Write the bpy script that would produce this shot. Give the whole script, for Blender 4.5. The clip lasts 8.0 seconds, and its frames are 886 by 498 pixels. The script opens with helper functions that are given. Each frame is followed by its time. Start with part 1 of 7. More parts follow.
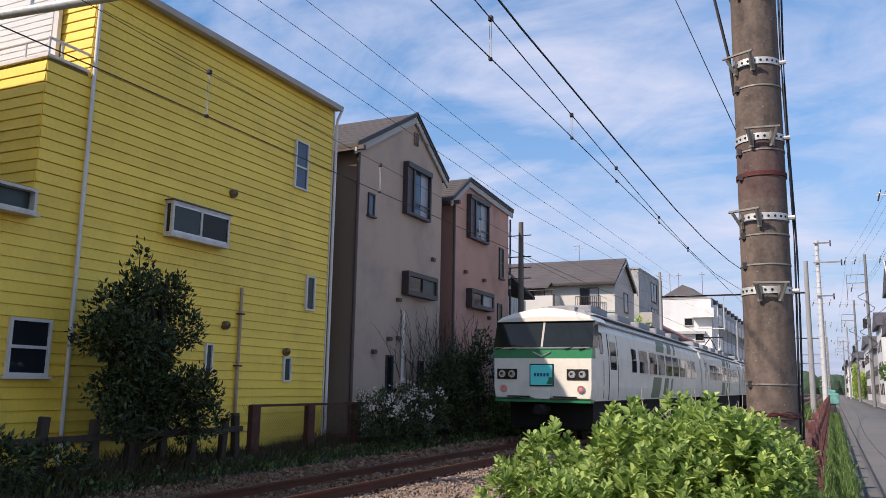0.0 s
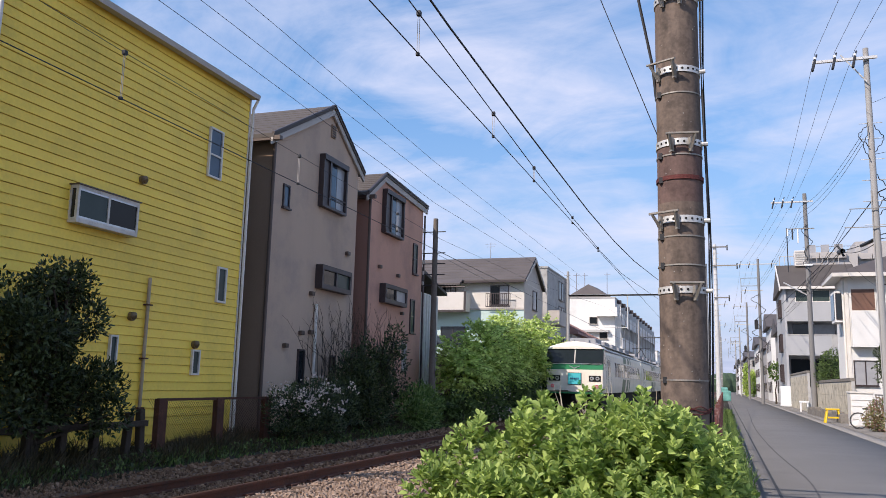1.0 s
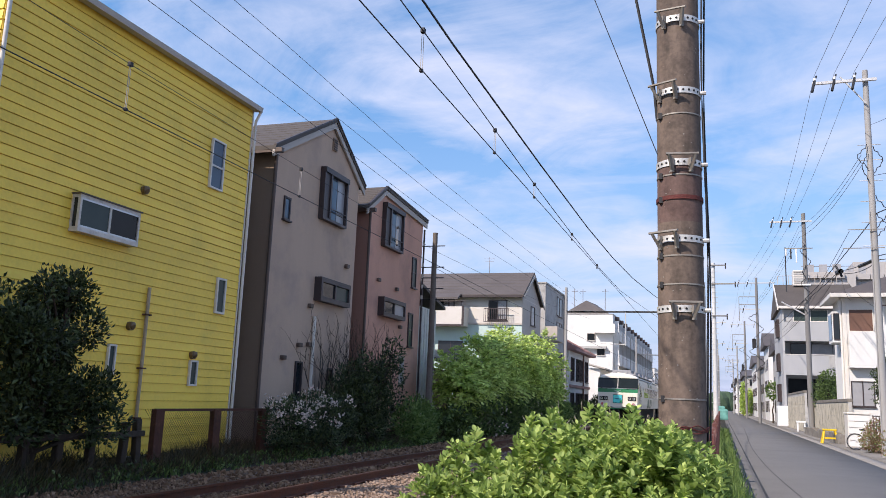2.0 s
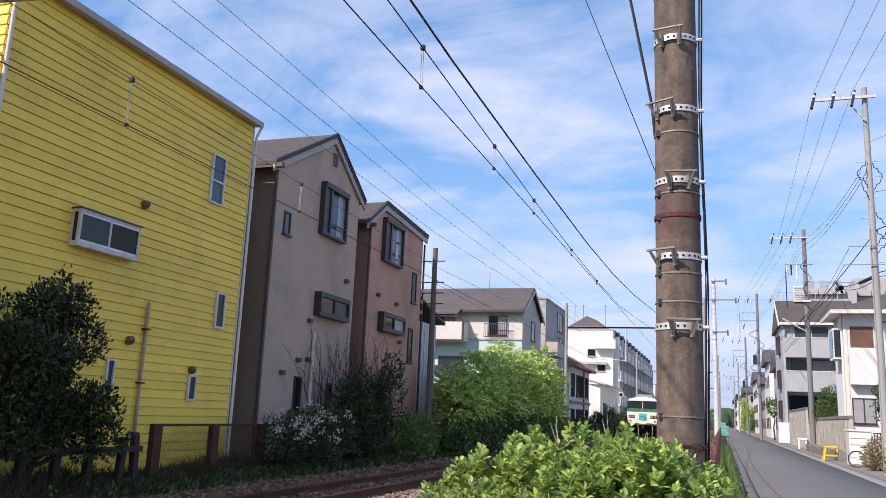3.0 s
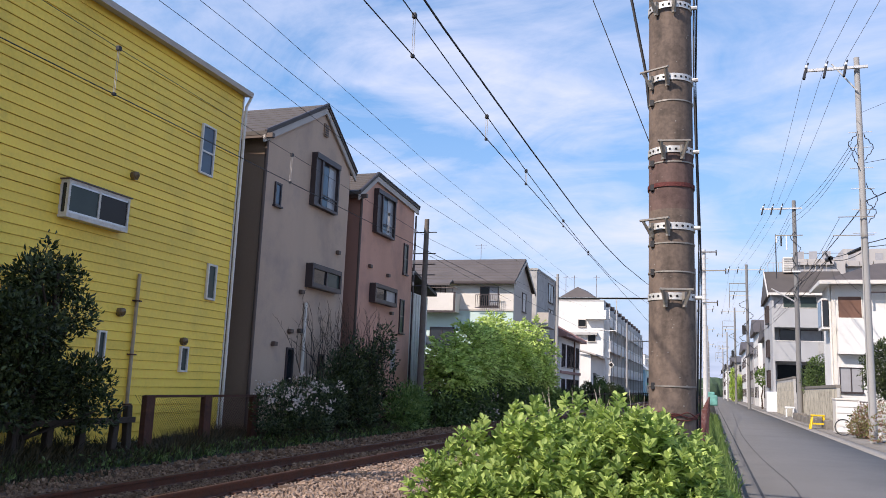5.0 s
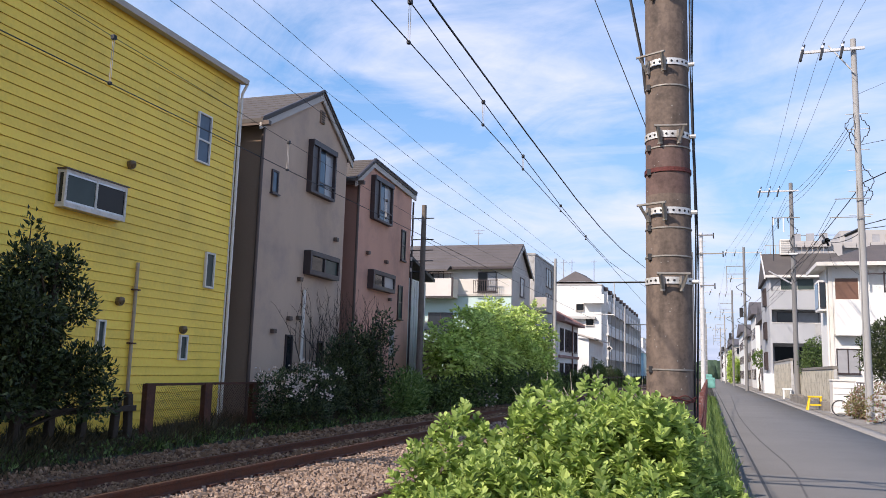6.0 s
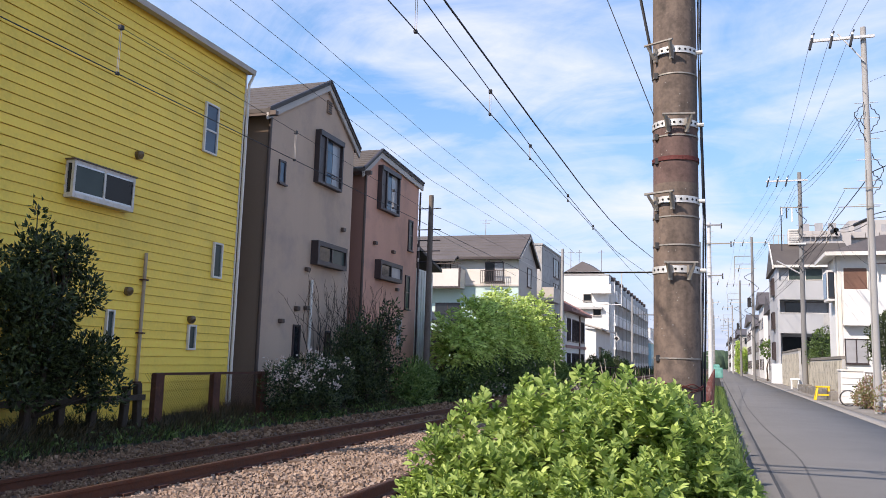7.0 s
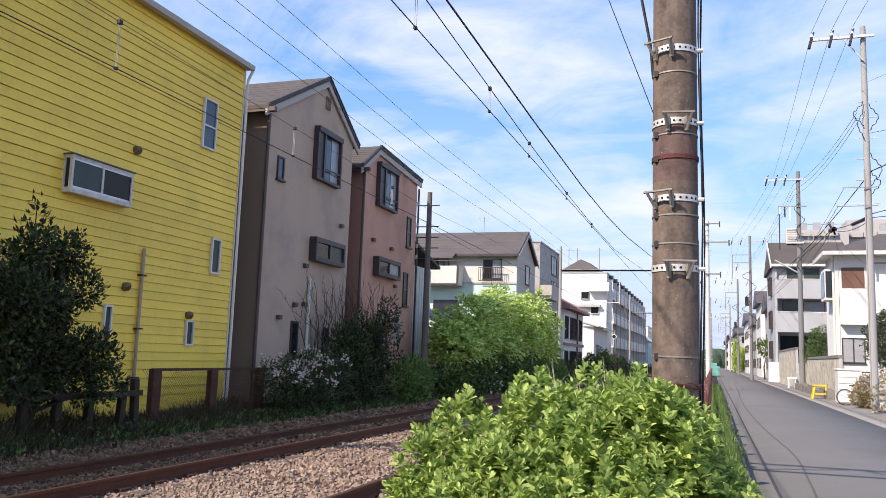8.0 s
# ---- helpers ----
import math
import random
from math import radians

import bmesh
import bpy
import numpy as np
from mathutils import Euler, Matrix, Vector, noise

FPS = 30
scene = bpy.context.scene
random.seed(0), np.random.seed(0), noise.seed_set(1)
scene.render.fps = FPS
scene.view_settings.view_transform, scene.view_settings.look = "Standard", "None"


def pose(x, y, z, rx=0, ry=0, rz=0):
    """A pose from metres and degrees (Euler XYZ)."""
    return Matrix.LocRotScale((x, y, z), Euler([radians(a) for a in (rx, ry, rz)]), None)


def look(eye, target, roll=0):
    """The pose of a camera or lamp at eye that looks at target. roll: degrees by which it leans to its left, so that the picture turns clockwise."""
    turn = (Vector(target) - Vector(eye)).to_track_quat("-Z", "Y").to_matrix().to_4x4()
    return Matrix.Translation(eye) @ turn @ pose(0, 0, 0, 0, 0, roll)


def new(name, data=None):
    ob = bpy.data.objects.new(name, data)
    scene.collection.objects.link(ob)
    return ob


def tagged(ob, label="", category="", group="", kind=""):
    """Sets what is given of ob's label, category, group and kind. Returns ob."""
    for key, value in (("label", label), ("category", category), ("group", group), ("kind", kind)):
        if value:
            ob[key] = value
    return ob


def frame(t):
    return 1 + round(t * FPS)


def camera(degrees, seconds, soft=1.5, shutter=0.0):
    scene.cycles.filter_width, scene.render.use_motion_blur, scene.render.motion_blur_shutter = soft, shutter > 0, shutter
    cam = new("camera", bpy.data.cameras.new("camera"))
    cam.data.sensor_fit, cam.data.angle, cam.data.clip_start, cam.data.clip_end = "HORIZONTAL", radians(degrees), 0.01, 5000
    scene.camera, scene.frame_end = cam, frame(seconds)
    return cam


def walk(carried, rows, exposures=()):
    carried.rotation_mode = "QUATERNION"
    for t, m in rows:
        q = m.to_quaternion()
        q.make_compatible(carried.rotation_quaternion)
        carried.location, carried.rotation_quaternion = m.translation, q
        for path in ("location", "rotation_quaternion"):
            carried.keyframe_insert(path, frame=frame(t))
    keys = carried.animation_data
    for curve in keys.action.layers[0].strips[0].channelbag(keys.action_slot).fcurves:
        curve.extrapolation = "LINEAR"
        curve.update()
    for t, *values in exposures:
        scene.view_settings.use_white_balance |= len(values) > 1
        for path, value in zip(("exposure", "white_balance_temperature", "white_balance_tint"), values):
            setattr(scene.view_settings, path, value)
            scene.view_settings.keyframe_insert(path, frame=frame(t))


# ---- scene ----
cam = camera(57.46, 8.0, soft=0.85)
PATH = [
    (0, (0.13, 0.112, 1.605), (-0.721, 1.892, 1.935), 1.0),
    (0.2, (0.113, 0.078, 1.603), (-0.664, 1.89, 1.93), 1.1),
    (0.5, (0.05, 0.058, 1.59), (-0.626, 1.912, 1.917), 0.9),
    (1, (0.006, 0.061, 1.589), (-0.641, 1.925, 1.913), 1.4),
    (1.5, (-0.004, 0.02, 1.592), (-0.645, 1.885, 1.927), 2.1),
    (3, (0.025, 0.002, 1.607), (-0.619, 1.855, 2.001), 2.5),
    (3.5, (0.018, 0.006, 1.612), (-0.614, 1.861, 2.01), 2.4),
    (4, (0.011, 0.013, 1.607), (-0.616, 1.876, 1.971), 2.6),
    (4.5, (0.003, 0.034, 1.605), (-0.624, 1.902, 1.947), 2.5),
    (6, (0.007, -0.002, 1.61), (-0.612, 1.877, 1.9), 1.7),
    (6.5, (0.011, -0.012, 1.6), (-0.614, 1.868, 1.876), 1.6),
    (7, (0.008, -0.009, 1.598), (-0.628, 1.868, 1.864), 1.7),
    (7.5, (0.006, -0.017, 1.595), (-0.628, 1.862, 1.856), 1.8),
    (8, (0.0, 0.0, 1.6), (-0.632, 1.88, 1.859), 2.0),
]
EXPOSURES = [(0.0, 0.19, 7250, 18.5), (1.0, 0.29, 7150, 18.5), (3.5, 0.38, 7100, 18.5), (4.5, 0.39, 7150, 18.5), (6.5, 0.53, 7300, 18.5), (8.0, 0.62, 7400, 18.5)]
walk(cam, [(t, look(eye, target, roll)) for t, eye, target, roll in PATH], EXPOSURES)

# ---- light ----
SUN = Vector((-1.0, -1.5, 1.54)).normalized()
world = bpy.data.worlds.new("sky")
scene.world = world
world.use_nodes = True
wn, wl = world.node_tree.nodes, world.node_tree.links
sky = wn.new("ShaderNodeTexSky")
sky.sky_type, sky.sun_disc = "NISHITA", False
sky.sun_elevation = math.asin(SUN.z)
sky.sun_rotation = math.atan2(SUN.x, SUN.y)
sky.air_density, sky.dust_density, sky.ozone_density = 1.3, 0.3, 4.0
tc = wn.new("ShaderNodeTexCoord")
# clouds lie on a flat layer overhead: the view direction divided by its height
spl = wn.new("ShaderNodeSeparateXYZ")
wl.new(tc.outputs["Generated"], spl.inputs["Vector"])
lift = wn.new("ShaderNodeMath")
lift.operation, lift.inputs[1].default_value = "ADD", 0.22
wl.new(spl.outputs["Z"], lift.inputs[0])
flat_ = wn.new("ShaderNodeVectorMath")
flat_.operation = "DIVIDE"
den = wn.new("ShaderNodeCombineXYZ")
for k in ("X", "Y", "Z"):
    wl.new(lift.outputs[0], den.inputs[k])
wl.new(tc.outputs["Generated"], flat_.inputs[0])
wl.new(den.outputs["Vector"], flat_.inputs[1])


def cloud_layer(scale, stretch, turn, place, detail, rough, distort):
    mp = wn.new("ShaderNodeMapping")
    mp.inputs["Scale"].default_value = (stretch, 1.0, 0.0)
    mp.inputs["Rotation"].default_value = (0.0, 0.0, radians(turn))
    mp.inputs["Location"].default_value = place
    tex = wn.new("ShaderNodeTexNoise")
    tex.inputs["Scale"].default_value, tex.inputs["Detail"].default_value = scale, detail
    tex.inputs["Roughness"].default_value, tex.inputs["Distortion"].default_value = rough, distort
    wl.new(flat_.outputs["Vector"], mp.inputs["Vector"])
    wl.new(mp.outputs["Vector"], tex.inputs["Vector"])
    return tex.outputs["Fac"]


banks = cloud_layer(1.25, 0.8, 28, (0.7, 0.35, 0.0), 8.0, 0.56, 0.9)
wisps = cloud_layer(3.0, 0.5, 38, (2.0, 1.0, 0.0), 8.0, 0.62, 1.6)
cl = wn.new("ShaderNodeMix")
cl.data_type, cl.inputs["Factor"].default_value = "FLOAT", 0.36
wl.new(banks, cl.inputs["A"])
wl.new(wisps, cl.inputs["B"])
ramp = wn.new("ShaderNodeValToRGB")
ramp.color_ramp.elements[0].position, ramp.color_ramp.elements[1].position = 0.42, 0.64
ramp.color_ramp.elements[1].color = (0.9, 0.9, 0.9, 1)
# haze: more cloud towards the horizon
sep = wn.new("ShaderNodeSeparateXYZ")
hz = wn.new("ShaderNodeMapRange")
hz.inputs["From Min"].default_value, hz.inputs["From Max"].default_value = 0.0, 0.5
hz.inputs["To Min"].default_value, hz.inputs["To Max"].default_value = 0.92, 0.0
hz.clamp = True
mixc = wn.new("ShaderNodeMix")
mixc.data_type = "RGBA"
mixc.inputs["B"].default_value = (3.85, 4.5, 5.95, 1)
mixh = wn.new("ShaderNodeMix")
mixh.data_type = "RGBA"
mixh.inputs["B"].default_value = (1.7, 2.56, 4.7, 1)
bg = wn["Background"]
bg.inputs["Strength"].default_value = 0.15
wl.new(cl.outputs["Result"], ramp.inputs["Fac"])
wl.new(tc.outputs["Generated"], sep.inputs["Vector"])
wl.new(sep.outputs["Z"], hz.inputs["Value"])
wl.new(hz.outputs["Result"], mixh.inputs["Factor"])
wl.new(ramp.outputs["Color"], mixc.inputs["Factor"])
hs_ = wn.new("ShaderNodeHueSaturation")
hs_.inputs["Saturation"].default_value, hs_.inputs["Value"].default_value = 1.34, 1.08
wl.new(sky.outputs["Color"], hs_.inputs["Color"])
wl.new(hs_.outputs["Color"], mixh.inputs["A"])
wl.new(mixh.outputs["Result"], mixc.inputs["A"])
wl.new(mixc.outputs["Result"], bg.inputs["Color"])
sun_data = bpy.data.lights.new("sun", "SUN")
sun_data.energy, sun_data.angle, sun_data.color = 4.0, radians(0.6), (1.0, 0.965, 0.90)
sun = new("sun", sun_data)
sun.matrix_world = look(SUN * 60, (0, 0, 0))


# ---- materials ----
def material(name, color, rough=0.8, metal=0.0, var=0.25, scale=0.7, fine=25.0, bump=0.15, stain=None, stain_amount=0.0,
             streak=False, per_object=0.0, per_island=0.0, coat=0.0, hue=None, place=False):
    """Colour with a broad and a fine variation, stains of another colour, and fine relief."""
    m = bpy.data.materials.new(name)
    m.use_nodes = True
    n, l = m.node_tree.nodes, m.node_tree.links
    b = n["Principled BSDF"]
    b.inputs["Roughness"].default_value, b.inputs["Metallic"].default_value = rough, metal
    b.inputs["Coat Weight"].default_value = coat
    t = n.new("ShaderNodeTexCoord")
    # pieces that share one mesh take the pattern from where they lie
    vec = n.new("ShaderNodeNewGeometry").outputs["Position"] if place else t.outputs["Object"]
    big = n.new("ShaderNodeTexNoise")
    big.inputs["Scale"].default_value, big.inputs["Detail"].default_value = scale, 5
    if streak:
        mpn = n.new("ShaderNodeMapping")
        mpn.inputs["Scale"].default_value = (3.0, 3.0, 0.25)
        l.new(vec, mpn.inputs["Vector"])
        l.new(mpn.outputs["Vector"], big.inputs["Vector"])
    else:
        l.new(vec, big.inputs["Vector"])
    small = n.new("ShaderNodeTexNoise")
    small.inputs["Scale"].default_value, small.inputs["Detail"].default_value = fine, 4
    l.new(vec, small.inputs["Vector"])
    mix1 = n.new("ShaderNodeMath")
    mix1.operation = "ADD"
    l.new(big.outputs["Fac"], mix1.inputs[0])
    half = n.new("ShaderNodeMath")
    half.operation, half.inputs[1].default_value = "MULTIPLY", 0.6
    l.new(small.outputs["Fac"], half.inputs[0])
    l.new(half.outputs[0], mix1.inputs[1])
    rng = n.new("ShaderNodeMapRange")
    rng.inputs["From Min"].default_value, rng.inputs["From Max"].default_value = 0.45, 1.15
    rng.inputs["To Min"].default_value, rng.inputs["To Max"].default_value = 1.0 - var, 1.0 + var
    l.new(mix1.outputs[0], rng.inputs["Value"])
    value = rng.outputs["Result"]
    for amount, sock in ((per_object, ("ShaderNodeObjectInfo", "Random")), (per_island, ("ShaderNodeNewGeometry", "Random Per Island"))):
        if amount:
            src = n.new(sock[0])
            r2 = n.new("ShaderNodeMapRange")
            r2.inputs["To Min"].default_value, r2.inputs["To Max"].default_value = 1.0 - amount, 1.0 + amount
            l.new(src.outputs[sock[1]], r2.inputs["Value"])
            mul = n.new("ShaderNodeMath")
            mul.operation = "MULTIPLY"
            l.new(value, mul.inputs[0])
            l.new(r2.outputs["Result"], mul.inputs[1])
            value = mul.outputs[0]
    base = n.new("ShaderNodeRGB")
    base.outputs[0].default_value = (*color, 1)
    colour = base.outputs[0]
    if hue:
        src = n.new("ShaderNodeNewGeometry")
        mh = n.new("ShaderNodeMix")
        mh.data_type = "RGBA"
        mh.inputs["B"].default_value = (*hue, 1)
        l.new(src.outputs["Random Per Island"], mh.inputs["Factor"])
        l.new(colour, mh.inputs["A"])
        colour = mh.outputs["Result"]
    if stain:
        sn = n.new("ShaderNodeTexNoise")
        sn.inputs["Scale"].default_value, sn.inputs["Detail"].default_value, sn.inputs["Roughness"].default_value = scale * 2.3, 8, 0.65
        l.new(vec, sn.inputs["Vector"])
        sr = n.new("ShaderNodeMapRange")
        sr.inputs["From Min"].default_value, sr.inputs["From Max"].default_value = 0.5, 0.72
        sr.inputs["To Max"].default_value = stain_amount
        l.new(sn.outputs["Fac"], sr.inputs["Value"])
        ms = n.new("ShaderNodeMix")
        ms.data_type = "RGBA"
        ms.inputs["B"].default_value = (*stain, 1)
        l.new(sr.outputs["Result"], ms.inputs["Factor"])
        l.new(colour, ms.inputs["A"])
        colour = ms.outputs["Result"]
    sc = n.new("ShaderNodeVectorMath")
    sc.operation = "SCALE"
    l.new(colour, sc.inputs[0])
    l.new(value, sc.inputs["Scale"])
    l.new(sc.outputs["Vector"], b.inputs["Base Color"])
    if bump:
        bp = n.new("ShaderNodeBump")
        bp.inputs["Strength"].default_value, bp.inputs["Distance"].default_value = bump, 0.02
        l.new(small.outputs["Fac"], bp.inputs["Height"])
        l.new(bp.outputs["Normal"], b.inputs["Normal"])
    return m


def leaf_material(name, color, hue, rough=0.5, trans=0.35):
    m = material(name, color, rough, var=0.15, scale=1.2, fine=8, bump=0.0, per_island=0.28, hue=hue)
    n, l = m.node_tree.nodes, m.node_tree.links
    b, out = n["Principled BSDF"], n["Material Output"]
    src = b.inputs["Base Color"].links[0].from_socket
    tr = n.new("ShaderNodeBsdfTranslucent")
    l.new(src, tr.inputs["Color"])
    mx = n.new("ShaderNodeMixShader")
    mx.inputs["Fac"].default_value = trans
    l.new(b.outputs[0], mx.inputs[1])
    l.new(tr.outputs[0], mx.inputs[2])
    l.new(mx.outputs[0], out.inputs["Surface"])
    return m


def glow(name, color, strength):
    m = bpy.data.materials.new(name)
    m.use_nodes = True
    b = m.node_tree.nodes["Principled BSDF"]
    b.inputs["Base Color"].default_value = (*color, 1)
    b.inputs["Emission Color"].default_value = (*color, 1)
    b.inputs["Emission Strength"].default_value = strength
    return m


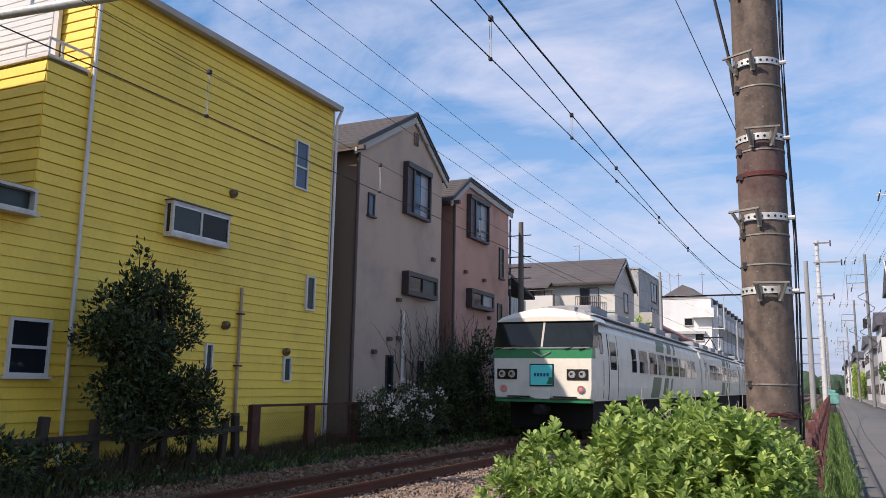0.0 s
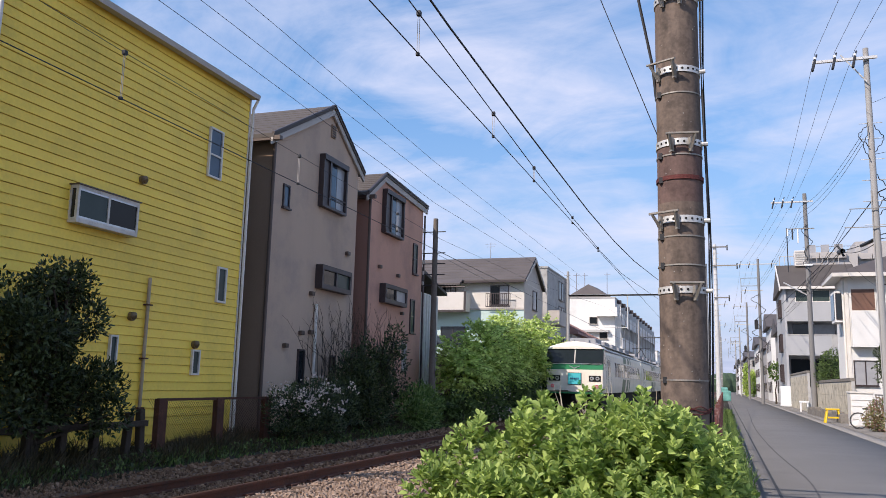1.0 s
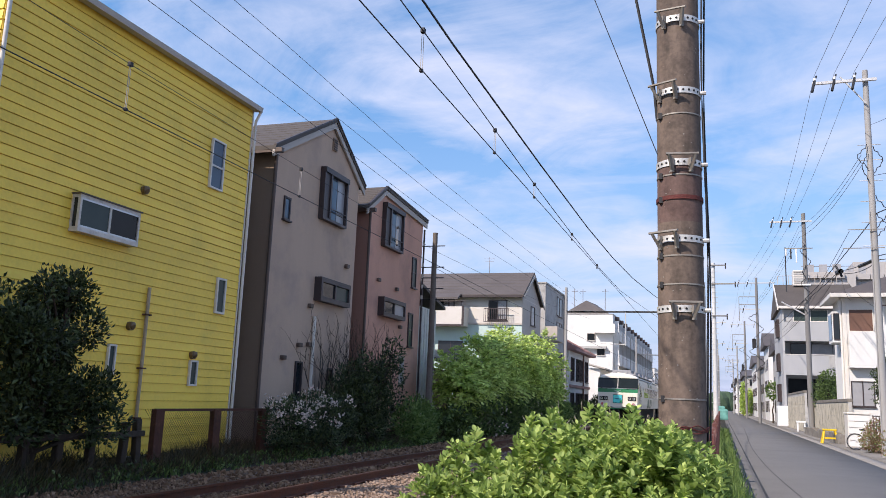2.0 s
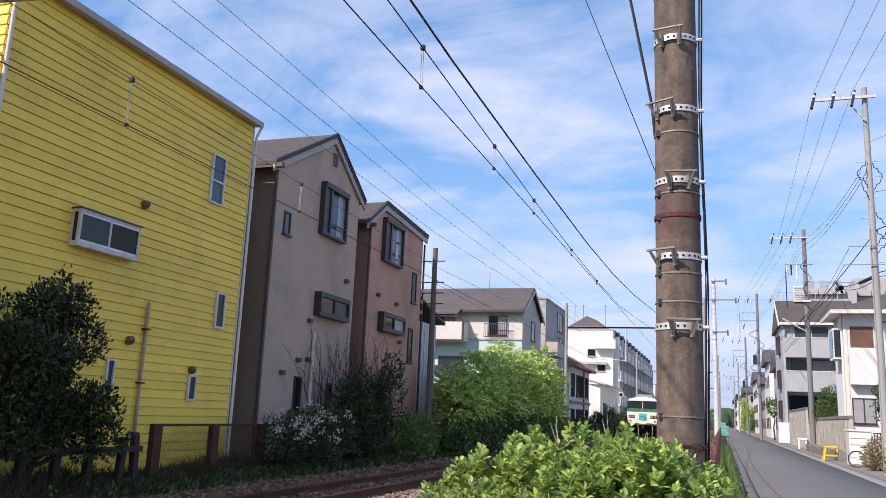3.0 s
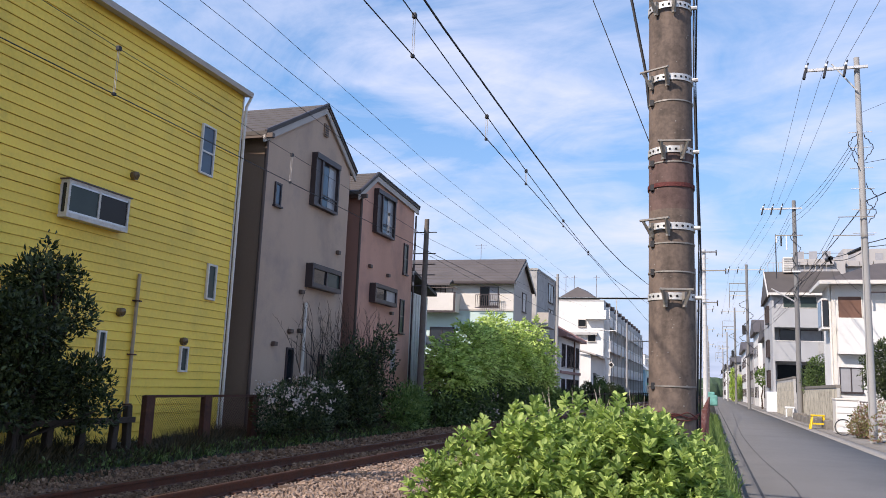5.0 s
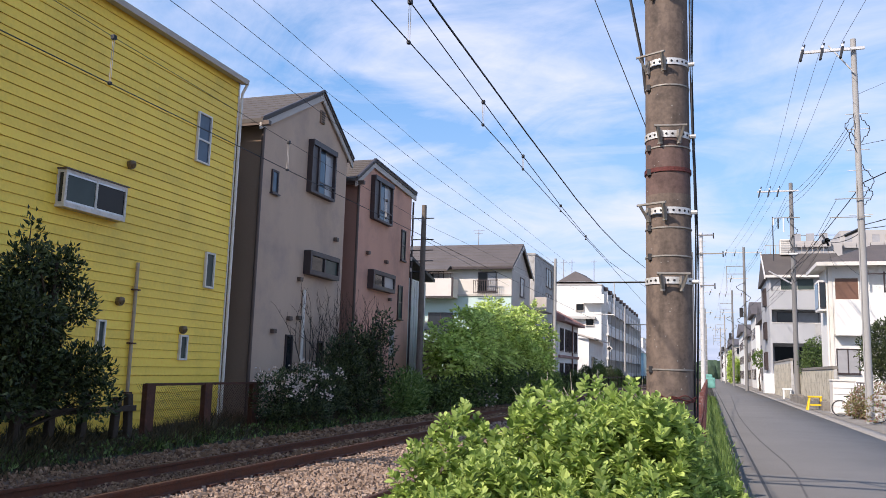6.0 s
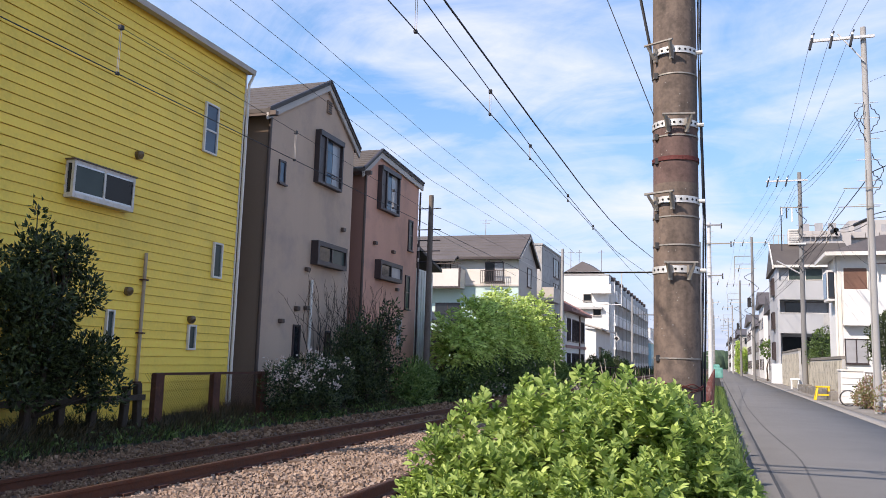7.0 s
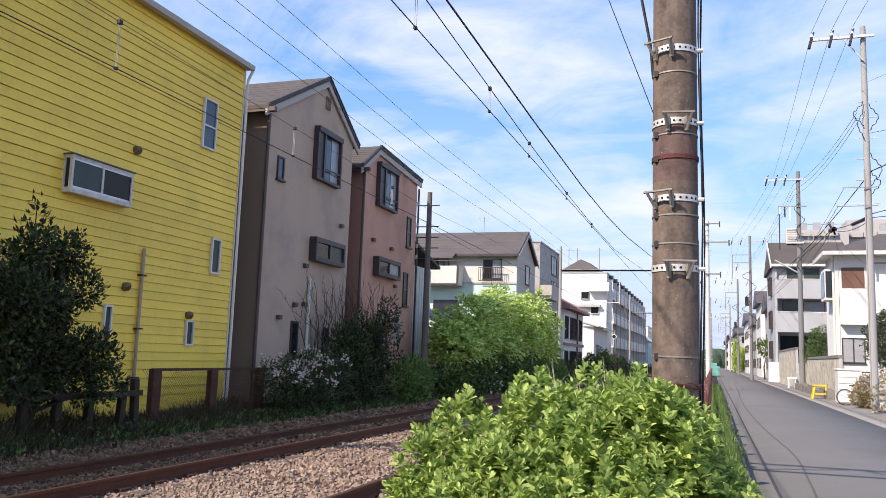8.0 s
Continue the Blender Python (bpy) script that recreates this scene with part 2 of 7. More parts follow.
M = dict(
    yellow=material("yellow_siding", (0.96, 0.645, 0.085), 0.55, var=0.15, scale=0.5, fine=14, per_object=0.05, stain=(0.5, 0.34, 0.05), stain_amount=0.3, place=True),
    yellow_core=material("yellow_backing", (0.24, 0.185, 0.05), 0.8),
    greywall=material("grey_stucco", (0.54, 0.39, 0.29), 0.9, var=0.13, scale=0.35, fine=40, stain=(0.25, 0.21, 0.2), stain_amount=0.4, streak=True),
    # grey stucco at about half tone: the side wall's shade in its colour
    greyside=material("darkened_grey_stucco", (0.30, 0.21, 0.15), 0.9, var=0.15, scale=0.4, fine=40),
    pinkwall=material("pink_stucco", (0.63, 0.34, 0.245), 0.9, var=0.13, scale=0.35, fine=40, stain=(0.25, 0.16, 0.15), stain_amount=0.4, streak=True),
    # pink stucco halved in tone, so the shaded side is coloured in
    pinkside=material("darkened_pink_stucco", (0.32, 0.17, 0.13), 0.9, var=0.13, scale=0.4, fine=40),
    whitewall=material("white_render", (0.72, 0.71, 0.68), 0.85, var=0.1, scale=0.3, fine=30, stain=(0.5, 0.49, 0.46), stain_amount=0.4, streak=True),
    # white render greyed down: the terrace front's shade is in this colour
    palewall=material("shaded_white_render", (0.40, 0.405, 0.41), 0.85, var=0.1, scale=0.3, stain=(0.36, 0.36, 0.35), stain_amount=0.4, streak=True),
    cream=material("cream_render", (0.63, 0.59, 0.54), 0.85, var=0.1, scale=0.3, fine=30, stain=(0.48, 0.44, 0.38), stain_amount=0.4, streak=True),
    palegreen=material("pale_green_render", (0.50, 0.63, 0.59), 0.85, var=0.1, scale=0.3),
    concrete=material("grey_concrete", (0.42, 0.41, 0.39), 0.9, var=0.2, scale=0.8, fine=30, stain=(0.2, 0.19, 0.17), stain_amount=0.6),
    wallblock=material("weathered_block", (0.52, 0.47, 0.37), 0.95, var=0.3, scale=0.9, fine=20, stain=(0.12, 0.105, 0.08), stain_amount=0.9, streak=True, per_object=0.08, place=True),
    roof=material("dark_roof_sheet", (0.10, 0.085, 0.08), 0.7, var=0.2, scale=0.8, fine=20, bump=0.3),
    roofgrey=material("brown_grey_roof", (0.085, 0.071, 0.062), 0.75, var=0.2, scale=0.8, fine=18, bump=0.4),
    redroof=material("red_tile", (0.30, 0.165, 0.145), 0.7, var=0.3, scale=1.5, fine=9),
    trim=material("white_painted_trim", (0.70, 0.66, 0.60), 0.45, var=0.1, scale=2, fine=20, stain=(0.5, 0.47, 0.43), stain_amount=0.3),
    greytrim=material("pale_grey_trim", (0.46, 0.415, 0.37), 0.6, var=0.12, scale=2),
    shedclad=material("grey_white_cladding", (0.60, 0.58, 0.54), 0.6, var=0.15, scale=1.5, fine=12, stain=(0.35, 0.31, 0.27), stain_amount=0.4, streak=True),
    darkframe=material("dark_bronze_frame", (0.06, 0.045, 0.045), 0.45, metal=0.3, var=0.2, scale=3),
    brownpipe=material("brown_pipe", (0.10, 0.065, 0.05), 0.5, var=0.15, scale=3),
    beigepipe=material("beige_pipe", (0.40, 0.31, 0.21), 0.5, var=0.15, scale=3),
    ventbronze=material("bronze_vent", (0.17, 0.115, 0.06), 0.45, metal=0.3, var=0.2, scale=6),
    silver=material("brushed_steel", (0.55, 0.55, 0.55), 0.35, metal=0.9, var=0.15, scale=5),
    galv=material("galvanised_steel", (0.62, 0.62, 0.60), 0.5, metal=0.4, var=0.2, scale=8, fine=40, stain=(0.35, 0.2, 0.12), stain_amount=0.35),
    bracketmetal=material("dull_bracket_steel", (0.27, 0.25, 0.22), 0.6, metal=0.3, var=0.25, scale=9, fine=40, stain=(0.2, 0.1, 0.06), stain_amount=0.4),
    black=material("black_rubber", (0.018, 0.018, 0.02), 0.6, var=0.2, scale=4, bump=0.0),
    dark=material("dark_void", (0.012, 0.012, 0.014), 0.9, var=0.2, scale=2, bump=0.0),
    wire=material("weathered_wire", (0.03, 0.03, 0.035), 0.6, metal=0.3, var=0.2, scale=2, bump=0.0),
    palewire=material("pale_wire", (0.24, 0.23, 0.25), 0.6, metal=0.2, var=0.2, scale=2, bump=0.0),
    whiteplastic=material("white_porcelain", (0.8, 0.8, 0.78), 0.3, var=0.08, scale=5, bump=0.0),
    rust=material("rusty_iron", (0.075, 0.026, 0.015), 0.85, var=0.35, scale=3, fine=30, bump=0.4, stain=(0.16, 0.06, 0.03), stain_amount=0.7),
    rail=material("rusty_rail", (0.115, 0.034, 0.014), 0.7, metal=0.2, var=0.3, scale=2.5, fine=30, bump=0.3, stain=(0.05, 0.03, 0.025), stain_amount=0.6),
    railtop=material("worn_rail_head", (0.12, 0.052, 0.03), 0.55, metal=0.5, var=0.2, scale=2, bump=0.05),
    oldpole=material("grey_weathered_timber", (0.15, 0.125, 0.105), 0.9, var=0.3, scale=2, fine=25, bump=0.4, streak=True, stain=(0.07, 0.05, 0.04), stain_amount=0.6),
    wood=material("weathered_wood", (0.05, 0.034, 0.024), 0.9, var=0.35, scale=2, fine=25, bump=0.5, streak=True),
    sleeper=material("sleeper_concrete", (0.10, 0.068, 0.05), 0.95, var=0.3, scale=2, fine=20, bump=0.4, stain=(0.11, 0.06, 0.04), stain_amount=0.7),
    stones=material("ballast_stone", (0.37, 0.255, 0.185), 0.95, var=0.2, scale=0.8, fine=30, bump=0.3, per_island=0.42, hue=(0.27, 0.20, 0.155)),
    # far-track stones: rust stain, plus the houses' shade put into a darker tone
    ruststones=material("rust_shade_stone", (0.19, 0.10, 0.055), 0.95, var=0.3, scale=1.2, fine=30, bump=0.3, per_island=0.45, hue=(0.21, 0.13, 0.08)),
    framebeige=material("weathered_beige_frame", (0.62, 0.57, 0.50), 0.5, var=0.15, scale=3, fine=20, stain=(0.25, 0.21, 0.17), stain_amount=0.5),
    ballast=material("ballast_bed", (0.14, 0.088, 0.062), 1.0, var=0.4, scale=6, fine=40, bump=0.8),
    soil=material("dark_soil", (0.04, 0.032, 0.02), 1.0, var=0.4, scale=1.2, fine=12, bump=0.6, stain=(0.05, 0.07, 0.03), stain_amount=0.8),
    asphalt=material("aged_asphalt", (0.145, 0.139, 0.133), 0.92, var=0.16, scale=0.35, fine=60, bump=0.35, stain=(0.11, 0.108, 0.108), stain_amount=0.5),
    seam=material("road_seam", (0.045, 0.045, 0.045), 0.95, var=0.3, scale=3),
    gutter=material("concrete_gutter", (0.27, 0.25, 0.225), 0.95, var=0.2, scale=1.0, fine=30, stain=(0.2, 0.19, 0.17), stain_amount=0.6),
    paving=material("worn_paving", (0.20, 0.185, 0.165), 0.95, var=0.25, scale=0.8, fine=25, stain=(0.11, 0.10, 0.09), stain_amount=0.7),
    edging=material("mossy_edging_stone", (0.20, 0.18, 0.155), 0.95, var=0.3, scale=2, fine=20, bump=0.4, stain=(0.09, 0.085, 0.07), stain_amount=0.8),
    redpost=material("flaking_red_iron", (0.125, 0.042, 0.036), 0.8, var=0.3, scale=5, fine=30, bump=0.3, stain=(0.45, 0.40, 0.38), stain_amount=0.35),
    joint=material("repair_joint", (0.085, 0.08, 0.076), 0.95, var=0.3, scale=3),
    polecon=material("brown_stained_concrete", (0.145, 0.106, 0.083), 0.85, var=0.5, scale=3.6, fine=34, bump=0.07, stain=(0.05, 0.038, 0.032), stain_amount=0.8, streak=True),
    polerust=material("rust_red_stained_concrete", (0.13, 0.08, 0.068), 0.85, var=0.45, scale=3.6, fine=34, bump=0.07, stain=(0.06, 0.032, 0.028), stain_amount=0.8, streak=True),
    paleconc=material("pale_concrete_pole", (0.33, 0.325, 0.315), 0.85, var=0.15, scale=0.8, fine=30, stain=(0.3, 0.27, 0.24), stain_amount=0.5, streak=True),
    whitesteel=material("white_painted_steel", (0.62, 0.62, 0.60), 0.6, var=0.15, scale=0.8, fine=20, stain=(0.4, 0.38, 0.35), stain_amount=0.4, streak=True),
    greyconc=material("grey_concrete_pole", (0.20, 0.195, 0.19), 0.9, var=0.18, scale=0.8, fine=30, streak=True),
    redwire=material("rusty_red_band", (0.11, 0.024, 0.02), 0.8, var=0.35, scale=14, fine=60, bump=0.4),
    trainwhite=material("cream_white_train_paint", (0.82, 0.76, 0.64), 0.42, var=0.07, scale=0.6, fine=20, bump=0.02, coat=0.12, stain=(0.55, 0.50, 0.41), stain_amount=0.5, streak=True),
    trainroof=material("grey_train_roof", (0.30, 0.30, 0.31), 0.7, var=0.15, scale=1),
    traingreen=material("green_train_paint", (0.015, 0.21, 0.085), 0.35, var=0.08, scale=1, bump=0.02, coat=0.3),
    stripegreen=material("faded_green_stripe", (0.10, 0.16, 0.085), 0.45, var=0.2, scale=1, bump=0.02, stain=(0.16, 0.14, 0.09), stain_amount=0.5),
    bogie=material("sooty_running_gear", (0.011, 0.0095, 0.008), 0.9, var=0.3, scale=3),
    cyan=glow("backlit_cyan_headmark", (0.03, 0.36, 0.40), 0.28),
    navy=material("navy_lettering", (0.02, 0.05, 0.16), 0.6, bump=0.0),
    lampred=glow("lit_red_lamp", (0.50, 0.10, 0.11), 0.2),
    lampclear=material("clear_lamp", (0.8, 0.8, 0.78), 0.12, metal=0.6, bump=0.0),
    leafbush=leaf_material("fresh_green_leaf", (0.17, 0.29, 0.055), (0.48, 0.58, 0.17), rough=0.62, trans=0.4),
    leafdark=leaf_material("dark_evergreen_leaf", (0.012, 0.027, 0.007), (0.075, 0.10, 0.03), rough=0.55, trans=0.15),
    leafmid=leaf_material("mid_green_leaf", (0.035, 0.07, 0.016), (0.14, 0.21, 0.055), trans=0.25),
    leaflight=leaf_material("light_yellow_green_leaf", (0.30, 0.45, 0.075), (0.62, 0.72, 0.24), rough=0.6, trans=0.42),
    grass=leaf_material("verge_grass", (0.09, 0.18, 0.035), (0.20, 0.28, 0.08), trans=0.3),
    # dead-grass brown, darkened further: the bank's shade is put into the colour
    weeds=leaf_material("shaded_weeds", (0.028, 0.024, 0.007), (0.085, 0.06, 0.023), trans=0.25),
    drystem=material("dry_stem", (0.42, 0.37, 0.29), 0.9, var=0.3, scale=4),
    petals=leaf_material("white_petal", (0.82, 0.75, 0.68), (0.70, 0.56, 0.52), trans=0.3),
    pinkpetals=leaf_material("pink_petal", (0.42, 0.19, 0.15), (0.14, 0.21, 0.06), trans=0.3),
    farwood=material("far_woods", (0.05, 0.085, 0.05), 1.0, var=0.4, scale=0.25, fine=1.2, bump=0.8),
    yellowpaint=material("yellow_plastic", (0.75, 0.50, 0.02), 0.5, var=0.1, scale=4),
    brownwin=material("brown_shutter", (0.15, 0.075, 0.05), 0.6, var=0.15, scale=2),
    netgreen=material("pale_green_net", (0.13, 0.36, 0.32), 0.8, var=0.5, scale=2),
    bluewall=material("pale_blue_sheet", (0.33, 0.58, 0.68), 0.6, var=0.1, scale=1),
    pinkgrey=material("pinkish_concrete_block", (0.42, 0.40, 0.385), 0.9, var=0.12, scale=0.2),
)


def glass_material(name, color, rough=0.06, spec=0.5):
    m = material(name, color, rough, var=0.2, scale=0.6, fine=3, bump=0.02)
    b = m.node_tree.nodes["Principled BSDF"]
    b.inputs["Specular IOR Level"].default_value = spec
    return m


M["glass"] = glass_material("dark_window_glass", (0.02, 0.024, 0.028))
# bluer copy of the dark glass, with sky reflection in its base colour
M["glassblue"] = glass_material("sky_lit_window_glass", (0.05, 0.08, 0.12))
M["curtain"] = glass_material("curtained_glass", (0.33, 0.33, 0.34), 0.25)
M["trainglass"] = glass_material("tinted_train_glass", (0.012, 0.017, 0.015), 0.03, 0.32)
M["deepglass"] = glass_material("dim_room_glass", (0.010, 0.012, 0.013), 0.12, 0.22)
M["frost"] = glass_material("frosted_glass", (0.045, 0.066, 0.06), 0.25, 0.25)


# ---- building helpers ----
BASE = {}


def thing(name, base, label, category, group="", kind=""):
    ob = new(name)
    ob.location = base
    ob.empty_display_size = 0.2
    BASE[ob.name] = Vector(base)
    return tagged(ob, label, category, group, kind)


def finish(name, mesh, mat, parent=None, label="", category="", group="", kind="", smooth=False):
    mesh.materials.append(mat)
    if smooth:
        mesh.polygons.foreach_set("use_smooth", [True] * len(mesh.polygons))
    ob = new(name, mesh)
    if parent is not None:
        ob.parent = parent
        BASE[ob.name] = BASE[parent.name]
    else:
        BASE[ob.name] = Vector((0, 0, 0))
    return tagged(ob, label, category, group, kind)


def part(name, bm, mat, parent=None, label="", smooth=False, category="", group="", kind=""):
    """Links a bmesh, written in world metres, as one mesh under a thing or a part."""
    if parent is not None:
        bmesh.ops.translate(bm, verts=bm.verts, vec=-BASE[parent.name])
    bmesh.ops.recalc_face_normals(bm, faces=bm.faces)
    if smooth:
        bmesh.ops.delete(bm, geom=[f for f in bm.faces if len(f.verts) > 4], context="FACES_ONLY")
    mesh = bpy.data.meshes.new(name)
    bm.to_mesh(mesh)
    bm.free()
    return finish(name, mesh, mat, parent, label, category, group, kind, smooth)


def piece(name, mesh, at, parent):
    """One more object on a shared mesh, at a place in world metres."""
    ob = new(name, mesh)
    ob.parent = parent
    ob.location = Vector(at) - BASE[parent.name]
    return ob


def soup(name, verts, faces, mat, parent=None, label="", category="", group="", kind="", smooth=False):
    verts = np.asarray(verts, dtype=float)
    if parent is not None:
        verts = verts - np.array(BASE[parent.name])
    mesh = bpy.data.meshes.new(name)
    mesh.from_pydata(verts.tolist(), [], np.asarray(faces).tolist())
    return finish(name, mesh, mat, parent, label, category, group, kind, smooth)


def box(bm, x0, x1, y0, y1, z0, z1, bevel=0.0):
    r = bmesh.ops.create_cube(bm, size=1.0, matrix=Matrix.LocRotScale(((x0 + x1) / 2, (y0 + y1) / 2, (z0 + z1) / 2), None, (x1 - x0, y1 - y0, z1 - z0)))
    if bevel:
        edges = list({e for v in r["verts"] for e in v.link_edges})
        bmesh.ops.bevel(bm, geom=edges, offset=bevel, segments=2, affect="EDGES", profile=0.6)
    return bm


def boxes(*dims, bevel=0.0):
    bm = bmesh.new()
    for d in dims:
        box(bm, *d, bevel=bevel)
    return bm


def tube(bm, a, b, r0, r1=None, n=8):
    a, b = Vector(a), Vector(b)
    d = b - a
    if d.length < 1e-6:
        return bm
    m = Matrix.Translation((a + b) / 2) @ d.to_track_quat("Z", "Y").to_matrix().to_4x4()
    bmesh.ops.create_cone(bm, cap_ends=True, segments=n, radius1=r0, radius2=r0 if r1 is None else r1, depth=d.length, matrix=m)
    return bm


def tubes(*rows, n=8):
    bm = bmesh.new()
    for a, b, r in rows:
        tube(bm, a, b, r, n=n)
    return bm


def prism(bm, outline, axis, c0, c1):
    """Extrudes an outline of (u, v) along x ('x': u=y, v=z) or y ('y': u=x, v=z)."""
    rings = []
    for c in (c0, c1):
        rings.append([bm.verts.new((c, u, v) if axis == "x" else (u, c, v)) for u, v in outline])
    n = len(outline)
    for i in range(n):
        bm.faces.new((rings[0][i], rings[0][(i + 1) % n], rings[1][(i + 1) % n], rings[1][i]))
    bm.faces.new(rings[0][::-1])
    bm.faces.new(rings[1])
    return bm


def fbox(bm, face, u0, u1, v0, v1, n0, n1):
    """A box on a wall's face: u along it, v up, n out of it."""
    kind, c = face
    if kind == "+x":
        box(bm, min(c + n0, c + n1), max(c + n0, c + n1), u0, u1, v0, v1)
    elif kind == "-x":
        box(bm, min(c - n0, c - n1), max(c - n0, c - n1), u0, u1, v0, v1)
    else:
        box(bm, u0, u1, min(c - n0, c - n1), max(c - n0, c - n1), v0, v1)
    return bm


def window(parent, face, u0, u1, v0, v1, mat="trim", glass="glass", split="", fw=0.05, proud=0.05, sill=True, panes=None, at=0.5):
    """A framed window: frame, panes, sill. split: 'u' (side by side) or 'v' (one above the other)."""
    bm = bmesh.new()
    fbox(bm, face, u0, u1, v0, v0 + fw, 0.0, proud)
    fbox(bm, face, u0, u1, v1 - fw, v1, 0.0, proud)
    fbox(bm, face, u0, u0 + fw, v0 + fw, v1 - fw, 0.0, proud)
    fbox(bm, face, u1 - fw, u1, v0 + fw, v1 - fw, 0.0, proud)
    um, vm = u0 + (u1 - u0) * at, v0 + (v1 - v0) * at
    cells = [(u0 + fw, u1 - fw, v0 + fw, v1 - fw)]
    if split == "u":
        fbox(bm, face, um - fw / 2, um + fw / 2, v0 + fw, v1 - fw, 0.0, proud * 0.85)
        cells = [(u0 + fw, um - fw / 2, v0 + fw, v1 - fw), (um + fw / 2, u1 - fw, v0 + fw, v1 - fw)]
    elif split == "v":
        fbox(bm, face, u0 + fw, u1 - fw, vm - fw / 2, vm + fw / 2, 0.0, proud * 0.85)
        cells = [(u0 + fw, u1 - fw, v0 + fw, vm - fw / 2), (u0 + fw, u1 - fw, vm + fw / 2, v1 - fw)]
    w = part("window", bm, M[mat], parent)
    for i, c in enumerate(cells):
        g = panes[i] if panes else glass
        part("pane", fbox(bmesh.new(), face, *c, 0.0, proud * 0.4), M[g], w)
    if sill:
        part("sill", fbox(bmesh.new(), face, u0 - 0.04, u1 + 0.04, v0 - 0.045, v0 - 0.002, 0.0, proud + 0.05), M[mat], w)
    return w


def wire(name, points, r, mat, label, group="", sag=0.0, n=5):
    """A cable through points; sag in metres at the middle of each span."""
    pts = [Vector(points[0])]
    for a, b in zip(points, points[1:]):
        a, b = Vector(a), Vector(b)
        steps = 10 if sag else 1
        pts += [a.lerp(b, i / steps) - Vector((0, 0, 4 * sag * i / steps * (1 - i / steps))) for i in range(1, steps + 1)]
    bm = bmesh.new()
    rings = []
    for i, p in enumerate(pts):
        q = (pts[min(i + 1, len(pts) - 1)] - pts[max(i - 1, 0)]).to_track_quat("Z", "Y").to_matrix()
        rings.append([bm.verts.new(p + q @ Vector((r * math.cos(k / n * 6.2832), r * math.sin(k / n * 6.2832), 0))) for k in range(n)])
    for a, b in zip(rings, rings[1:]):
        for k in range(n):
            bm.faces.new((a[k], a[(k + 1) % n], b[(k + 1) % n], b[k]))
    return part(name, bm, M[mat], None, label, category="cable", group=group)


def leaves(centers, dirs, length, width, rng, fold=0.25, jitter=0.35, flat=0.0, face=(0.0, 0.0, 1.0)):
    """Pointed leaves as two folded faces each; arrays of vertices and faces."""
    k = len(centers)
    d = dirs / np.linalg.norm(dirs, axis=1, keepdims=True)
    side = np.cross(d, rng.normal(size=(k, 3)) + np.array(face) * flat)
    side /= np.linalg.norm(side, axis=1, keepdims=True) + 1e-9
    nrm = np.cross(d, side)
    ln = length * (1 + jitter * rng.uniform(-1, 1, (k, 1)))
    wd = width * (1 + jitter * rng.uniform(-1, 1, (k, 1)))
    mid = centers + d * ln * 0.45
    v = np.stack([centers, mid + side * wd / 2 + nrm * wd * fold, centers + d * ln, mid - side * wd / 2 + nrm * wd * fold], axis=1).reshape(-1, 3)
    i = np.arange(k)[:, None] * 4
    f = np.concatenate([i + [[0, 1, 2]], i + [[0, 2, 3]]])
    return v, f


def in_blob(c, r, k, rng, shell=0.55):
    v = rng.normal(size=(k, 3))
    v /= np.linalg.norm(v, axis=1, keepdims=True)
    rad = shell + (1 - shell) * rng.uniform(0, 1, (k, 1)) ** 0.5
    lump = 1 + 0.22 * np.sin(v[:, :1] * 5 + c[0]) * np.sin(v[:, 1:2] * 6 + c[1]) + 0.12 * np.sin(v[:, 2:] * 9)
    return np.asarray(c) + v * rad * lump * np.asarray(r), v


def crown(name, blobs, per_m3, size, mat, parent, seed, label="", up=0.3):
    rng = np.random.default_rng(seed)
    vs, fs, off = [], [], 0
    for c, r in blobs:
        k = int(per_m3 * r[0] * r[1] * r[2] * 4.19)
        p, v = in_blob(c, r, k, rng)
        d = v + rng.normal(size=v.shape) * 0.7 + np.array([0, 0, up])
        a, b = leaves(p, d, size[0], size[1], rng, flat=1.6)
        vs.append(a)
        fs.append(b + off)
        off += len(a)
    return soup(name, np.concatenate(vs), np.concatenate(fs), M[mat], parent, label)


def tree(name, base, blobs, per_m3, size, mat, label, seed, category="tree", trunk=0.1, bark="wood", group=""):
    t = thing(name, base, label, category, group)
    b = Vector(base)
    top = max((Vector(c) for c, r in blobs), key=lambda c: c.z)
    bm = bmesh.new()
    rng = random.Random(seed)
    prev, steps = b, 5
    for i in range(1, steps + 1):
        p = b.lerp(Vector((top.x, top.y, top.z)), i / steps) + Vector((rng.uniform(-1, 1), rng.uniform(-1, 1), 0)) * trunk
        tube(bm, prev, p, trunk * (1.05 - 0.8 * (i - 1) / steps), trunk * (1.05 - 0.8 * i / steps))
        prev = p
    part("trunk", bm, M[bark], t)
    for c, r in blobs:
        c = Vector(c)
        s = b.lerp(top, max(0.15, min(0.8, (c.z - b.z) / max(0.5, top.z - b.z) - 0.25)))
        part("limb", tube(bmesh.new(), s, c, trunk * 0.45, trunk * 0.12), M[bark], t)
    crown("crown", blobs, per_m3, size, mat, t, seed)
    return t

# ---- ground, road, track bed ----
def strip(name, profile, y0, y1, steps, mat, label, wob=0.0, kind="structure", category="ground"):
    """A sheet along the line: profile of (x, z), in steps along y, with slight unevenness."""
    vs, fs = [], []
    n = len(profile)
    for j in range(steps + 1):
        y = y0 + (y1 - y0) * (j / steps) ** 1.7
        for x, z in profile:
            vs.append((x, y, z + wob * noise.noise((x * 1.7, y * 1.7, 0.0))))
    for j in range(steps):
        for i in range(n - 1):
            a = j * n + i
            fs.append((a, a + 1, a + n + 1, a + n))
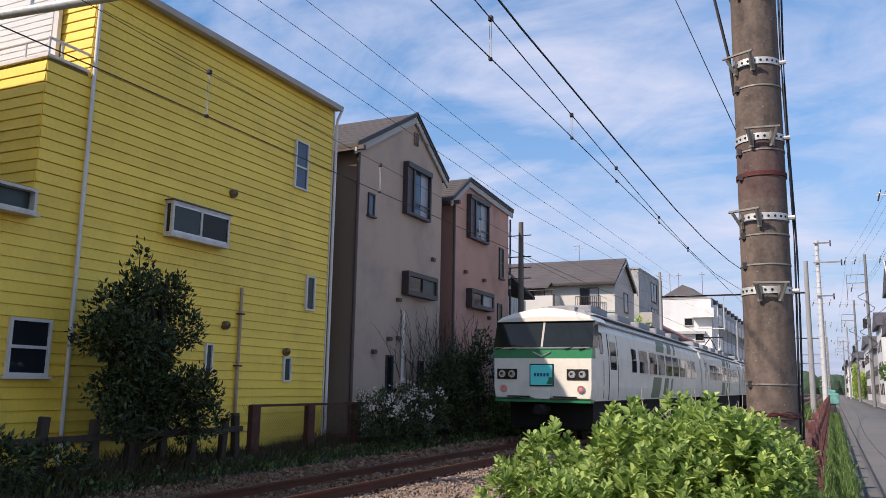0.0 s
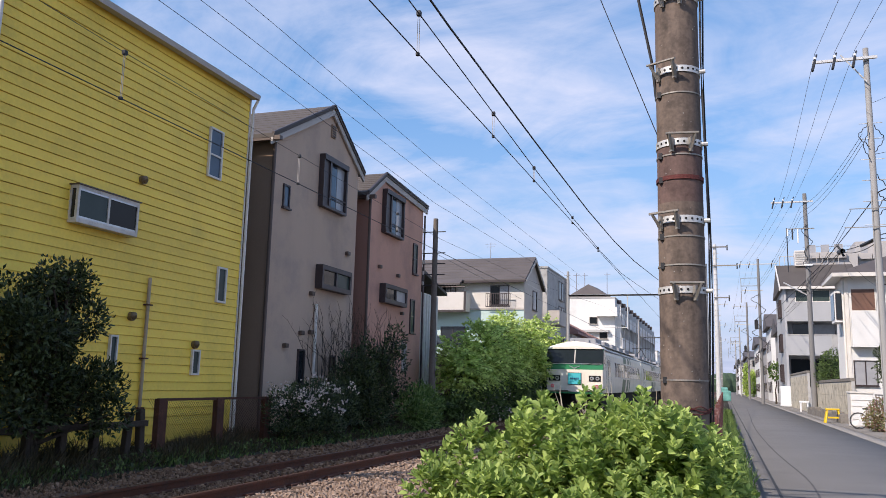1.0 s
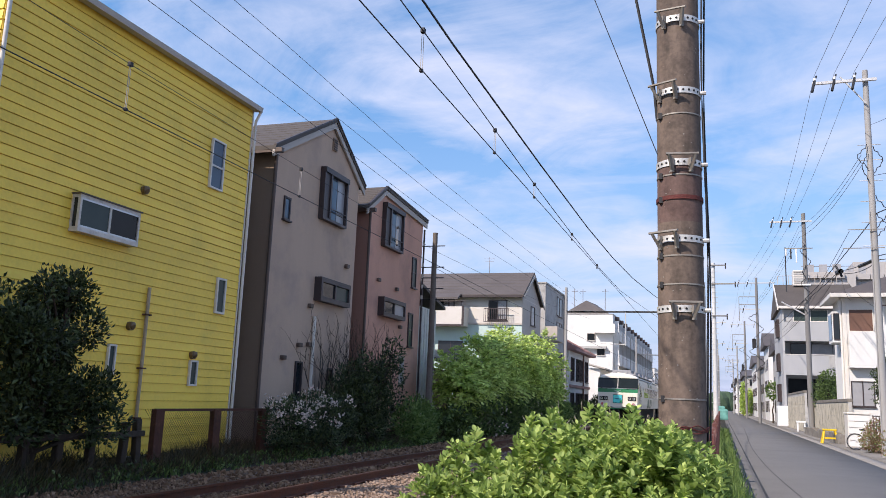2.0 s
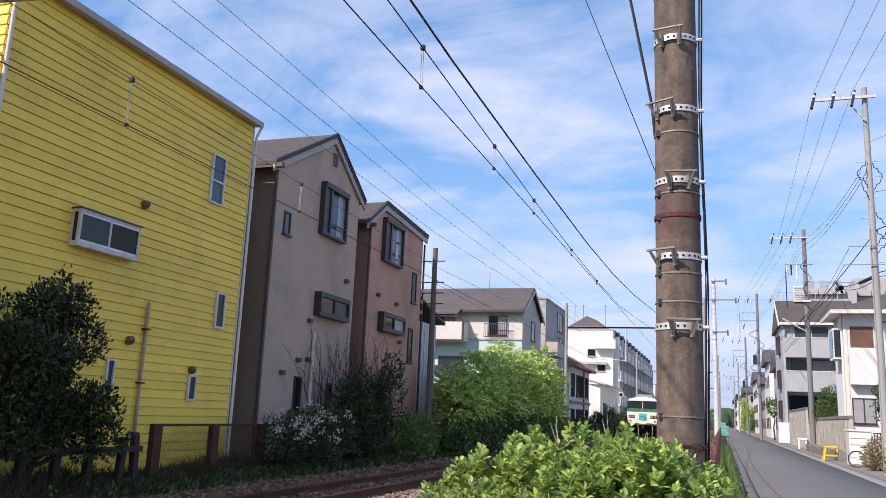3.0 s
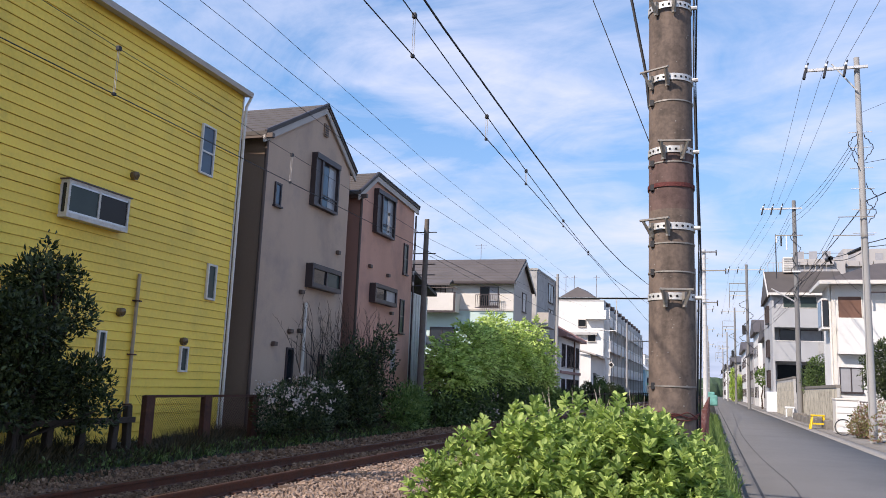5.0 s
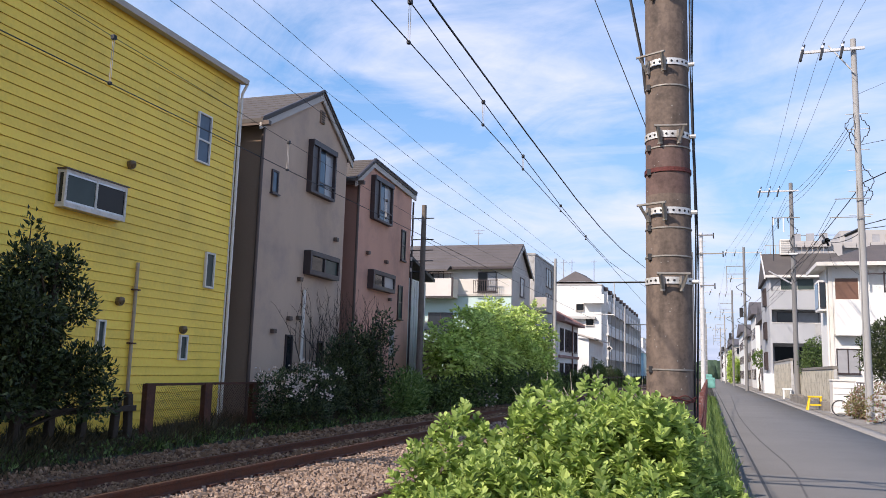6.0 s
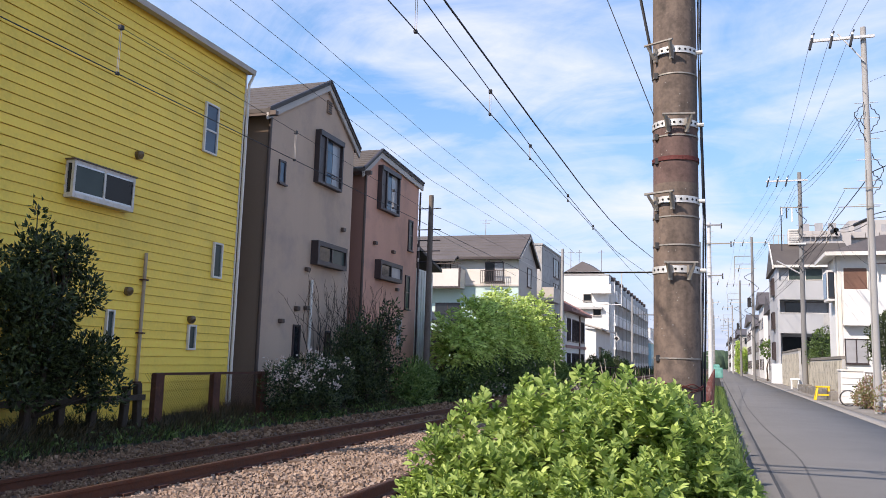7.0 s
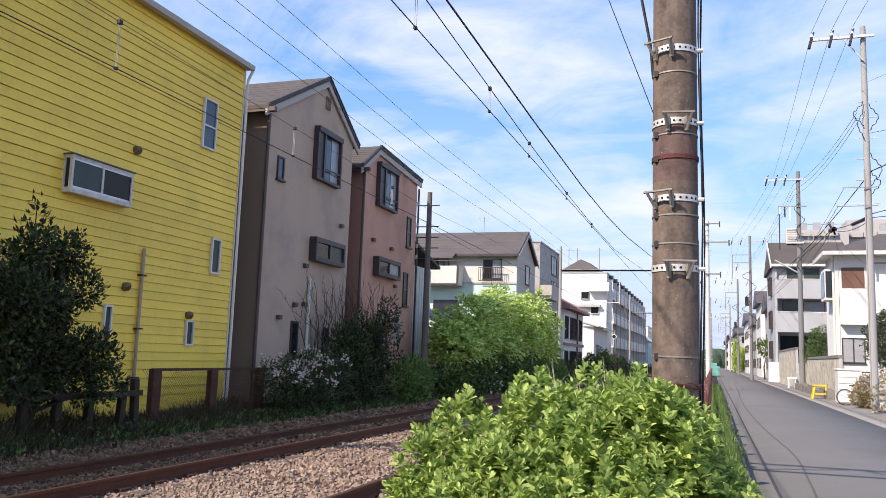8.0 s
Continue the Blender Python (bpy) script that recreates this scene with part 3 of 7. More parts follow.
    return soup(name, vs, fs, M[mat], None, label, category, kind=kind, smooth=True)


g = bmesh.new()
bmesh.ops.create_grid(g, x_segments=8, y_segments=8, size=2500)
bmesh.ops.translate(g, verts=g.verts, vec=(0, 0, -0.3))
part("ground", g, M["soil"], None, "dark earth ground reaching to the horizon", kind="structure", category="ground")
strip("road", [(0.42, -0.29), (0.42, 0.0), (2.5, 0.015), (4.5, 0.0), (4.5, -0.29)], -20, 420, 60, "asphalt", "grey worn asphalt lane beside the railway", category="road")
strip("road_seam", [(0.755, 0.004), (0.80, 0.004)], -20, 120, 160, "seam", "dark tar joint along the asphalt lane", category="road")
strip("gutter", [(4.502, -0.29), (4.502, 0.012), (4.98, 0.03), (5.0, -0.29)], -20, 200, 60, "gutter", "pale concrete gutter along the lane", category="kerb")
strip("pavement", [(5.002, -0.29), (5.002, 0.05), (5.9, 0.06), (40, 0.1), (40, -0.29)], -20, 420, 40, "paving", "worn concrete frontage beside the lane", category="pavement")
strip("verge_bank", [(-1.9, -0.2), (-1.2, -0.12), (-0.4, -0.04), (0.418, -0.006), (0.418, -0.28)], -20, 250, 160, "soil", "earth verge between the lane and the railway", wob=0.03)
strip("ballast_bed", [(-9.45, -0.29), (-9.15, 0.0), (-8.9, 0.02), (-8.3, -0.01), (-7.7, -0.07), (-6.0, -0.09), (-5.1, -0.10), (-4.2, -0.09), (-1.9, -0.10), (-1.4, -0.29)], -20, 420, 220, "ballast", "brown stone ballast bed under two tracks", wob=0.02)
strip("embankment", [(-40, 0.18), (-11.5, 0.18), (-10.2, 0.13), (-9.4, 0.05), (-9.1, -0.02), (-8.95, -0.2)], -20, 420, 160, "soil", "overgrown earth strip beside the railway", wob=0.08)

PATCH = [(1.75, 73.0), (1.42, 52.0), (1.24, 42.6), (1.15, 35.0), (1.15, 30.2), (1.17, 26.0), (1.22, 22.5), (1.30, 19.5), (1.38, 17.0), (1.38, 15.5), (1.34, 14.3), (1.28, 13.0), (1.23, 11.8), (1.1, 9.5)]
vs, fs = [], []
for i, (x, y) in enumerate(PATCH):
    vs += [(x - 0.016, y, 0.013), (x + 0.016, y, 0.013)]
    if i:
        fs.append((2 * i - 2, 2 * i - 1, 2 * i + 1, 2 * i))
soup("road_patch_joint", vs, fs, M["joint"], None, "curved dark joint of a road repair", "road", kind="structure")
TRACKS = (-7.0, -3.2)
RAIL_TOP = 0.10


def rail_profile(x):
    h = RAIL_TOP
    half = [(0.063, h - 0.150), (0.063, h - 0.138), (0.012, h - 0.120), (0.009, h - 0.045), (0.033, h - 0.036), (0.033, h - 0.006), (0.024, h - 0.001)]
    return [(x + u, v) for u, v in half] + [(x - u, v) for u, v in reversed(half)]


for cx in TRACKS:
    t = thing("railway_track", (cx, 0, -0.09), "rusty narrow-gauge track on ballast, with worn rail heads", "railway track", "tracks", kind="structure")
    for s in (-1, 1):
        x = cx + s * 0.565
        r = part("rail", prism(bmesh.new(), rail_profile(x), "y", -20, 420), M["rail"], t)
        part("rail_head", boxes((x - 0.026, x + 0.026, -20, 420, RAIL_TOP - 0.001, RAIL_TOP + 0.003)), M["railtop"], r, "worn bright rail head")
    slp = boxes((-1.0, 1.0, -0.11, 0.11, -0.11, 0.0))
    clip = boxes((-0.70, -0.62, -0.09, 0.09, -0.002, 0.03), (-0.51, -0.43, -0.09, 0.09, -0.002, 0.03), (0.43, 0.51, -0.09, 0.09, -0.002, 0.03), (0.62, 0.70, -0.09, 0.09, -0.002, 0.03))
    ms = bpy.data.meshes.new("sleeper")
    slp.to_mesh(ms)
    ms.materials.append(M["sleeper"])
    mc = bpy.data.meshes.new("rail_clip")
    clip.to_mesh(mc)
    mc.materials.append(M["rust"])
    for i in range(116):
        y = -11.4 + i * 0.62
        s = piece("sleeper", ms, (cx, y, -0.052), t)
        c = new("rail_clip", mc)
        c.parent = s

# ballast stones
rng = np.random.default_rng(5)
zones = ((-6.42, -3.77, 3.5, 9, 9500, 0.0225), (-6.42, -3.77, 9, 18, 6500, 0.029), (-6.4, -3.8, 18, 40, 3600, 0.043), (-8.95, -7.6, 3.5, 12, 4200, 0.025),
         (-8.95, -7.6, 12, 35, 2800, 0.045), (-7.5, -6.5, 3.5, 12, 4600, 0.024), (-7.5, -6.5, 12, 35, 2600, 0.04), (-3.7, -1.6, 2.5, 9, 2500, 0.03), (-8.9, -1.6, -8, 3.5, 9000, 0.042))
cube = np.array([(-1, -1, -1), (1, -1, -1), (1, 1, -1), (-1, 1, -1), (-1, -1, 1), (1, -1, 1), (1, 1, 1), (-1, 1, 1)], float) * 0.8
cf = np.array([(0, 3, 2, 1), (4, 5, 6, 7), (0, 1, 5, 4), (1, 2, 6, 5), (2, 3, 7, 6), (3, 0, 4, 7)])
heaps = {"stones": ([], [], [0]), "ruststones": ([], [], [0])}
for x0, x1, y0, y1, k, size in zones:
    p = np.column_stack([rng.uniform(x0, x1, k), rng.uniform(y0, y1, k), np.full(k, -0.085) + rng.uniform(-0.015, 0.03, k)])
    low = (np.abs(p[:, 0] + 7.0) < 0.5) | (np.abs(p[:, 0] + 3.2) < 0.5)
    p[low, 2] += 0.032
    edge = p[:, 0] < -7.6
    p[edge, 2] += np.interp(-p[edge, 0], [7.6, 8.3, 8.9], [0.0, 0.075, 0.105])
    sc = size * rng.uniform(0.6, 1.25, (k, 1, 1)) * rng.uniform(0.65, 1.15, (k, 1, 3))
    v = cube[None] * rng.uniform(0.55, 1.2, (k, 8, 1)) * sc
    a = rng.uniform(0, 6.28, k)
    b = rng.uniform(-0.8, 0.8, k)
    x = v[..., 0] * np.cos(b)[:, None] - v[..., 2] * np.sin(b)[:, None]
    z = v[..., 0] * np.sin(b)[:, None] + v[..., 2] * np.cos(b)[:, None]
    X = x * np.cos(a)[:, None] - v[..., 1] * np.sin(a)[:, None]
    Y = x * np.sin(a)[:, None] + v[..., 1] * np.cos(a)[:, None]
    sv, sf, off = heaps["ruststones" if x1 < -6.45 else "stones"]
    sv.append((np.stack([X, Y, z], -1) + p[:, None]).reshape(-1, 3))
    sf.append((np.arange(k)[:, None, None] * 8 + cf[None]).reshape(-1, 4) + off[0])
    off[0] += k * 8
for hm, lab in (("stones", "loose pinkish brown ballast stones between the tracks"), ("ruststones", "rust-stained brown ballast stones along the far track")):
    soup("ballast_stones", np.concatenate(heaps[hm][0]), np.concatenate(heaps[hm][1]), M[hm], None, lab, "gravel", kind="stuff")


# ---- yellow house ----
WX = -11.3
yh = thing("yellow_house", (-14, 13.3, 0.05), "three-storey house with bright yellow horizontal siding and flat mono-pitch roof", "house")
Y0, Y1, YP, YC = 9.58, 17.2, 8.72, 4.0
eave = 8.72
core = bmesh.new()
box(core, -19, WX - 0.03, Y0 + 0.03, Y1, 0.02, eave)
box(core, -19, WX - 0.03, YC, Y0 + 0.03, 0.02, 4.62)
# two unseen upper volumes, added to cast shade on the parapet
box(core, -19, -12.9, YC, 6.0, 4.62, 9.2)
box(core, -12.9, WX - 0.1, YC, 6.0, 4.62, 7.0)
box(core, -13.9, WX - 0.03, YP + 0.03, Y0 + 0.03, 4.62, 6.85)
body = part("wall", core, M["yellow_core"], yh)
part("foundation", boxes((-18.9, WX - 0.02, YC + 0.05, Y1 - 0.02, -0.25, 0.25)), M["concrete"], yh, "grey concrete foundation")


def board_mesh(name, length, along, h=0.188):
    bm = bmesh.new()
    prof = [(-0.03, 0.0), (0.022, 0.0), (0.025, 0.008), (0.006, h - 0.009), (-0.03, h - 0.009)]
    if along == "y":
        prism(bm, prof, "y", 0, length)
    else:
        prism(bm, [(-u, v) for u, v in prof], "x", 0, length)
    bmesh.ops.recalc_face_normals(bm, faces=bm.faces)
    me = bpy.data.meshes.new(name)
    bm.to_mesh(me)
    bm.free()
    me.materials.append(M["yellow"])
    return me


PITCH = 0.182
main_b = board_mesh("siding_board", Y1 - Y0, "y")
low_b = board_mesh("siding_board", Y0 - YC, "y")
mid_b = board_mesh("siding_board", Y0 - YP, "y")
end_b = board_mesh("siding_board", 7.7, "x")
par_b = board_mesh("siding_board", 2.6, "x")
z, i = 0.17, 0
while z < eave - 0.05:
    piece("siding_board", main_b, (WX, Y0, z), body)
    if z < 4.5:
        piece("siding_board", low_b, (WX, YC, z), body)
    elif z < 6.75:
        piece("siding_board", mid_b, (WX, YP, z), body)
        piece("siding_board", par_b, (WX - 2.6 + 0.0, YP, z), body)
    if z > 4.5:
        piece("siding_board", end_b, (-19, Y0, z), body)
    z += PITCH if z < 4.5 else PITCH + 0.006
part("corner_trim", boxes((WX - 0.05, WX + 0.032, Y1 + 0.002, Y1 + 0.05, 0.2, eave)), M["trim"], yh)
# roof edge, gutter, pipes
rf = bmesh.new()
prism(rf, [(-19.4, eave + 0.5), (-19.4, eave + 0.60), (WX + 0.14, eave + 0.07), (WX + 0.14, eave - 0.02)], "y", Y0 - 0.2, Y1 + 0.10)
roof = part("roof", rf, M["greytrim"], yh, "pale grey metal roof edge")
gt = bmesh.new()
prism(gt, [(WX + 0.143, eave - 0.10), (WX + 0.23, eave - 0.10), (WX + 0.25, eave + 0.02), (WX + 0.143, eave + 0.02)], "y", Y0 - 0.22, Y1 + 0.12)
part("gutter", gt, M["greytrim"], yh, "weathered grey eaves gutter")
part("soffit", boxes((WX + 0.045, WX + 0.14, Y0 - 0.18, Y1 + 0.08, eave - 0.09, eave - 0.03)), M["greytrim"], yh)
sn = bpy.data.meshes.new("snow_guard")
bmg = boxes((-0.03, 0.03, -0.03, 0.03, 0, 0.07))
bmg.to_mesh(sn)
sn.materials.append(M["roof"])
for k in range(7):
    piece("snow_guard", sn, (WX + 0.05, Y0 + 0.4 + k * 1.2, eave + 0.06), roof)
part("downpipe", tubes(((WX + 0.08, Y1 + 0.08, 0.1), (WX + 0.08, Y1 + 0.08, eave - 0.35), 0.036), ((WX + 0.08, Y1 + 0.08, eave - 0.35), (WX + 0.2, Y1 + 0.1, eave - 0.08), 0.036)), M["trim"], yh, "white downpipe", smooth=True)
part("downpipe", tubes(((WX + 0.08, Y0 + 0.02, 0.1), (WX + 0.08, Y0 + 0.02, eave + 0.1), 0.037)), M["trim"], yh, "white downpipe", smooth=True)
vp = part("service_pipe", tubes(((WX + 0.07, 13.88, 0.2), (WX + 0.07, 13.88, 3.58), 0.036)), M["beigepipe"], yh, "beige service pipe")
for zz in (0.9, 1.9, 3.0):
    part("pipe_clip", boxes((WX + 0.02, WX + 0.12, 13.79, 13.97, zz, zz + 0.03)), M["rust"], vp)
F = ("+x", WX + 0.02)
# projecting bay window
y0, y1, z0, z1 = 11.55, 13.2, 4.40, 4.95
bay = part("bay_window", boxes((WX, WX + 0.22, y0, y1, z0 - 0.09, z0), (WX, WX + 0.22, y0, y1, z1, z1 + 0.06), (WX + 0.16, WX + 0.22, y0, y0 + 0.05, z0, z1),
                               (WX + 0.16, WX + 0.22, y1 - 0.05, y1, z0, z1), (WX + 0.17, WX + 0.215, 12.34, 12.39, z0, z1), (WX, WX + 0.06, y0, y0 + 0.06, z0, z1), (WX, WX + 0.06, y1 - 0.06, y1, z0, z1)), M["framebeige"], yh, "projecting beige bay window")
for a, b, gm in ((y0 + 0.05, 12.34, "frost"), (12.39, y1 - 0.05, "deepglass")):
    part("pane", boxes((WX + 0.18, WX + 0.195, a, b, z0, z1)), M[gm], bay)
for yy in (y0 + 0.02, y1 - 0.03):
    part("pane", boxes((WX + 0.06, WX + 0.16, yy, yy + 0.012, z0, z1)), M["glass"], bay)
part("sash", boxes((WX + 0.196, WX + 0.21, y0 + 0.05, y1 - 0.05, z0, z0 + 0.035), (WX + 0.196, WX + 0.21, y0 + 0.05, y1 - 0.05, z1 - 0.035, z1)), M["silver"], bay, "pale aluminium sash rails")
part("bay_cap", boxes((WX, WX + 0.25, y0 - 0.03, y1 + 0.03, z1 + 0.062, z1 + 0.085)), M["brownpipe"], bay, "rusty brown cap over the bay")
part("back", boxes((WX + 0.035, WX + 0.045, y0 + 0.06, y1 - 0.06, z0, z1)), M["dark"], bay)
window(yh, F, 15.58, 16.11, 6.20, 7.40, "trim", glass="glassblue", split="v", panes=["glassblue", "glassblue"], proud=0.06, fw=0.042, at=0.46, sill=False)
window(yh, F, 16.26, 16.63, 3.31, 4.16, "trim", glass="frost", proud=0.06, fw=0.045, sill=False)
window(yh, F, 15.50, 15.79, 1.60, 2.17, "trim", glass="frost", proud=0.06, fw=0.042, sill=False)
window(yh, F, 12.88, 13.10, 1.70, 2.34, "trim", glass="frost", proud=0.06, fw=0.036, sill=False)
window(yh, F, 8.5, 9.25, 1.62, 2.52, glass="glass", split="v", proud=0.06)
window(yh, F, 6.9, 8.62, 4.14, 4.54, "framebeige", glass="frost", proud=0.22)
for yy, zz in ((13.43, 5.56), (13.44, 2.74), (15.58, 2.28)):
    vm = bmesh.new()
    tube(vm, (WX + 0.0, yy, zz), (WX + 0.1, yy, zz), 0.09, 0.09, 12)
    tube(vm, (WX + 0.1, yy, zz), (WX + 0.14, yy, zz - 0.02), 0.09, 0.05, 12)
    part("vent_cap", vm, M["ventbronze"], yh, "round bronze vent cap", smooth=False)
# balcony rail and shutter on the upper floor
part("parapet_cap", boxes((-13.95, WX + 0.04, YP - 0.03, YP + 0.1, 6.85, 6.9), (WX - 0.1, WX + 0.04, YP + 0.1, Y0 - 0.05, 6.85, 6.9)), M["trim"], yh)
part("balcony_rail", tubes(((-13.9, YP + 0.03, 7.2), (WX - 0.03, YP + 0.03, 7.2), 0.025), ((WX - 0.03, YP + 0.03, 7.2), (WX - 0.03, Y0, 7.2), 0.025),
                           *[((xx, YP + 0.03, 6.88), (xx, YP + 0.03, 7.2), 0.018) for xx in (-13.4, -12.6, -11.9, WX - 0.03)], ((WX - 0.03, 9.0, 6.88), (WX - 0.03, 9.0, 7.2), 0.018)), M["trim"], yh, "white tubular balcony rail")
sh = part("roller_shutter", boxes((-14.2, -12.2, Y0 - 0.1, Y0 - 0.06, 6.9, 8.7)), M["trim"], yh, "white roller shutter")
for k in range(14):
    part("shutter_slat", boxes((-14.15, -12.25, Y0 - 0.125, Y0 - 0.1, 6.92 + k * 0.125, 7.025 + k * 0.125)), M["whitewall"], sh)
part("shutter_frame", boxes((-12.2, -12.08, Y0 - 0.14, Y0 - 0.06, 6.85, 8.72)), M["trim"], sh)


# plain unseen house beside the yellow one, camera's flank, added to shade the track
nb = thing("unseen_shade_house", (-15, -1.5, 0.1), "plain unseen three-storey house with pale rendered walls, added to shade the line", "house")
part("wall", boxes((-19, WX - 0.3, -7.0, 3.7, -0.2, 7.5)), M["greytrim"], nb)
part("roof", boxes((-19.2, WX - 0.2, -7.2, 3.8, 7.5, 7.65)), M["roofgrey"], nb)

# ---- grey and pink houses ----
def gable_house(name, label, ya, yb, xb, z_eave, ridge_y, z_ridge, wall, side, z_right, ground=0.0):
    """A narrow house whose gable faces the railway: wall, side wall, roof slabs, barge boards."""
    h = thing(name, ((WX + xb) / 2, (ya + yb) / 2, ground), label, "house")
    bm = bmesh.new()
    prism(bm, [(ya + 0.01, -0.25), (yb, -0.25), (yb, z_right), (ridge_y, z_ridge), (ya + 0.01, z_eave)], "x", xb, WX)
    part("wall", bm, M[wall], h)
    # side wall takes the darker stucco copy, standing in for its shade
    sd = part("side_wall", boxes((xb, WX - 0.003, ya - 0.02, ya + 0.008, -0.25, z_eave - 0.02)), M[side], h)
    th = 0.11
    for (a, za), (b, zb), nm in (((ya - 0.35, z_eave - 0.2 * (z_ridge - z_eave) / (ridge_y - ya) * 1.75), (ridge_y, z_ridge), "roof_slope"), ((yb + 0.3, z_right - 0.3 * (z_ridge - z_right) / (yb - ridge_y)), (ridge_y, z_ridge), "roof_slope")):
        bm = bmesh.new()
        prism(bm, [(a, za + 0.03), (b, zb + 0.03), (b, zb + 0.03 + th), (a, za + 0.03 + th)], "x", xb - 0.2, WX + 0.12)
        sl = part(nm, bm, M["roofgrey"], h)
        bm = bmesh.new()
        prism(bm, [(a, za - 0.17), (b, zb - 0.17), (b, zb + 0.025), (a, za + 0.025)], "x", WX + 0.03, WX + 0.09)
        part("barge_board", bm, M["greytrim"], sl, "pale barge board")
        bm = bmesh.new()
        prism(bm, [(a, za + 0.02 + th), (b, zb + 0.02 + th), (b, zb + 0.07 + th), (a, za + 0.07 + th)], "x", WX + 0.06, WX + 0.14)
        part("verge_trim", bm, M["darkframe"], sl)
        d = Vector((0, b - a, zb - za))
        for k in range(1, 9):
            p = Vector((0, a, za)) + d * (k / 9)
            part("roof_seam", boxes((xb - 0.18, WX + 0.05, p.y - 0.012, p.y + 0.012, p.z + 0.03 + th - 0.005, p.z + 0.038 + th)), M["roofgrey"], sl)
    return h, sd


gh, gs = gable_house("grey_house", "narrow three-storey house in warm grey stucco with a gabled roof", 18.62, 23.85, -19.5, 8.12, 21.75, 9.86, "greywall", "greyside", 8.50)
part("gutter", boxes((-19, WX + 0.3, 18.28, 18.42, 7.88, 8.0)), M["brownpipe"], gh)
part("downpipe", tubes(((WX + 0.02, 18.52, 0), (WX + 0.02, 18.52, 7.9), 0.05)), M["brownpipe"], gh, "brown downpipe", smooth=True)
G = ("+x", WX)


def shutter_window(parent, u0, u1, v0, v1, glassw):
    """A dark framed window with a box over it and a side shutter."""
    bm = bmesh.new()
    fbox(bm, G, u0 - 0.08, u1 + 0.08, v1, v1 + 0.16, 0, 0.20)
    fbox(bm, G, u0 - 0.08, u1 + 0.08, v0 - 0.08, v0, 0, 0.17)
    fbox(bm, G, u0 - 0.08, u0, v0, v1, 0, 0.17)
    fbox(bm, G, u1, u1 + 0.08, v0, v1, 0, 0.17)
    um = u0 + (u1 - u0) * 0.25
    fbox(bm, G, um - 0.05, um + 0.05, v0, v1, 0, 0.18)
    w = part("window", bm, M["darkframe"], parent, "dark bronze shutter window")
    part("shutter", fbox(bmesh.new(), G, u0, um - 0.05, v0, v1, 0, 0.14), M["darkframe"], w)
    mid = um + (u1 - um) * 0.55
    part("pane", fbox(bmesh.new(), G, um + 0.05, mid, v0, v1, 0, 0.06), M["glassblue"], w)
    part("pane", fbox(bmesh.new(), G, mid, u1, v0, v1, 0, 0.07), M["curtain"], w)
    part("window_rail", fbox(bmesh.new(), G, um, u1, v0 + 0.32, v0 + 0.35, 0.12, 0.16), M["darkframe"], w)


def box_bay(parent, u0, u1, v0, v1, glassm="glass"):
    bm = bmesh.new()
    fbox(bm, G, u0, u1, v0, v0 + 0.14, 0, 0.24)
    fbox(bm, G, u0, u1, v1 - 0.14, v1, 0, 0.24)
    fbox(bm, G, u0, u0 + 0.1, v0 + 0.14, v1 - 0.14, 0, 0.24)
    fbox(bm, G, u1 - 0.1, u1, v0 + 0.14, v1 - 0.14, 0, 0.24)
    um = (u0 + u1) / 2
    fbox(bm, G, um - 0.04, um + 0.04, v0 + 0.14, v1 - 0.14, 0.12, 0.22)
    w = part("bay_window", bm, M["darkframe"], parent, "projecting dark bronze bay window")
    part("pane", fbox(bmesh.new(), G, u0 + 0.1, um - 0.04, v0 + 0.14, v1 - 0.14, 0.12, 0.18), M["glass"], w)
    part("pane", fbox(bmesh.new(), G, um + 0.04, u1 - 0.1, v0 + 0.14, v1 - 0.14, 0.12, 0.18), M[glassm], w)


shutter_window(gh, 21.2, 22.68, 6.76, 8.13, "glassblue")
box_bay(gh, 21.2, 23.2, 4.22, 4.93, "frost")
window(gh, G, 19.08, 19.43, 6.22, 6.87, "darkframe", "glassblue", proud=0.05)
window(gh, G, 20.35, 20.75, 1.25, 2.4, "darkframe", "glass", proud=0.05)
window(gh, G, 22.35, 22.7, 1.4, 2.3, "darkframe", "glass", proud=0.05)
lv = part("louvre", fbox(bmesh.new(), G, 21.75, 22.02, 9.0, 9.4, 0, 0.05), M["greyside"], gh)
for k in range(5):
    part("slat", fbox(bmesh.new(), G, 21.78, 21.99, 9.03 + k * 0.075, 9.06 + k * 0.075, 0.05, 0.07), M["darkframe"], lv)
part("service_pipe", tubes(((WX + 0.06, 21.25, 0.3), (WX + 0.06, 21.25, 3.75), 0.05)), M["trim"], gh, "pale service pipe", smooth=True)
for yy, zz in ((20.95, 4.02), (21.0, 2.9), (19.6, 2.45), (23.2, 5.55), (20.45, 2.85)):
    part("vent_cap", boxes((WX, WX + 0.12, yy - 0.09, yy + 0.09, zz - 0.05, zz + 0.07), bevel=0.02), M["brownpipe"], gh)
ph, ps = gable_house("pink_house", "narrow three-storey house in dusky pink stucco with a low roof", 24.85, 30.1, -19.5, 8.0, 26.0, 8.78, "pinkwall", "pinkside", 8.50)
part("gutter", boxes((-19, WX + 0.3, 24.6, 24.74, 7.7, 7.82)), M["brownpipe"], ph)
part("downpipe", tubes(((WX + 0.02, 24.86, 0), (WX + 0.02, 24.86, 7.75), 0.05)), M["brownpipe"], ph, smooth=True)
part("downpipe", tubes(((WX + 0.06, 30.15, 0), (WX + 0.06, 30.15, 8.2), 0.04)), M["darkframe"], ph, smooth=True)
shutter_window(ph, 26.0, 27.62, 6.84, 8.18, "glassblue")
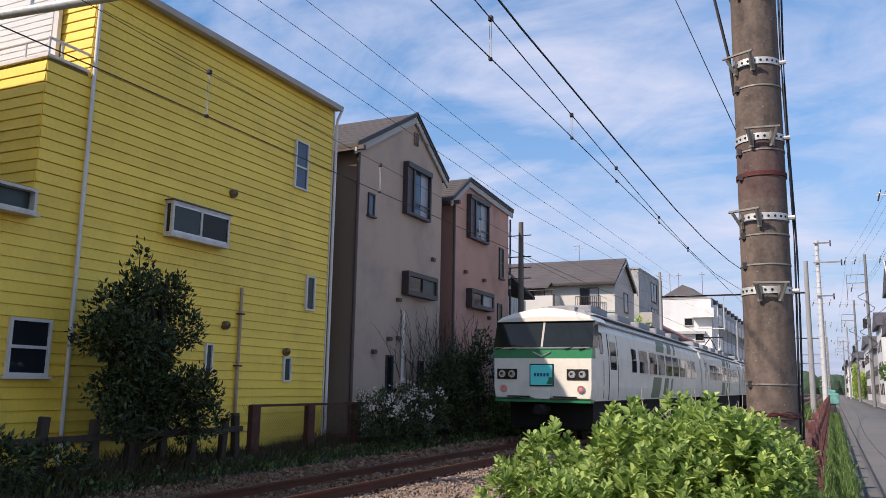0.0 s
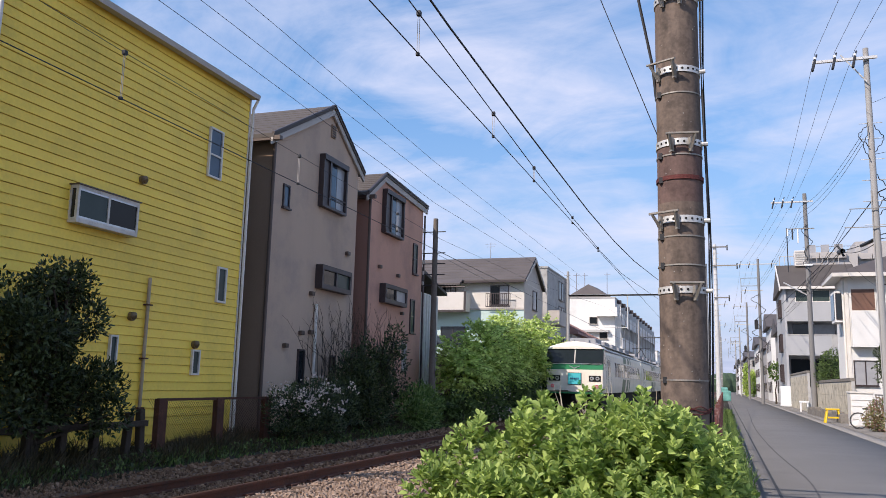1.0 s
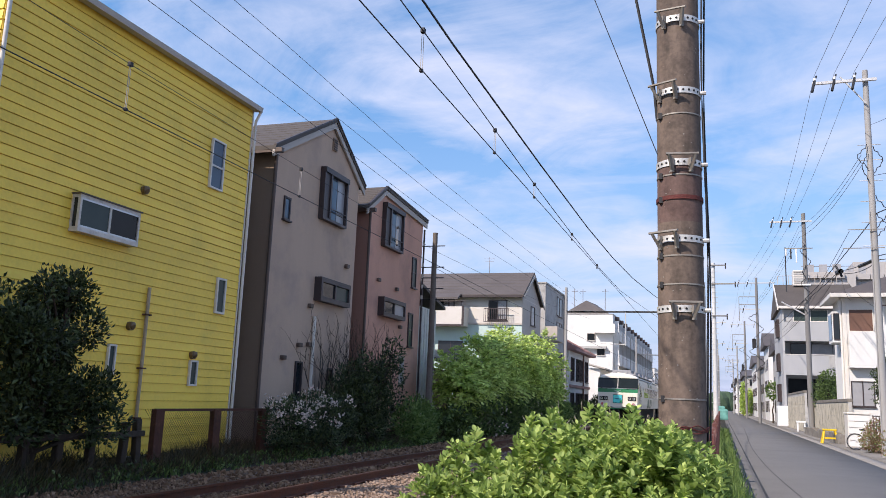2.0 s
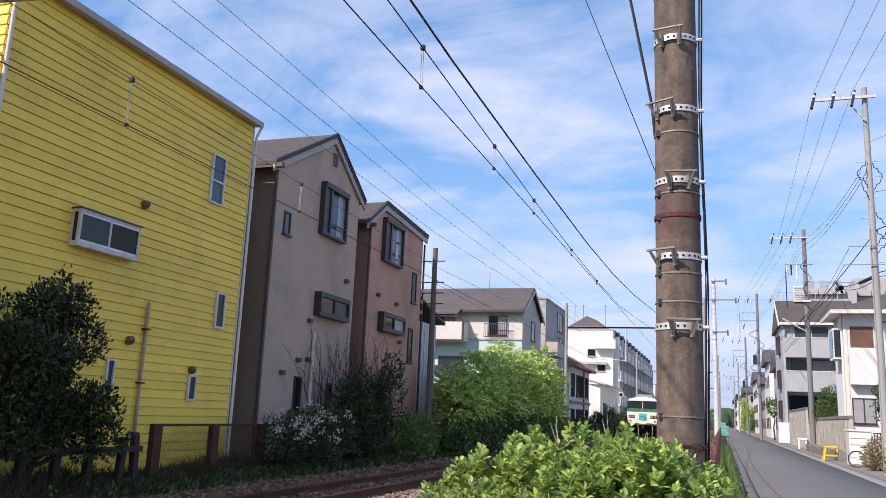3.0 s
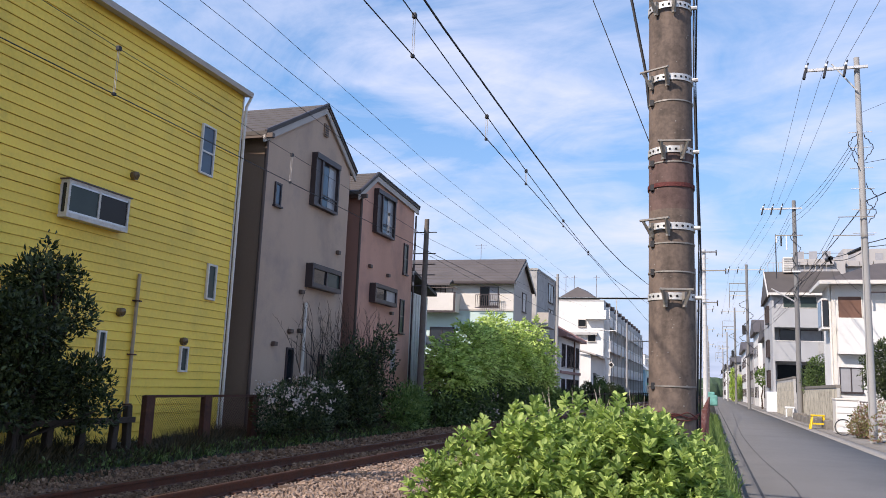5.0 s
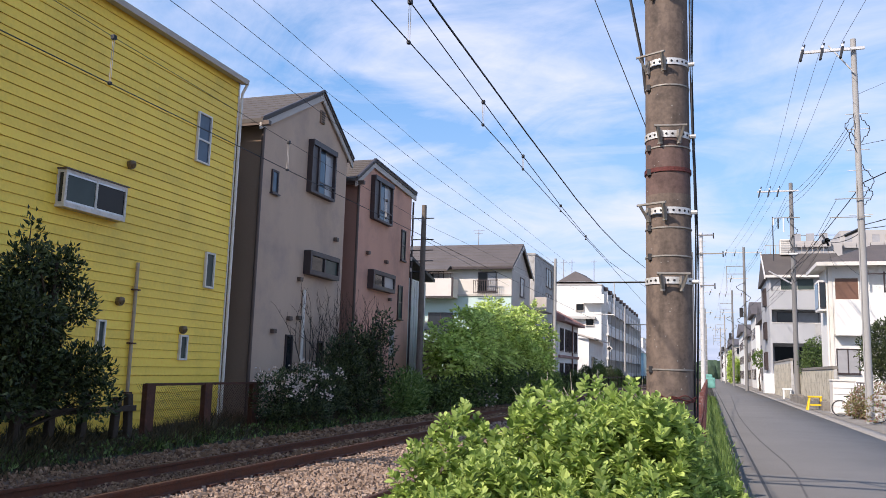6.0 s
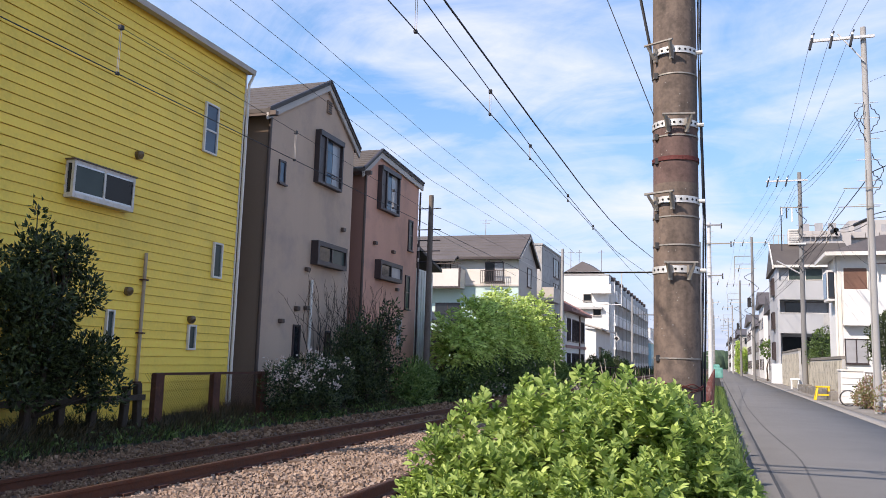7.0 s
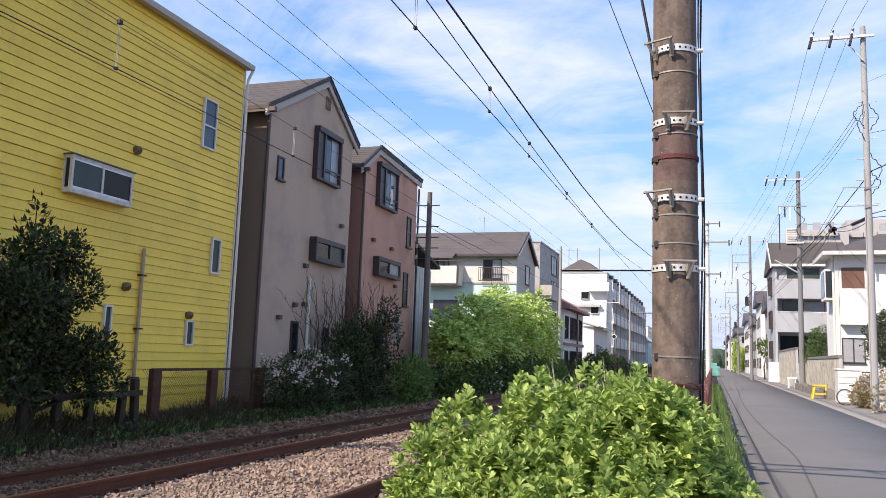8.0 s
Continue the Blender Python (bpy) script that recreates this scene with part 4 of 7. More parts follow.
box_bay(ph, 25.95, 28.05, 4.28, 4.95, "curtain")
window(ph, G, 29.05, 29.5, 5.7, 6.9, "darkframe", "frost", split="v", proud=0.05)
window(ph, G, 28.9, 29.35, 3.4, 4.7, "darkframe", "frost", split="v", proud=0.05)
window(ph, G, 28.2, 28.6, 2.0, 3.0, "greytrim", "curtain", proud=0.05)
for yy, zz in ((25.8, 5.5), (27.5, 5.4), (28.0, 4.05)):
    part("vent_cap", boxes((WX, WX + 0.12, yy - 0.09, yy + 0.09, zz - 0.05, zz + 0.07), bevel=0.02), M["brownpipe"], ph)


# ---- plain block houses ----
def slab_house(name, label, x0, x1, y0, y1, z1, wall, category="house", z0=-0.28, cap=True):
    h = thing(name, ((x0 + x1) / 2, (y0 + y1) / 2, 0), label, category)
    part("wall", boxes((x0, x1, y0, y1, z0, z1)), M[wall], h)
    if cap:
        part("coping", boxes((x0 - 0.06, x1 + 0.06, y0 - 0.06, y1 + 0.06, z1, z1 + 0.12)), M["concrete"], h)
    return h


# small metal-clad house behind the pole
sg = slab_house("shed_house", "low house clad in grey corrugated sheet", -17, -11.6, 30.6, 33.0, 5.2, "shedclad", cap=False)
bm = bmesh.new()
prism(bm, [(30.3, 6.0), (33.5, 5.3), (33.5, 5.42), (30.3, 6.12)], "x", -17.4, -11.35)
part("roof", bm, M["roofgrey"], sg)
for k in range(8):
    part("cladding_rib", boxes((-11.6, -11.57, 30.65 + k * 0.3, 30.7 + k * 0.3, 0, 5.15)), M["shedclad"], sg)
an = part("annexe", boxes((-17, -11.6, 33.003, 35.2, -0.2, 2.75)), M["greyside"], sg, "low brown annexe")
part("annexe_roof", prism(bmesh.new(), [(-13.6, 4.1), (-11.1, 2.85), (-11.1, 2.97), (-13.6, 4.25)], "y", 33.01, 35.5), M["roofgrey"], an)
for k in range(8):
    part("roof_roll", prism(bmesh.new(), [(-13.6, 4.25), (-11.08, 2.97), (-11.08, 3.05), (-13.6, 4.33)], "y", 33.05 + k * 0.32, 33.15 + k * 0.32), M["greytrim"], an)

# white house with dark roof
wx0, wx1, wy0, wy1 = -20.5, -12.0, 50.8, 56.4
we, wm = 8.08, 6.28
wh = slab_house("white_house", "two-storey white house with dark roof and pale green ground floor", wx0, wx1, wy0, wy1, we, "cream", cap=False)
part("ground_floor_band", boxes((wx0 - 0.02, wx1 + 0.02, wy0 - 0.05, wy0 - 0.004, 0, wm)), M["palegreen"], wh, "pale mint ground-floor render")
part("string_course", boxes((wx0 - 0.05, wx1 + 0.05, wy0 - 0.12, wy0 - 0.055, wm, wm + 0.12)), M["greytrim"], wh)
wr = bmesh.new()
prism(wr, [(wy0 - 0.45, we), (53.4, 9.95), (wy1 + 0.3, we), (wy1 + 0.3, we + 0.12), (53.4, 10.1), (wy0 - 0.45, we + 0.15)], "x", wx0 - 0.3, wx1 + 0.2)
wr = part("roof", wr, M["roof"], wh, "dark brown sheet roof")
part("porch_roof", prism(bmesh.new(), [(wy0 - 1.15, we - 0.25), (wy0 - 0.455, we + 0.1), (wy0 - 0.455, we + 0.2), (wy0 - 1.15, we - 0.13)], "x", wx0 - 0.3, -16.0), M["roof"], wr, "lower roof over the balcony")
for k in range(7):
    t_ = 0.09 + k * 0.13
    y_, z_ = wy0 - 0.45 + (53.4 - wy0 + 0.45) * t_, we + 0.15 + (10.1 - we - 0.15) * t_
    part("roof_course", boxes((wx0 - 0.3, wx1 + 0.19, y_, y_ + 0.05, z_, z_ + 0.02)), M["roof"], wr)
gm = bmesh.new()
prism(gm, [(wy0 + 0.01, we - 0.05), (53.4, 9.9), (wy1 - 0.01, we - 0.05)], "x", wx1 - 0.2, wx1 - 0.003)
part("gable", gm, M["greytrim"], wh)
# greyer sheet over the cream side wall, colouring in its shade
part("side_render", boxes((wx1 + 0.003, wx1 + 0.02, wy0, wy1, 0, we - 0.05)), M["greytrim"], wh)
for ye in (wy0 - 0.45, wy1 + 0.3):
    part("barge_board", prism(bmesh.new(), [(ye, we - 0.17), (53.4, 9.75), (53.4, 9.97), (ye, we + 0.03)], "x", wx1 + 0.203, wx1 + 0.26), M["greytrim"], wh)
part("eaves_gutter", boxes((-15.9, wx1 + 0.2, wy0 - 0.57, wy0 - 0.45, we - 0.06, we + 0.07)), M["darkframe"], wh)
window(wh, ("-y", wy0), -14.25, -13.0, 6.60, 7.88, "darkframe", "curtain", split="u", panes=["deepglass", "curtain"])
gr = part("window_grille", boxes((-14.45, -12.8, wy0 - 0.42, wy0 - 0.38, 7.28, 7.32), (-14.45, -12.8, wy0 - 0.42, wy0 - 0.38, 6.44, 6.49)), M["darkframe"], wh, "black iron window grille")
for k in range(14):
    part("bar", boxes((-14.45 + k * 0.125, -14.422 + k * 0.125, wy0 - 0.42, wy0 - 0.39, 6.49, 7.28)), M["darkframe"], gr)
bl = part("balcony", boxes((-19.4, -15.6, wy0 - 1.1, wy0 - 1.0, 6.22, 7.35), (-15.7, -15.6, wy0 - 1.0, wy0, 6.22, 7.35), (-19.4, -15.6, wy0 - 1.1, wy0, 6.12, 6.22)), M["cream"], wh)
part("balcony_edge", boxes((-15.72, -15.58, wy0 - 1.14, wy0 - 1.104, 6.1, 7.40), (-19.4, -15.722, wy0 - 1.14, wy0 - 1.104, 6.08, 6.2)), M["darkframe"], bl)
part("balcony_rail", tubes(((-19.4, wy0 - 1.05, 7.7), (-15.65, wy0 - 1.05, 7.7), 0.03), *[((-19.0 + k * 0.8, wy0 - 1.05, 7.35), (-19.0 + k * 0.8, wy0 - 1.05, 7.7), 0.02) for k in range(5)]), M["darkframe"], bl)
window(wh, ("-y", wy0), -18.1, -16.6, 6.4, 7.95, "darkframe", "curtain", split="u", panes=["deepglass", "curtain"])
lt = part("lattice_screen", boxes((-17.95, -17.91, wy0 - 0.1, wy0 - 0.07, 6.9, 7.95), (-17.0, -16.96, wy0 - 0.1, wy0 - 0.07, 6.9, 7.95)), M["darkframe"], wh, "dark diamond lattice screen")
bm = bmesh.new()
for k in range(-4, 6):
    for q in (1, -1):
        x_a, x_b = -17.45 + q * (k * 0.2 - 0.5), -17.45 + q * (k * 0.2 + 0.5)
        if -17.97 < min(x_a, x_b) and max(x_a, x_b) < -16.93:
            tube(bm, (x_a, wy0 - 0.085, 6.92), (x_b, wy0 - 0.085, 7.93), 0.012, n=4)
part("lattice", bm, M["darkframe"], lt)
window(wh, ("-y", wy0 - 0.05), -17.6, -15.9, 3.9, 5.2, "darkframe", "glass", split="u")
window(wh, ("+x", wx1 + 0.02), 53.2, 54.4, 6.5, 7.8, "darkframe", "glass")
part("aerial", tubes(((-15.0, 53.4, 10.0), (-15.0, 53.4, 11.2), 0.02), ((-15.4, 53.4, 11.1), (-14.6, 53.4, 11.1), 0.012), ((-15.3, 53.4, 10.9), (-14.7, 53.4, 10.9), 0.012)), M["palewire"], wh)

# grey flat-roofed block
gb = slab_house("grey_block", "plain grey three-storey block with a flat roof", -17.5, -12.1, 58.6, 67.0, 10.1, "concrete", "building")
for zz in (1.4, 3.9, 6.2, 8.2):
    window(gb, ("+x", -12.1), 63.0, 65.2, zz, zz + 1.5, "darkframe", "deepglass", split="u")
part("party_wall", boxes((-12.099, -11.95, 65.9, 67.0, -0.2, 10.22)), M["greytrim"], gb, "pale projecting end wall")
window(gb, ("-y", 58.6), -14.4, -12.9, 6.2, 8.6, "darkframe", "curtain", split="u")
part("balcony", boxes((-12.1, -11.2, 58.7, 61.3, 5.9, 6.0), (-11.25, -11.2, 58.7, 61.3, 6.0, 6.95), (-12.1, -11.2, 58.65, 58.7, 6.0, 6.95)), M["greytrim"], gb)

# red-tiled house
rh = slab_house("red_roof_house", "two-storey white house with a faded red tile roof", -18, -11.75, 66.9, 77.5, 5.75, "whitewall", cap=False)
bm = bmesh.new()
prism(bm, [(-18.8, 5.9), (-15.0, 7.9), (-11.15, 5.9), (-11.15, 5.72), (-18.8, 5.72)], "y", 66.4, 78)
rr = part("roof", bm, M["redroof"], rh, "faded red tiled roof")
for k in range(20):
    y = 66.5 + k * 0.6
    part("roof_course", prism(bmesh.new(), [(-15.0, 7.92), (-11.13, 5.91), (-11.13, 5.99), (-15.0, 8.0)], "y", y, y + 0.22), M["redroof"], rr)
for u in (67.6, 70.2, 72.0, 75.0):
    window(rh, ("+x", -11.75), u, u + 1.3, 3.3, 5.2, "darkframe", "deepglass", split="u", proud=0.12)
    window(rh, ("+x", -11.75), u, u + 1.3, 0.7, 2.3, "darkframe", "deepglass", split="u", proud=0.12)
part("string_course", boxes((-11.75, -11.62, 66.9, 77.5, 2.72, 2.95)), M["redroof"], rh)
part("downpipe", tubes(((-11.68, 73.9, 0.0), (-11.68, 73.9, 5.7), 0.07)), M["brownwin"], rh)
window(rh, ("-y", 66.9), -14.6, -13.2, 3.3, 4.8, "darkframe", "deepglass", split="u")

# apartment block
ap = slab_house("apartment_block", "long four-storey white apartment block beside the railway", -24, -12.3, 100, 152, 12.2, "whitewall", "apartment block")
bm = bmesh.new()
vs = [bm.verts.new(p) for p in ((-18.5, 100.5, 12.33), (-12.7, 100.5, 12.33), (-12.7, 110, 12.33), (-18.5, 110, 12.33), (-15.9, 102.4, 14.25), (-15.3, 107, 14.25))]
for f in ((0, 1, 4), (1, 2, 5, 4), (2, 3, 5), (3, 0, 4, 5), (3, 2, 1, 0)):
    bm.faces.new([vs[i] for i in f])
part("roof", bm, M["roof"], ap, "dark hipped stair-tower roof")
part("end_balcony", boxes((-14.4, -11.9, 99.0, 100.0, 9.9, 11.0)), M["whitewall"], ap)
part("stair_slab", boxes((-19.5, -13, 99.4, 99.998, 8.0, 8.3)), M["concrete"], ap)
for x, z in ((-14.2, 7.2), (-13.6, 4.6), (-17.5, 5.8), (-15.4, 9.0)):
    window(ap, ("-y", 100), x, x + 1.0, z, z + 0.9, "greytrim", "deepglass", proud=0.12)
for f in range(4):
    z = 0.5 + f * 2.92
    for k in range(11):
        y = 101.3 + k * 4.6
        # panes are matte dark: the balcony recess's shade put into their colour
        window(ap, ("+x", -12.3), y + 0.2, y + 4.0, z + 0.15, z + 2.35, "darkframe", "dark", sill=False, proud=0.1, split="u")
        part("parapet", boxes((-11.62, -11.52, y - 0.3, y + 4.296, z, z + 1.1)), M["whitewall"], ap)
    part("balcony_slab", boxes((-12.298, -11.52, 100.76, 151.7, z - 0.25, z - 0.003)), M["whitewall"], ap)
for k in range(12):
    part("buttress", boxes((-12.298, -11.66, 100.85 + k * 4.6, 100.998 + k * 4.6, 0, 11.5)), M["whitewall"], ap)
for k in range(11):
    part("roof_vent", boxes((-12.298, -11.8, 102.2 + k * 4.6, 102.9 + k * 4.6, 11.55, 12.15)), M["darkframe"], ap)
    part("down_drain", tubes(((-11.44, 103.4 + k * 4.6, 0.1), (-11.44, 103.4 + k * 4.6, 10.4), 0.05), n=6), M["greytrim"], ap)
for x in (-19.2, -18.0, -16.9, -14.0):
    part("aerial", tubes(((x, 106, 12.3), (x, 106, 16.2), 0.04), ((x - 0.4, 106, 15.9), (x + 0.4, 106, 15.9), 0.03)), M["palewire"], ap)
lo = slab_house("low_white_house", "low white house with a sloping canopy before the apartments", -16.5, -11.6, 84, 96, 5.0, "whitewall", cap=False)
bm = bmesh.new()
prism(bm, [(-16.9, 6.4), (-11.0, 4.9), (-11.0, 5.05), (-16.9, 6.55)], "y", 83.5, 96.5)
part("roof", bm, M["greytrim"], lo)
window(lo, ("+x", -11.6), 86, 88, 1.6, 3.2, "darkframe", "glass", split="u")
window(lo, ("-y", 84), -14.5, -13, 2.2, 3.6, "darkframe", "glass", split="u")
bs = slab_house("blue_shed", "small pale blue sheet-metal building", -14.5, -11.6, 158, 170, 5.4, "bluewall", cap=False)
part("roof", prism(bmesh.new(), [(-14.8, 5.4), (-13, 7.0), (-11.2, 5.4)], "y", 157.6, 170.4), M["trim"], bs)
for x0, x1, y0, y1, z1, mt in ((-26, -13, 176, 196, 9, "whitewall"), (-22, -11, 205, 230, 7, "pinkgrey"), (-20, -9, 260, 300, 10, "whitewall")):
    f = slab_house("far_house", "distant pale house beside the railway", x0, x1, y0, y1, z1, mt)
    for zz in np.arange(1.2, z1 - 1.5, 2.8):
        for yy in np.arange(y0 + 2, y1 - 3, 5.0):
            window(f, ("+x", x1), yy, yy + 2, zz, zz + 1.4, "greytrim", "glass", sill=False)

# ---- right-hand houses ----
# house with balcony beyond the block wall
hx0, hx1, hy0, hy1 = 6.15, 13.5, 47.0, 50.5
ha = slab_house("balcony_house", "two-storey white house with wide eaves and a brown shutter", hx0, hx1, hy0, hy1, 7.55, "whitewall", cap=False)
bm = bmesh.new()
vs = [bm.verts.new(p) for p in ((hx0 - 0.55, hy0 - 0.7, 7.66), (hx1 + 1, hy0 - 0.7, 7.66), (hx1 + 1, 51.0, 7.66), (hx0 - 0.55, 51.0, 7.66), (8.6, 48.6, 8.9), (11.5, 48.8, 9.0))]
for f in ((0, 1, 5, 4), (1, 2, 5), (2, 3, 4, 5), (3, 0, 4), (3, 2, 1, 0)):
    bm.faces.new([vs[i] for i in f])
part("roof", bm, M["roof"], ha, "dark hipped roof")
part("eave_trim", boxes((hx0 - 0.6, hx1 + 1, hy0 - 0.78, hy0 - 0.7, 7.5, 7.7), (hx0 - 0.63, hx0 - 0.55, hy0 - 0.78, 51.0, 7.5, 7.7)), M["trim"], ha)
part("soffit", boxes((hx0 - 0.55, hx1 + 1, hy0 - 0.7, 51.0, 7.56, 7.62)), M["trim"], ha)
window(ha, ("-y", hy0), 6.42, 7.62, 5.74, 6.95, "trim", "brownwin")
window(ha, ("-y", hy0), 6.4, 7.5, 1.9, 3.2, "darkframe", "curtain", split="u")
bal = part("balcony", boxes((hx0 + 0.2, 7.75, hy0 - 0.5, hy0 - 0.4, 3.95, 5.7), (7.752, hx1, hy0 - 0.5, hy0 - 0.4, 3.95, 6.1), (hx0 + 0.2, hx1, hy0 - 0.5, hy0, 3.87, 3.948)), M["whitewall"], ha)
part("balcony_post", boxes((7.85, 7.93, hy0 - 0.48, hy0 - 0.42, 6.1, 7.2), (8.7, 8.78, hy0 - 0.48, hy0 - 0.42, 6.1, 7.2), (7.8, hx1, hy0 - 0.48, hy0 - 0.42, 7.05, 7.12)), M["darkframe"], bal)
bw = part("bay_window", boxes((5.7, hx0 - 0.003, 47.3, 48.9, 5.2, 6.85), bevel=0.02), M["whitewall"], ha, "white corner bay")
part("pane", boxes((5.75, 6.1, 47.275, 47.297, 5.36, 6.72)), M["glass"], bw)
part("sash", boxes((5.74, 5.77, 47.25, 47.274, 5.34, 6.74), (6.08, 6.11, 47.25, 47.274, 5.34, 6.74), (5.771, 6.079, 47.25, 47.274, 6.70, 6.74), (5.771, 6.079, 47.25, 47.274, 5.34, 5.38)), M["darkframe"], bw)
part("pane", boxes((5.677, 5.697, 47.45, 48.75, 5.36, 6.72)), M["glass"], bw)
part("downpipe", tubes(((hx0 - 0.06, hy0 + 0.1, 0), (hx0 - 0.06, hy0 + 0.1, 7.5), 0.06)), M["trim"], ha)
part("post", boxes((hx0, hx0 + 0.18, hy0 - 0.04, hy0 - 0.003, 0, 7.5)), M["trim"], ha)

# three-storey house behind
bx0, bx1, by0, by1 = 5.72, 12.0, 84, 96
hb = slab_house("terrace_house", "three-storey white house with dark roof and recessed balconies", bx0, bx1, by0 + 2.0, by1, 11.3, "palewall", cap=False)
part("side_wall", boxes((bx0, bx0 + 0.2, by0, by0 + 2.0, 0, 11.3)), M["palewall"], hb)
part("upper_wall", boxes((bx0 + 0.202, bx1, by0 + 0.3, by0 + 1.99, 9.94, 11.3)), M["palewall"], hb)
for zz, h in ((4.87, 1.9), (8.1, 1.83)):
    part("balcony", boxes((bx0 + 0.202, bx1, by0, by0 + 0.15, zz, zz + h), (bx0 + 0.202, bx1, by0 + 0.15, by0 + 1.99, zz, zz + 0.15)), M["palewall"], hb)
window(hb, ("-y", by0 + 0.3), 6.75, 9.8, 9.97, 11.1, "trim", "frost", split="u")
window(hb, ("-y", by0 + 2), bx0 + 0.8, bx0 + 4.6, 6.2, 8.0, "darkframe", split="u", panes=["glass", "curtain"])
window(hb, ("-y", by0 + 2), bx0 + 0.5, bx0 + 5.0, 2.0, 4.6, "darkframe", split="u", panes=["deepglass", "deepglass"])
part("rail_cap", boxes((bx0 + 0.202, bx1, by0 - 0.03, by0 + 0.18, 6.772, 6.84), (bx0 + 0.202, bx1, by0 - 0.03, by0 + 0.18, 9.932, 9.938)), M["trim"], hb)
part("vent_panel", boxes((bx0 + 4.0, bx0 + 5.6, by0 - 0.05, by0 - 0.003, 5.6, 6.72)), M["concrete"], hb, "grey screen panel on the balcony")
for zz in (2.4, 5.4, 8.8):
    window(hb, ("-x", bx0), 87.5, 90, zz, zz + 1.7, "darkframe", "glass", split="u", proud=0.25)
bm = bmesh.new()
prism(bm, [(by0 - 0.3, 11.3), (89, 14.2), (by1 + 0.4, 11.3)], "x", bx0 - 0.3, bx1 + 0.5)
part("roof", bm, M["roofgrey"], hb)
part("gutter", boxes((bx0 - 0.3, bx1 + 0.5, by0 - 0.45, by0 - 0.3, 11.15, 11.4)), M["trim"], hb)
part("barge_board", prism(bmesh.new(), [(by0 - 0.4, 11.0), (89, 13.95), (89, 14.3), (by0 - 0.4, 11.4)], "x", bx0 - 0.4, bx0 - 0.31), M["trim"], hb)
tk = part("roof_tank", boxes((7.2, 8.6, 88.2, 89.8, 14.0, 15.6), bevel=0.06), M["trim"], hb, "white rooftop tank housing")
for k in range(6):
    part("tank_slat", boxes((7.25, 8.55, 88.15, 88.198, 14.2 + k * 0.23, 14.33 + k * 0.23)), M["concrete"], tk)
part("roof_rail", tubes(*[((5.8 + k * 0.5, 88.9, 14.2), (5.8 + k * 0.5, 88.9, 15.1), 0.03) for k in range(12)], ((5.8, 88.9, 15.1), (11.5, 88.9, 15.1), 0.03)), M["greytrim"], hb)

# apartment block on the hill
hill = thing("hill_apartments", (38, 160, 0), "large stepped grey apartment block on the rise behind", "apartment block")
hw = part("wall", boxes((13.5, 22, 150, 165, 0, 25.0), (22, 32, 152, 165, 0, 27.0), (32, 60, 150, 165, 0, 30.5)), M["pinkgrey"], hill)
for f in range(3):
    for k in range(14):
        x = 14.3 + k * 2.1
        zz = 19.5 + f * 2.7
        yy = 150 if (x < 22 or x > 32) else 152
        if abs(x - 21) < 1.4 or abs(x - 31.2) < 1.4:
            continue
        # pale glass lowers the contrast: distance haze put into the pane colour
        window(hill, ("-y", yy), x, x + 1.3, zz, zz + 1.4, "greytrim", "curtain", sill=False)
        part("balcony", boxes((x - 0.3, x + 1.7, yy - 0.7, yy - 0.12, zz - 1.0, zz - 0.1)), M["pinkgrey"], hill)
part("roof_rail", tubes(((13.6, 150.2, 26.0), (21.9, 150.2, 26.0), 0.05), ((32, 150.2, 31.5), (60, 150.2, 31.5), 0.05)), M["palewire"], hill)
for i, (x0, x1, y0, y1, z1, mt) in enumerate(((6.4, 14, 100, 112, 8.2, "pinkgrey"), (6.2, 15, 118, 130, 10.0, "whitewall"), (6.5, 15, 138, 155, 8.0, "pinkgrey"), (6.5, 16, 165, 190, 10, "whitewall"), (5.5, 16, 205, 240, 9, "concrete"), (4.5, 16, 270, 320, 9, "whitewall"))):
    f = slab_house("far_house", "distant pale house along the lane", x0, x1, y0, y1, z1, mt, cap=False)
    part("roof", prism(bmesh.new(), [(y0 - 0.5, z1), ((y0 + y1) / 2, z1 + 2.2), (y1 + 0.5, z1)], "x", x0 - 0.5, x1), M["roof"], f)
    for zz in np.arange(1.2, z1 - 1.5, 2.8):
        window(f, ("-y", y0), x0 + 1, x0 + 3.4, zz, zz + 1.5, "darkframe", "glass", sill=False, split="u")
        for yy in np.arange(y0 + 1.5, y1 - 2.5, 3.5):
            window(f, ("-x", x0), yy, yy + 1.6, zz, zz + 1.5, "darkframe", "glass", sill=False)

# ---- railway poles and wires ----
PX, PY = -0.29, 6.9
pole = thing("catenary_pole", (PX, PY, -0.1), "thick brown stained concrete railway pole with steel bands", "pole")


def pole_r(z):
    return 0.187 - 0.0032 * (z - 1.6)


for a, b, mt in ((-0.15, 3.08, "polecon"), (3.08, 3.56, "polerust"), (3.56, 10.0, "polecon")):
    bm = bmesh.new()
    tube(bm, (PX, PY, a), (PX, PY, b), pole_r(a), pole_r(b), 40)
    part("shaft", bm, M[mt], pole, smooth=True)


def ring(z, h, r, n=40, t=0.006):
    bm = bmesh.new()
    outer = [(math.cos(2 * math.pi * i / n), math.sin(2 * math.pi * i / n)) for i in range(n)]
    vs = [[bm.verts.new((PX + c * q, PY + s * q, zz)) for c, s in outer] for q, zz in ((r, z), (r + t, z), (r + t, z + h), (r, z + h))]
    for k in range(4):
        a, b = vs[k], vs[(k + 1) % 4]
        for i in range(n):
            bm.faces.new((a[i], a[(i + 1) % n], b[(i + 1) % n], b[i]))
    return bm


rng = random.Random(19)
for k in range(70):
    z, a = 1.2 + 4.6 * rng.random(), radians(rng.uniform(-175, -5))
    r = pole_r(z) + 0.001
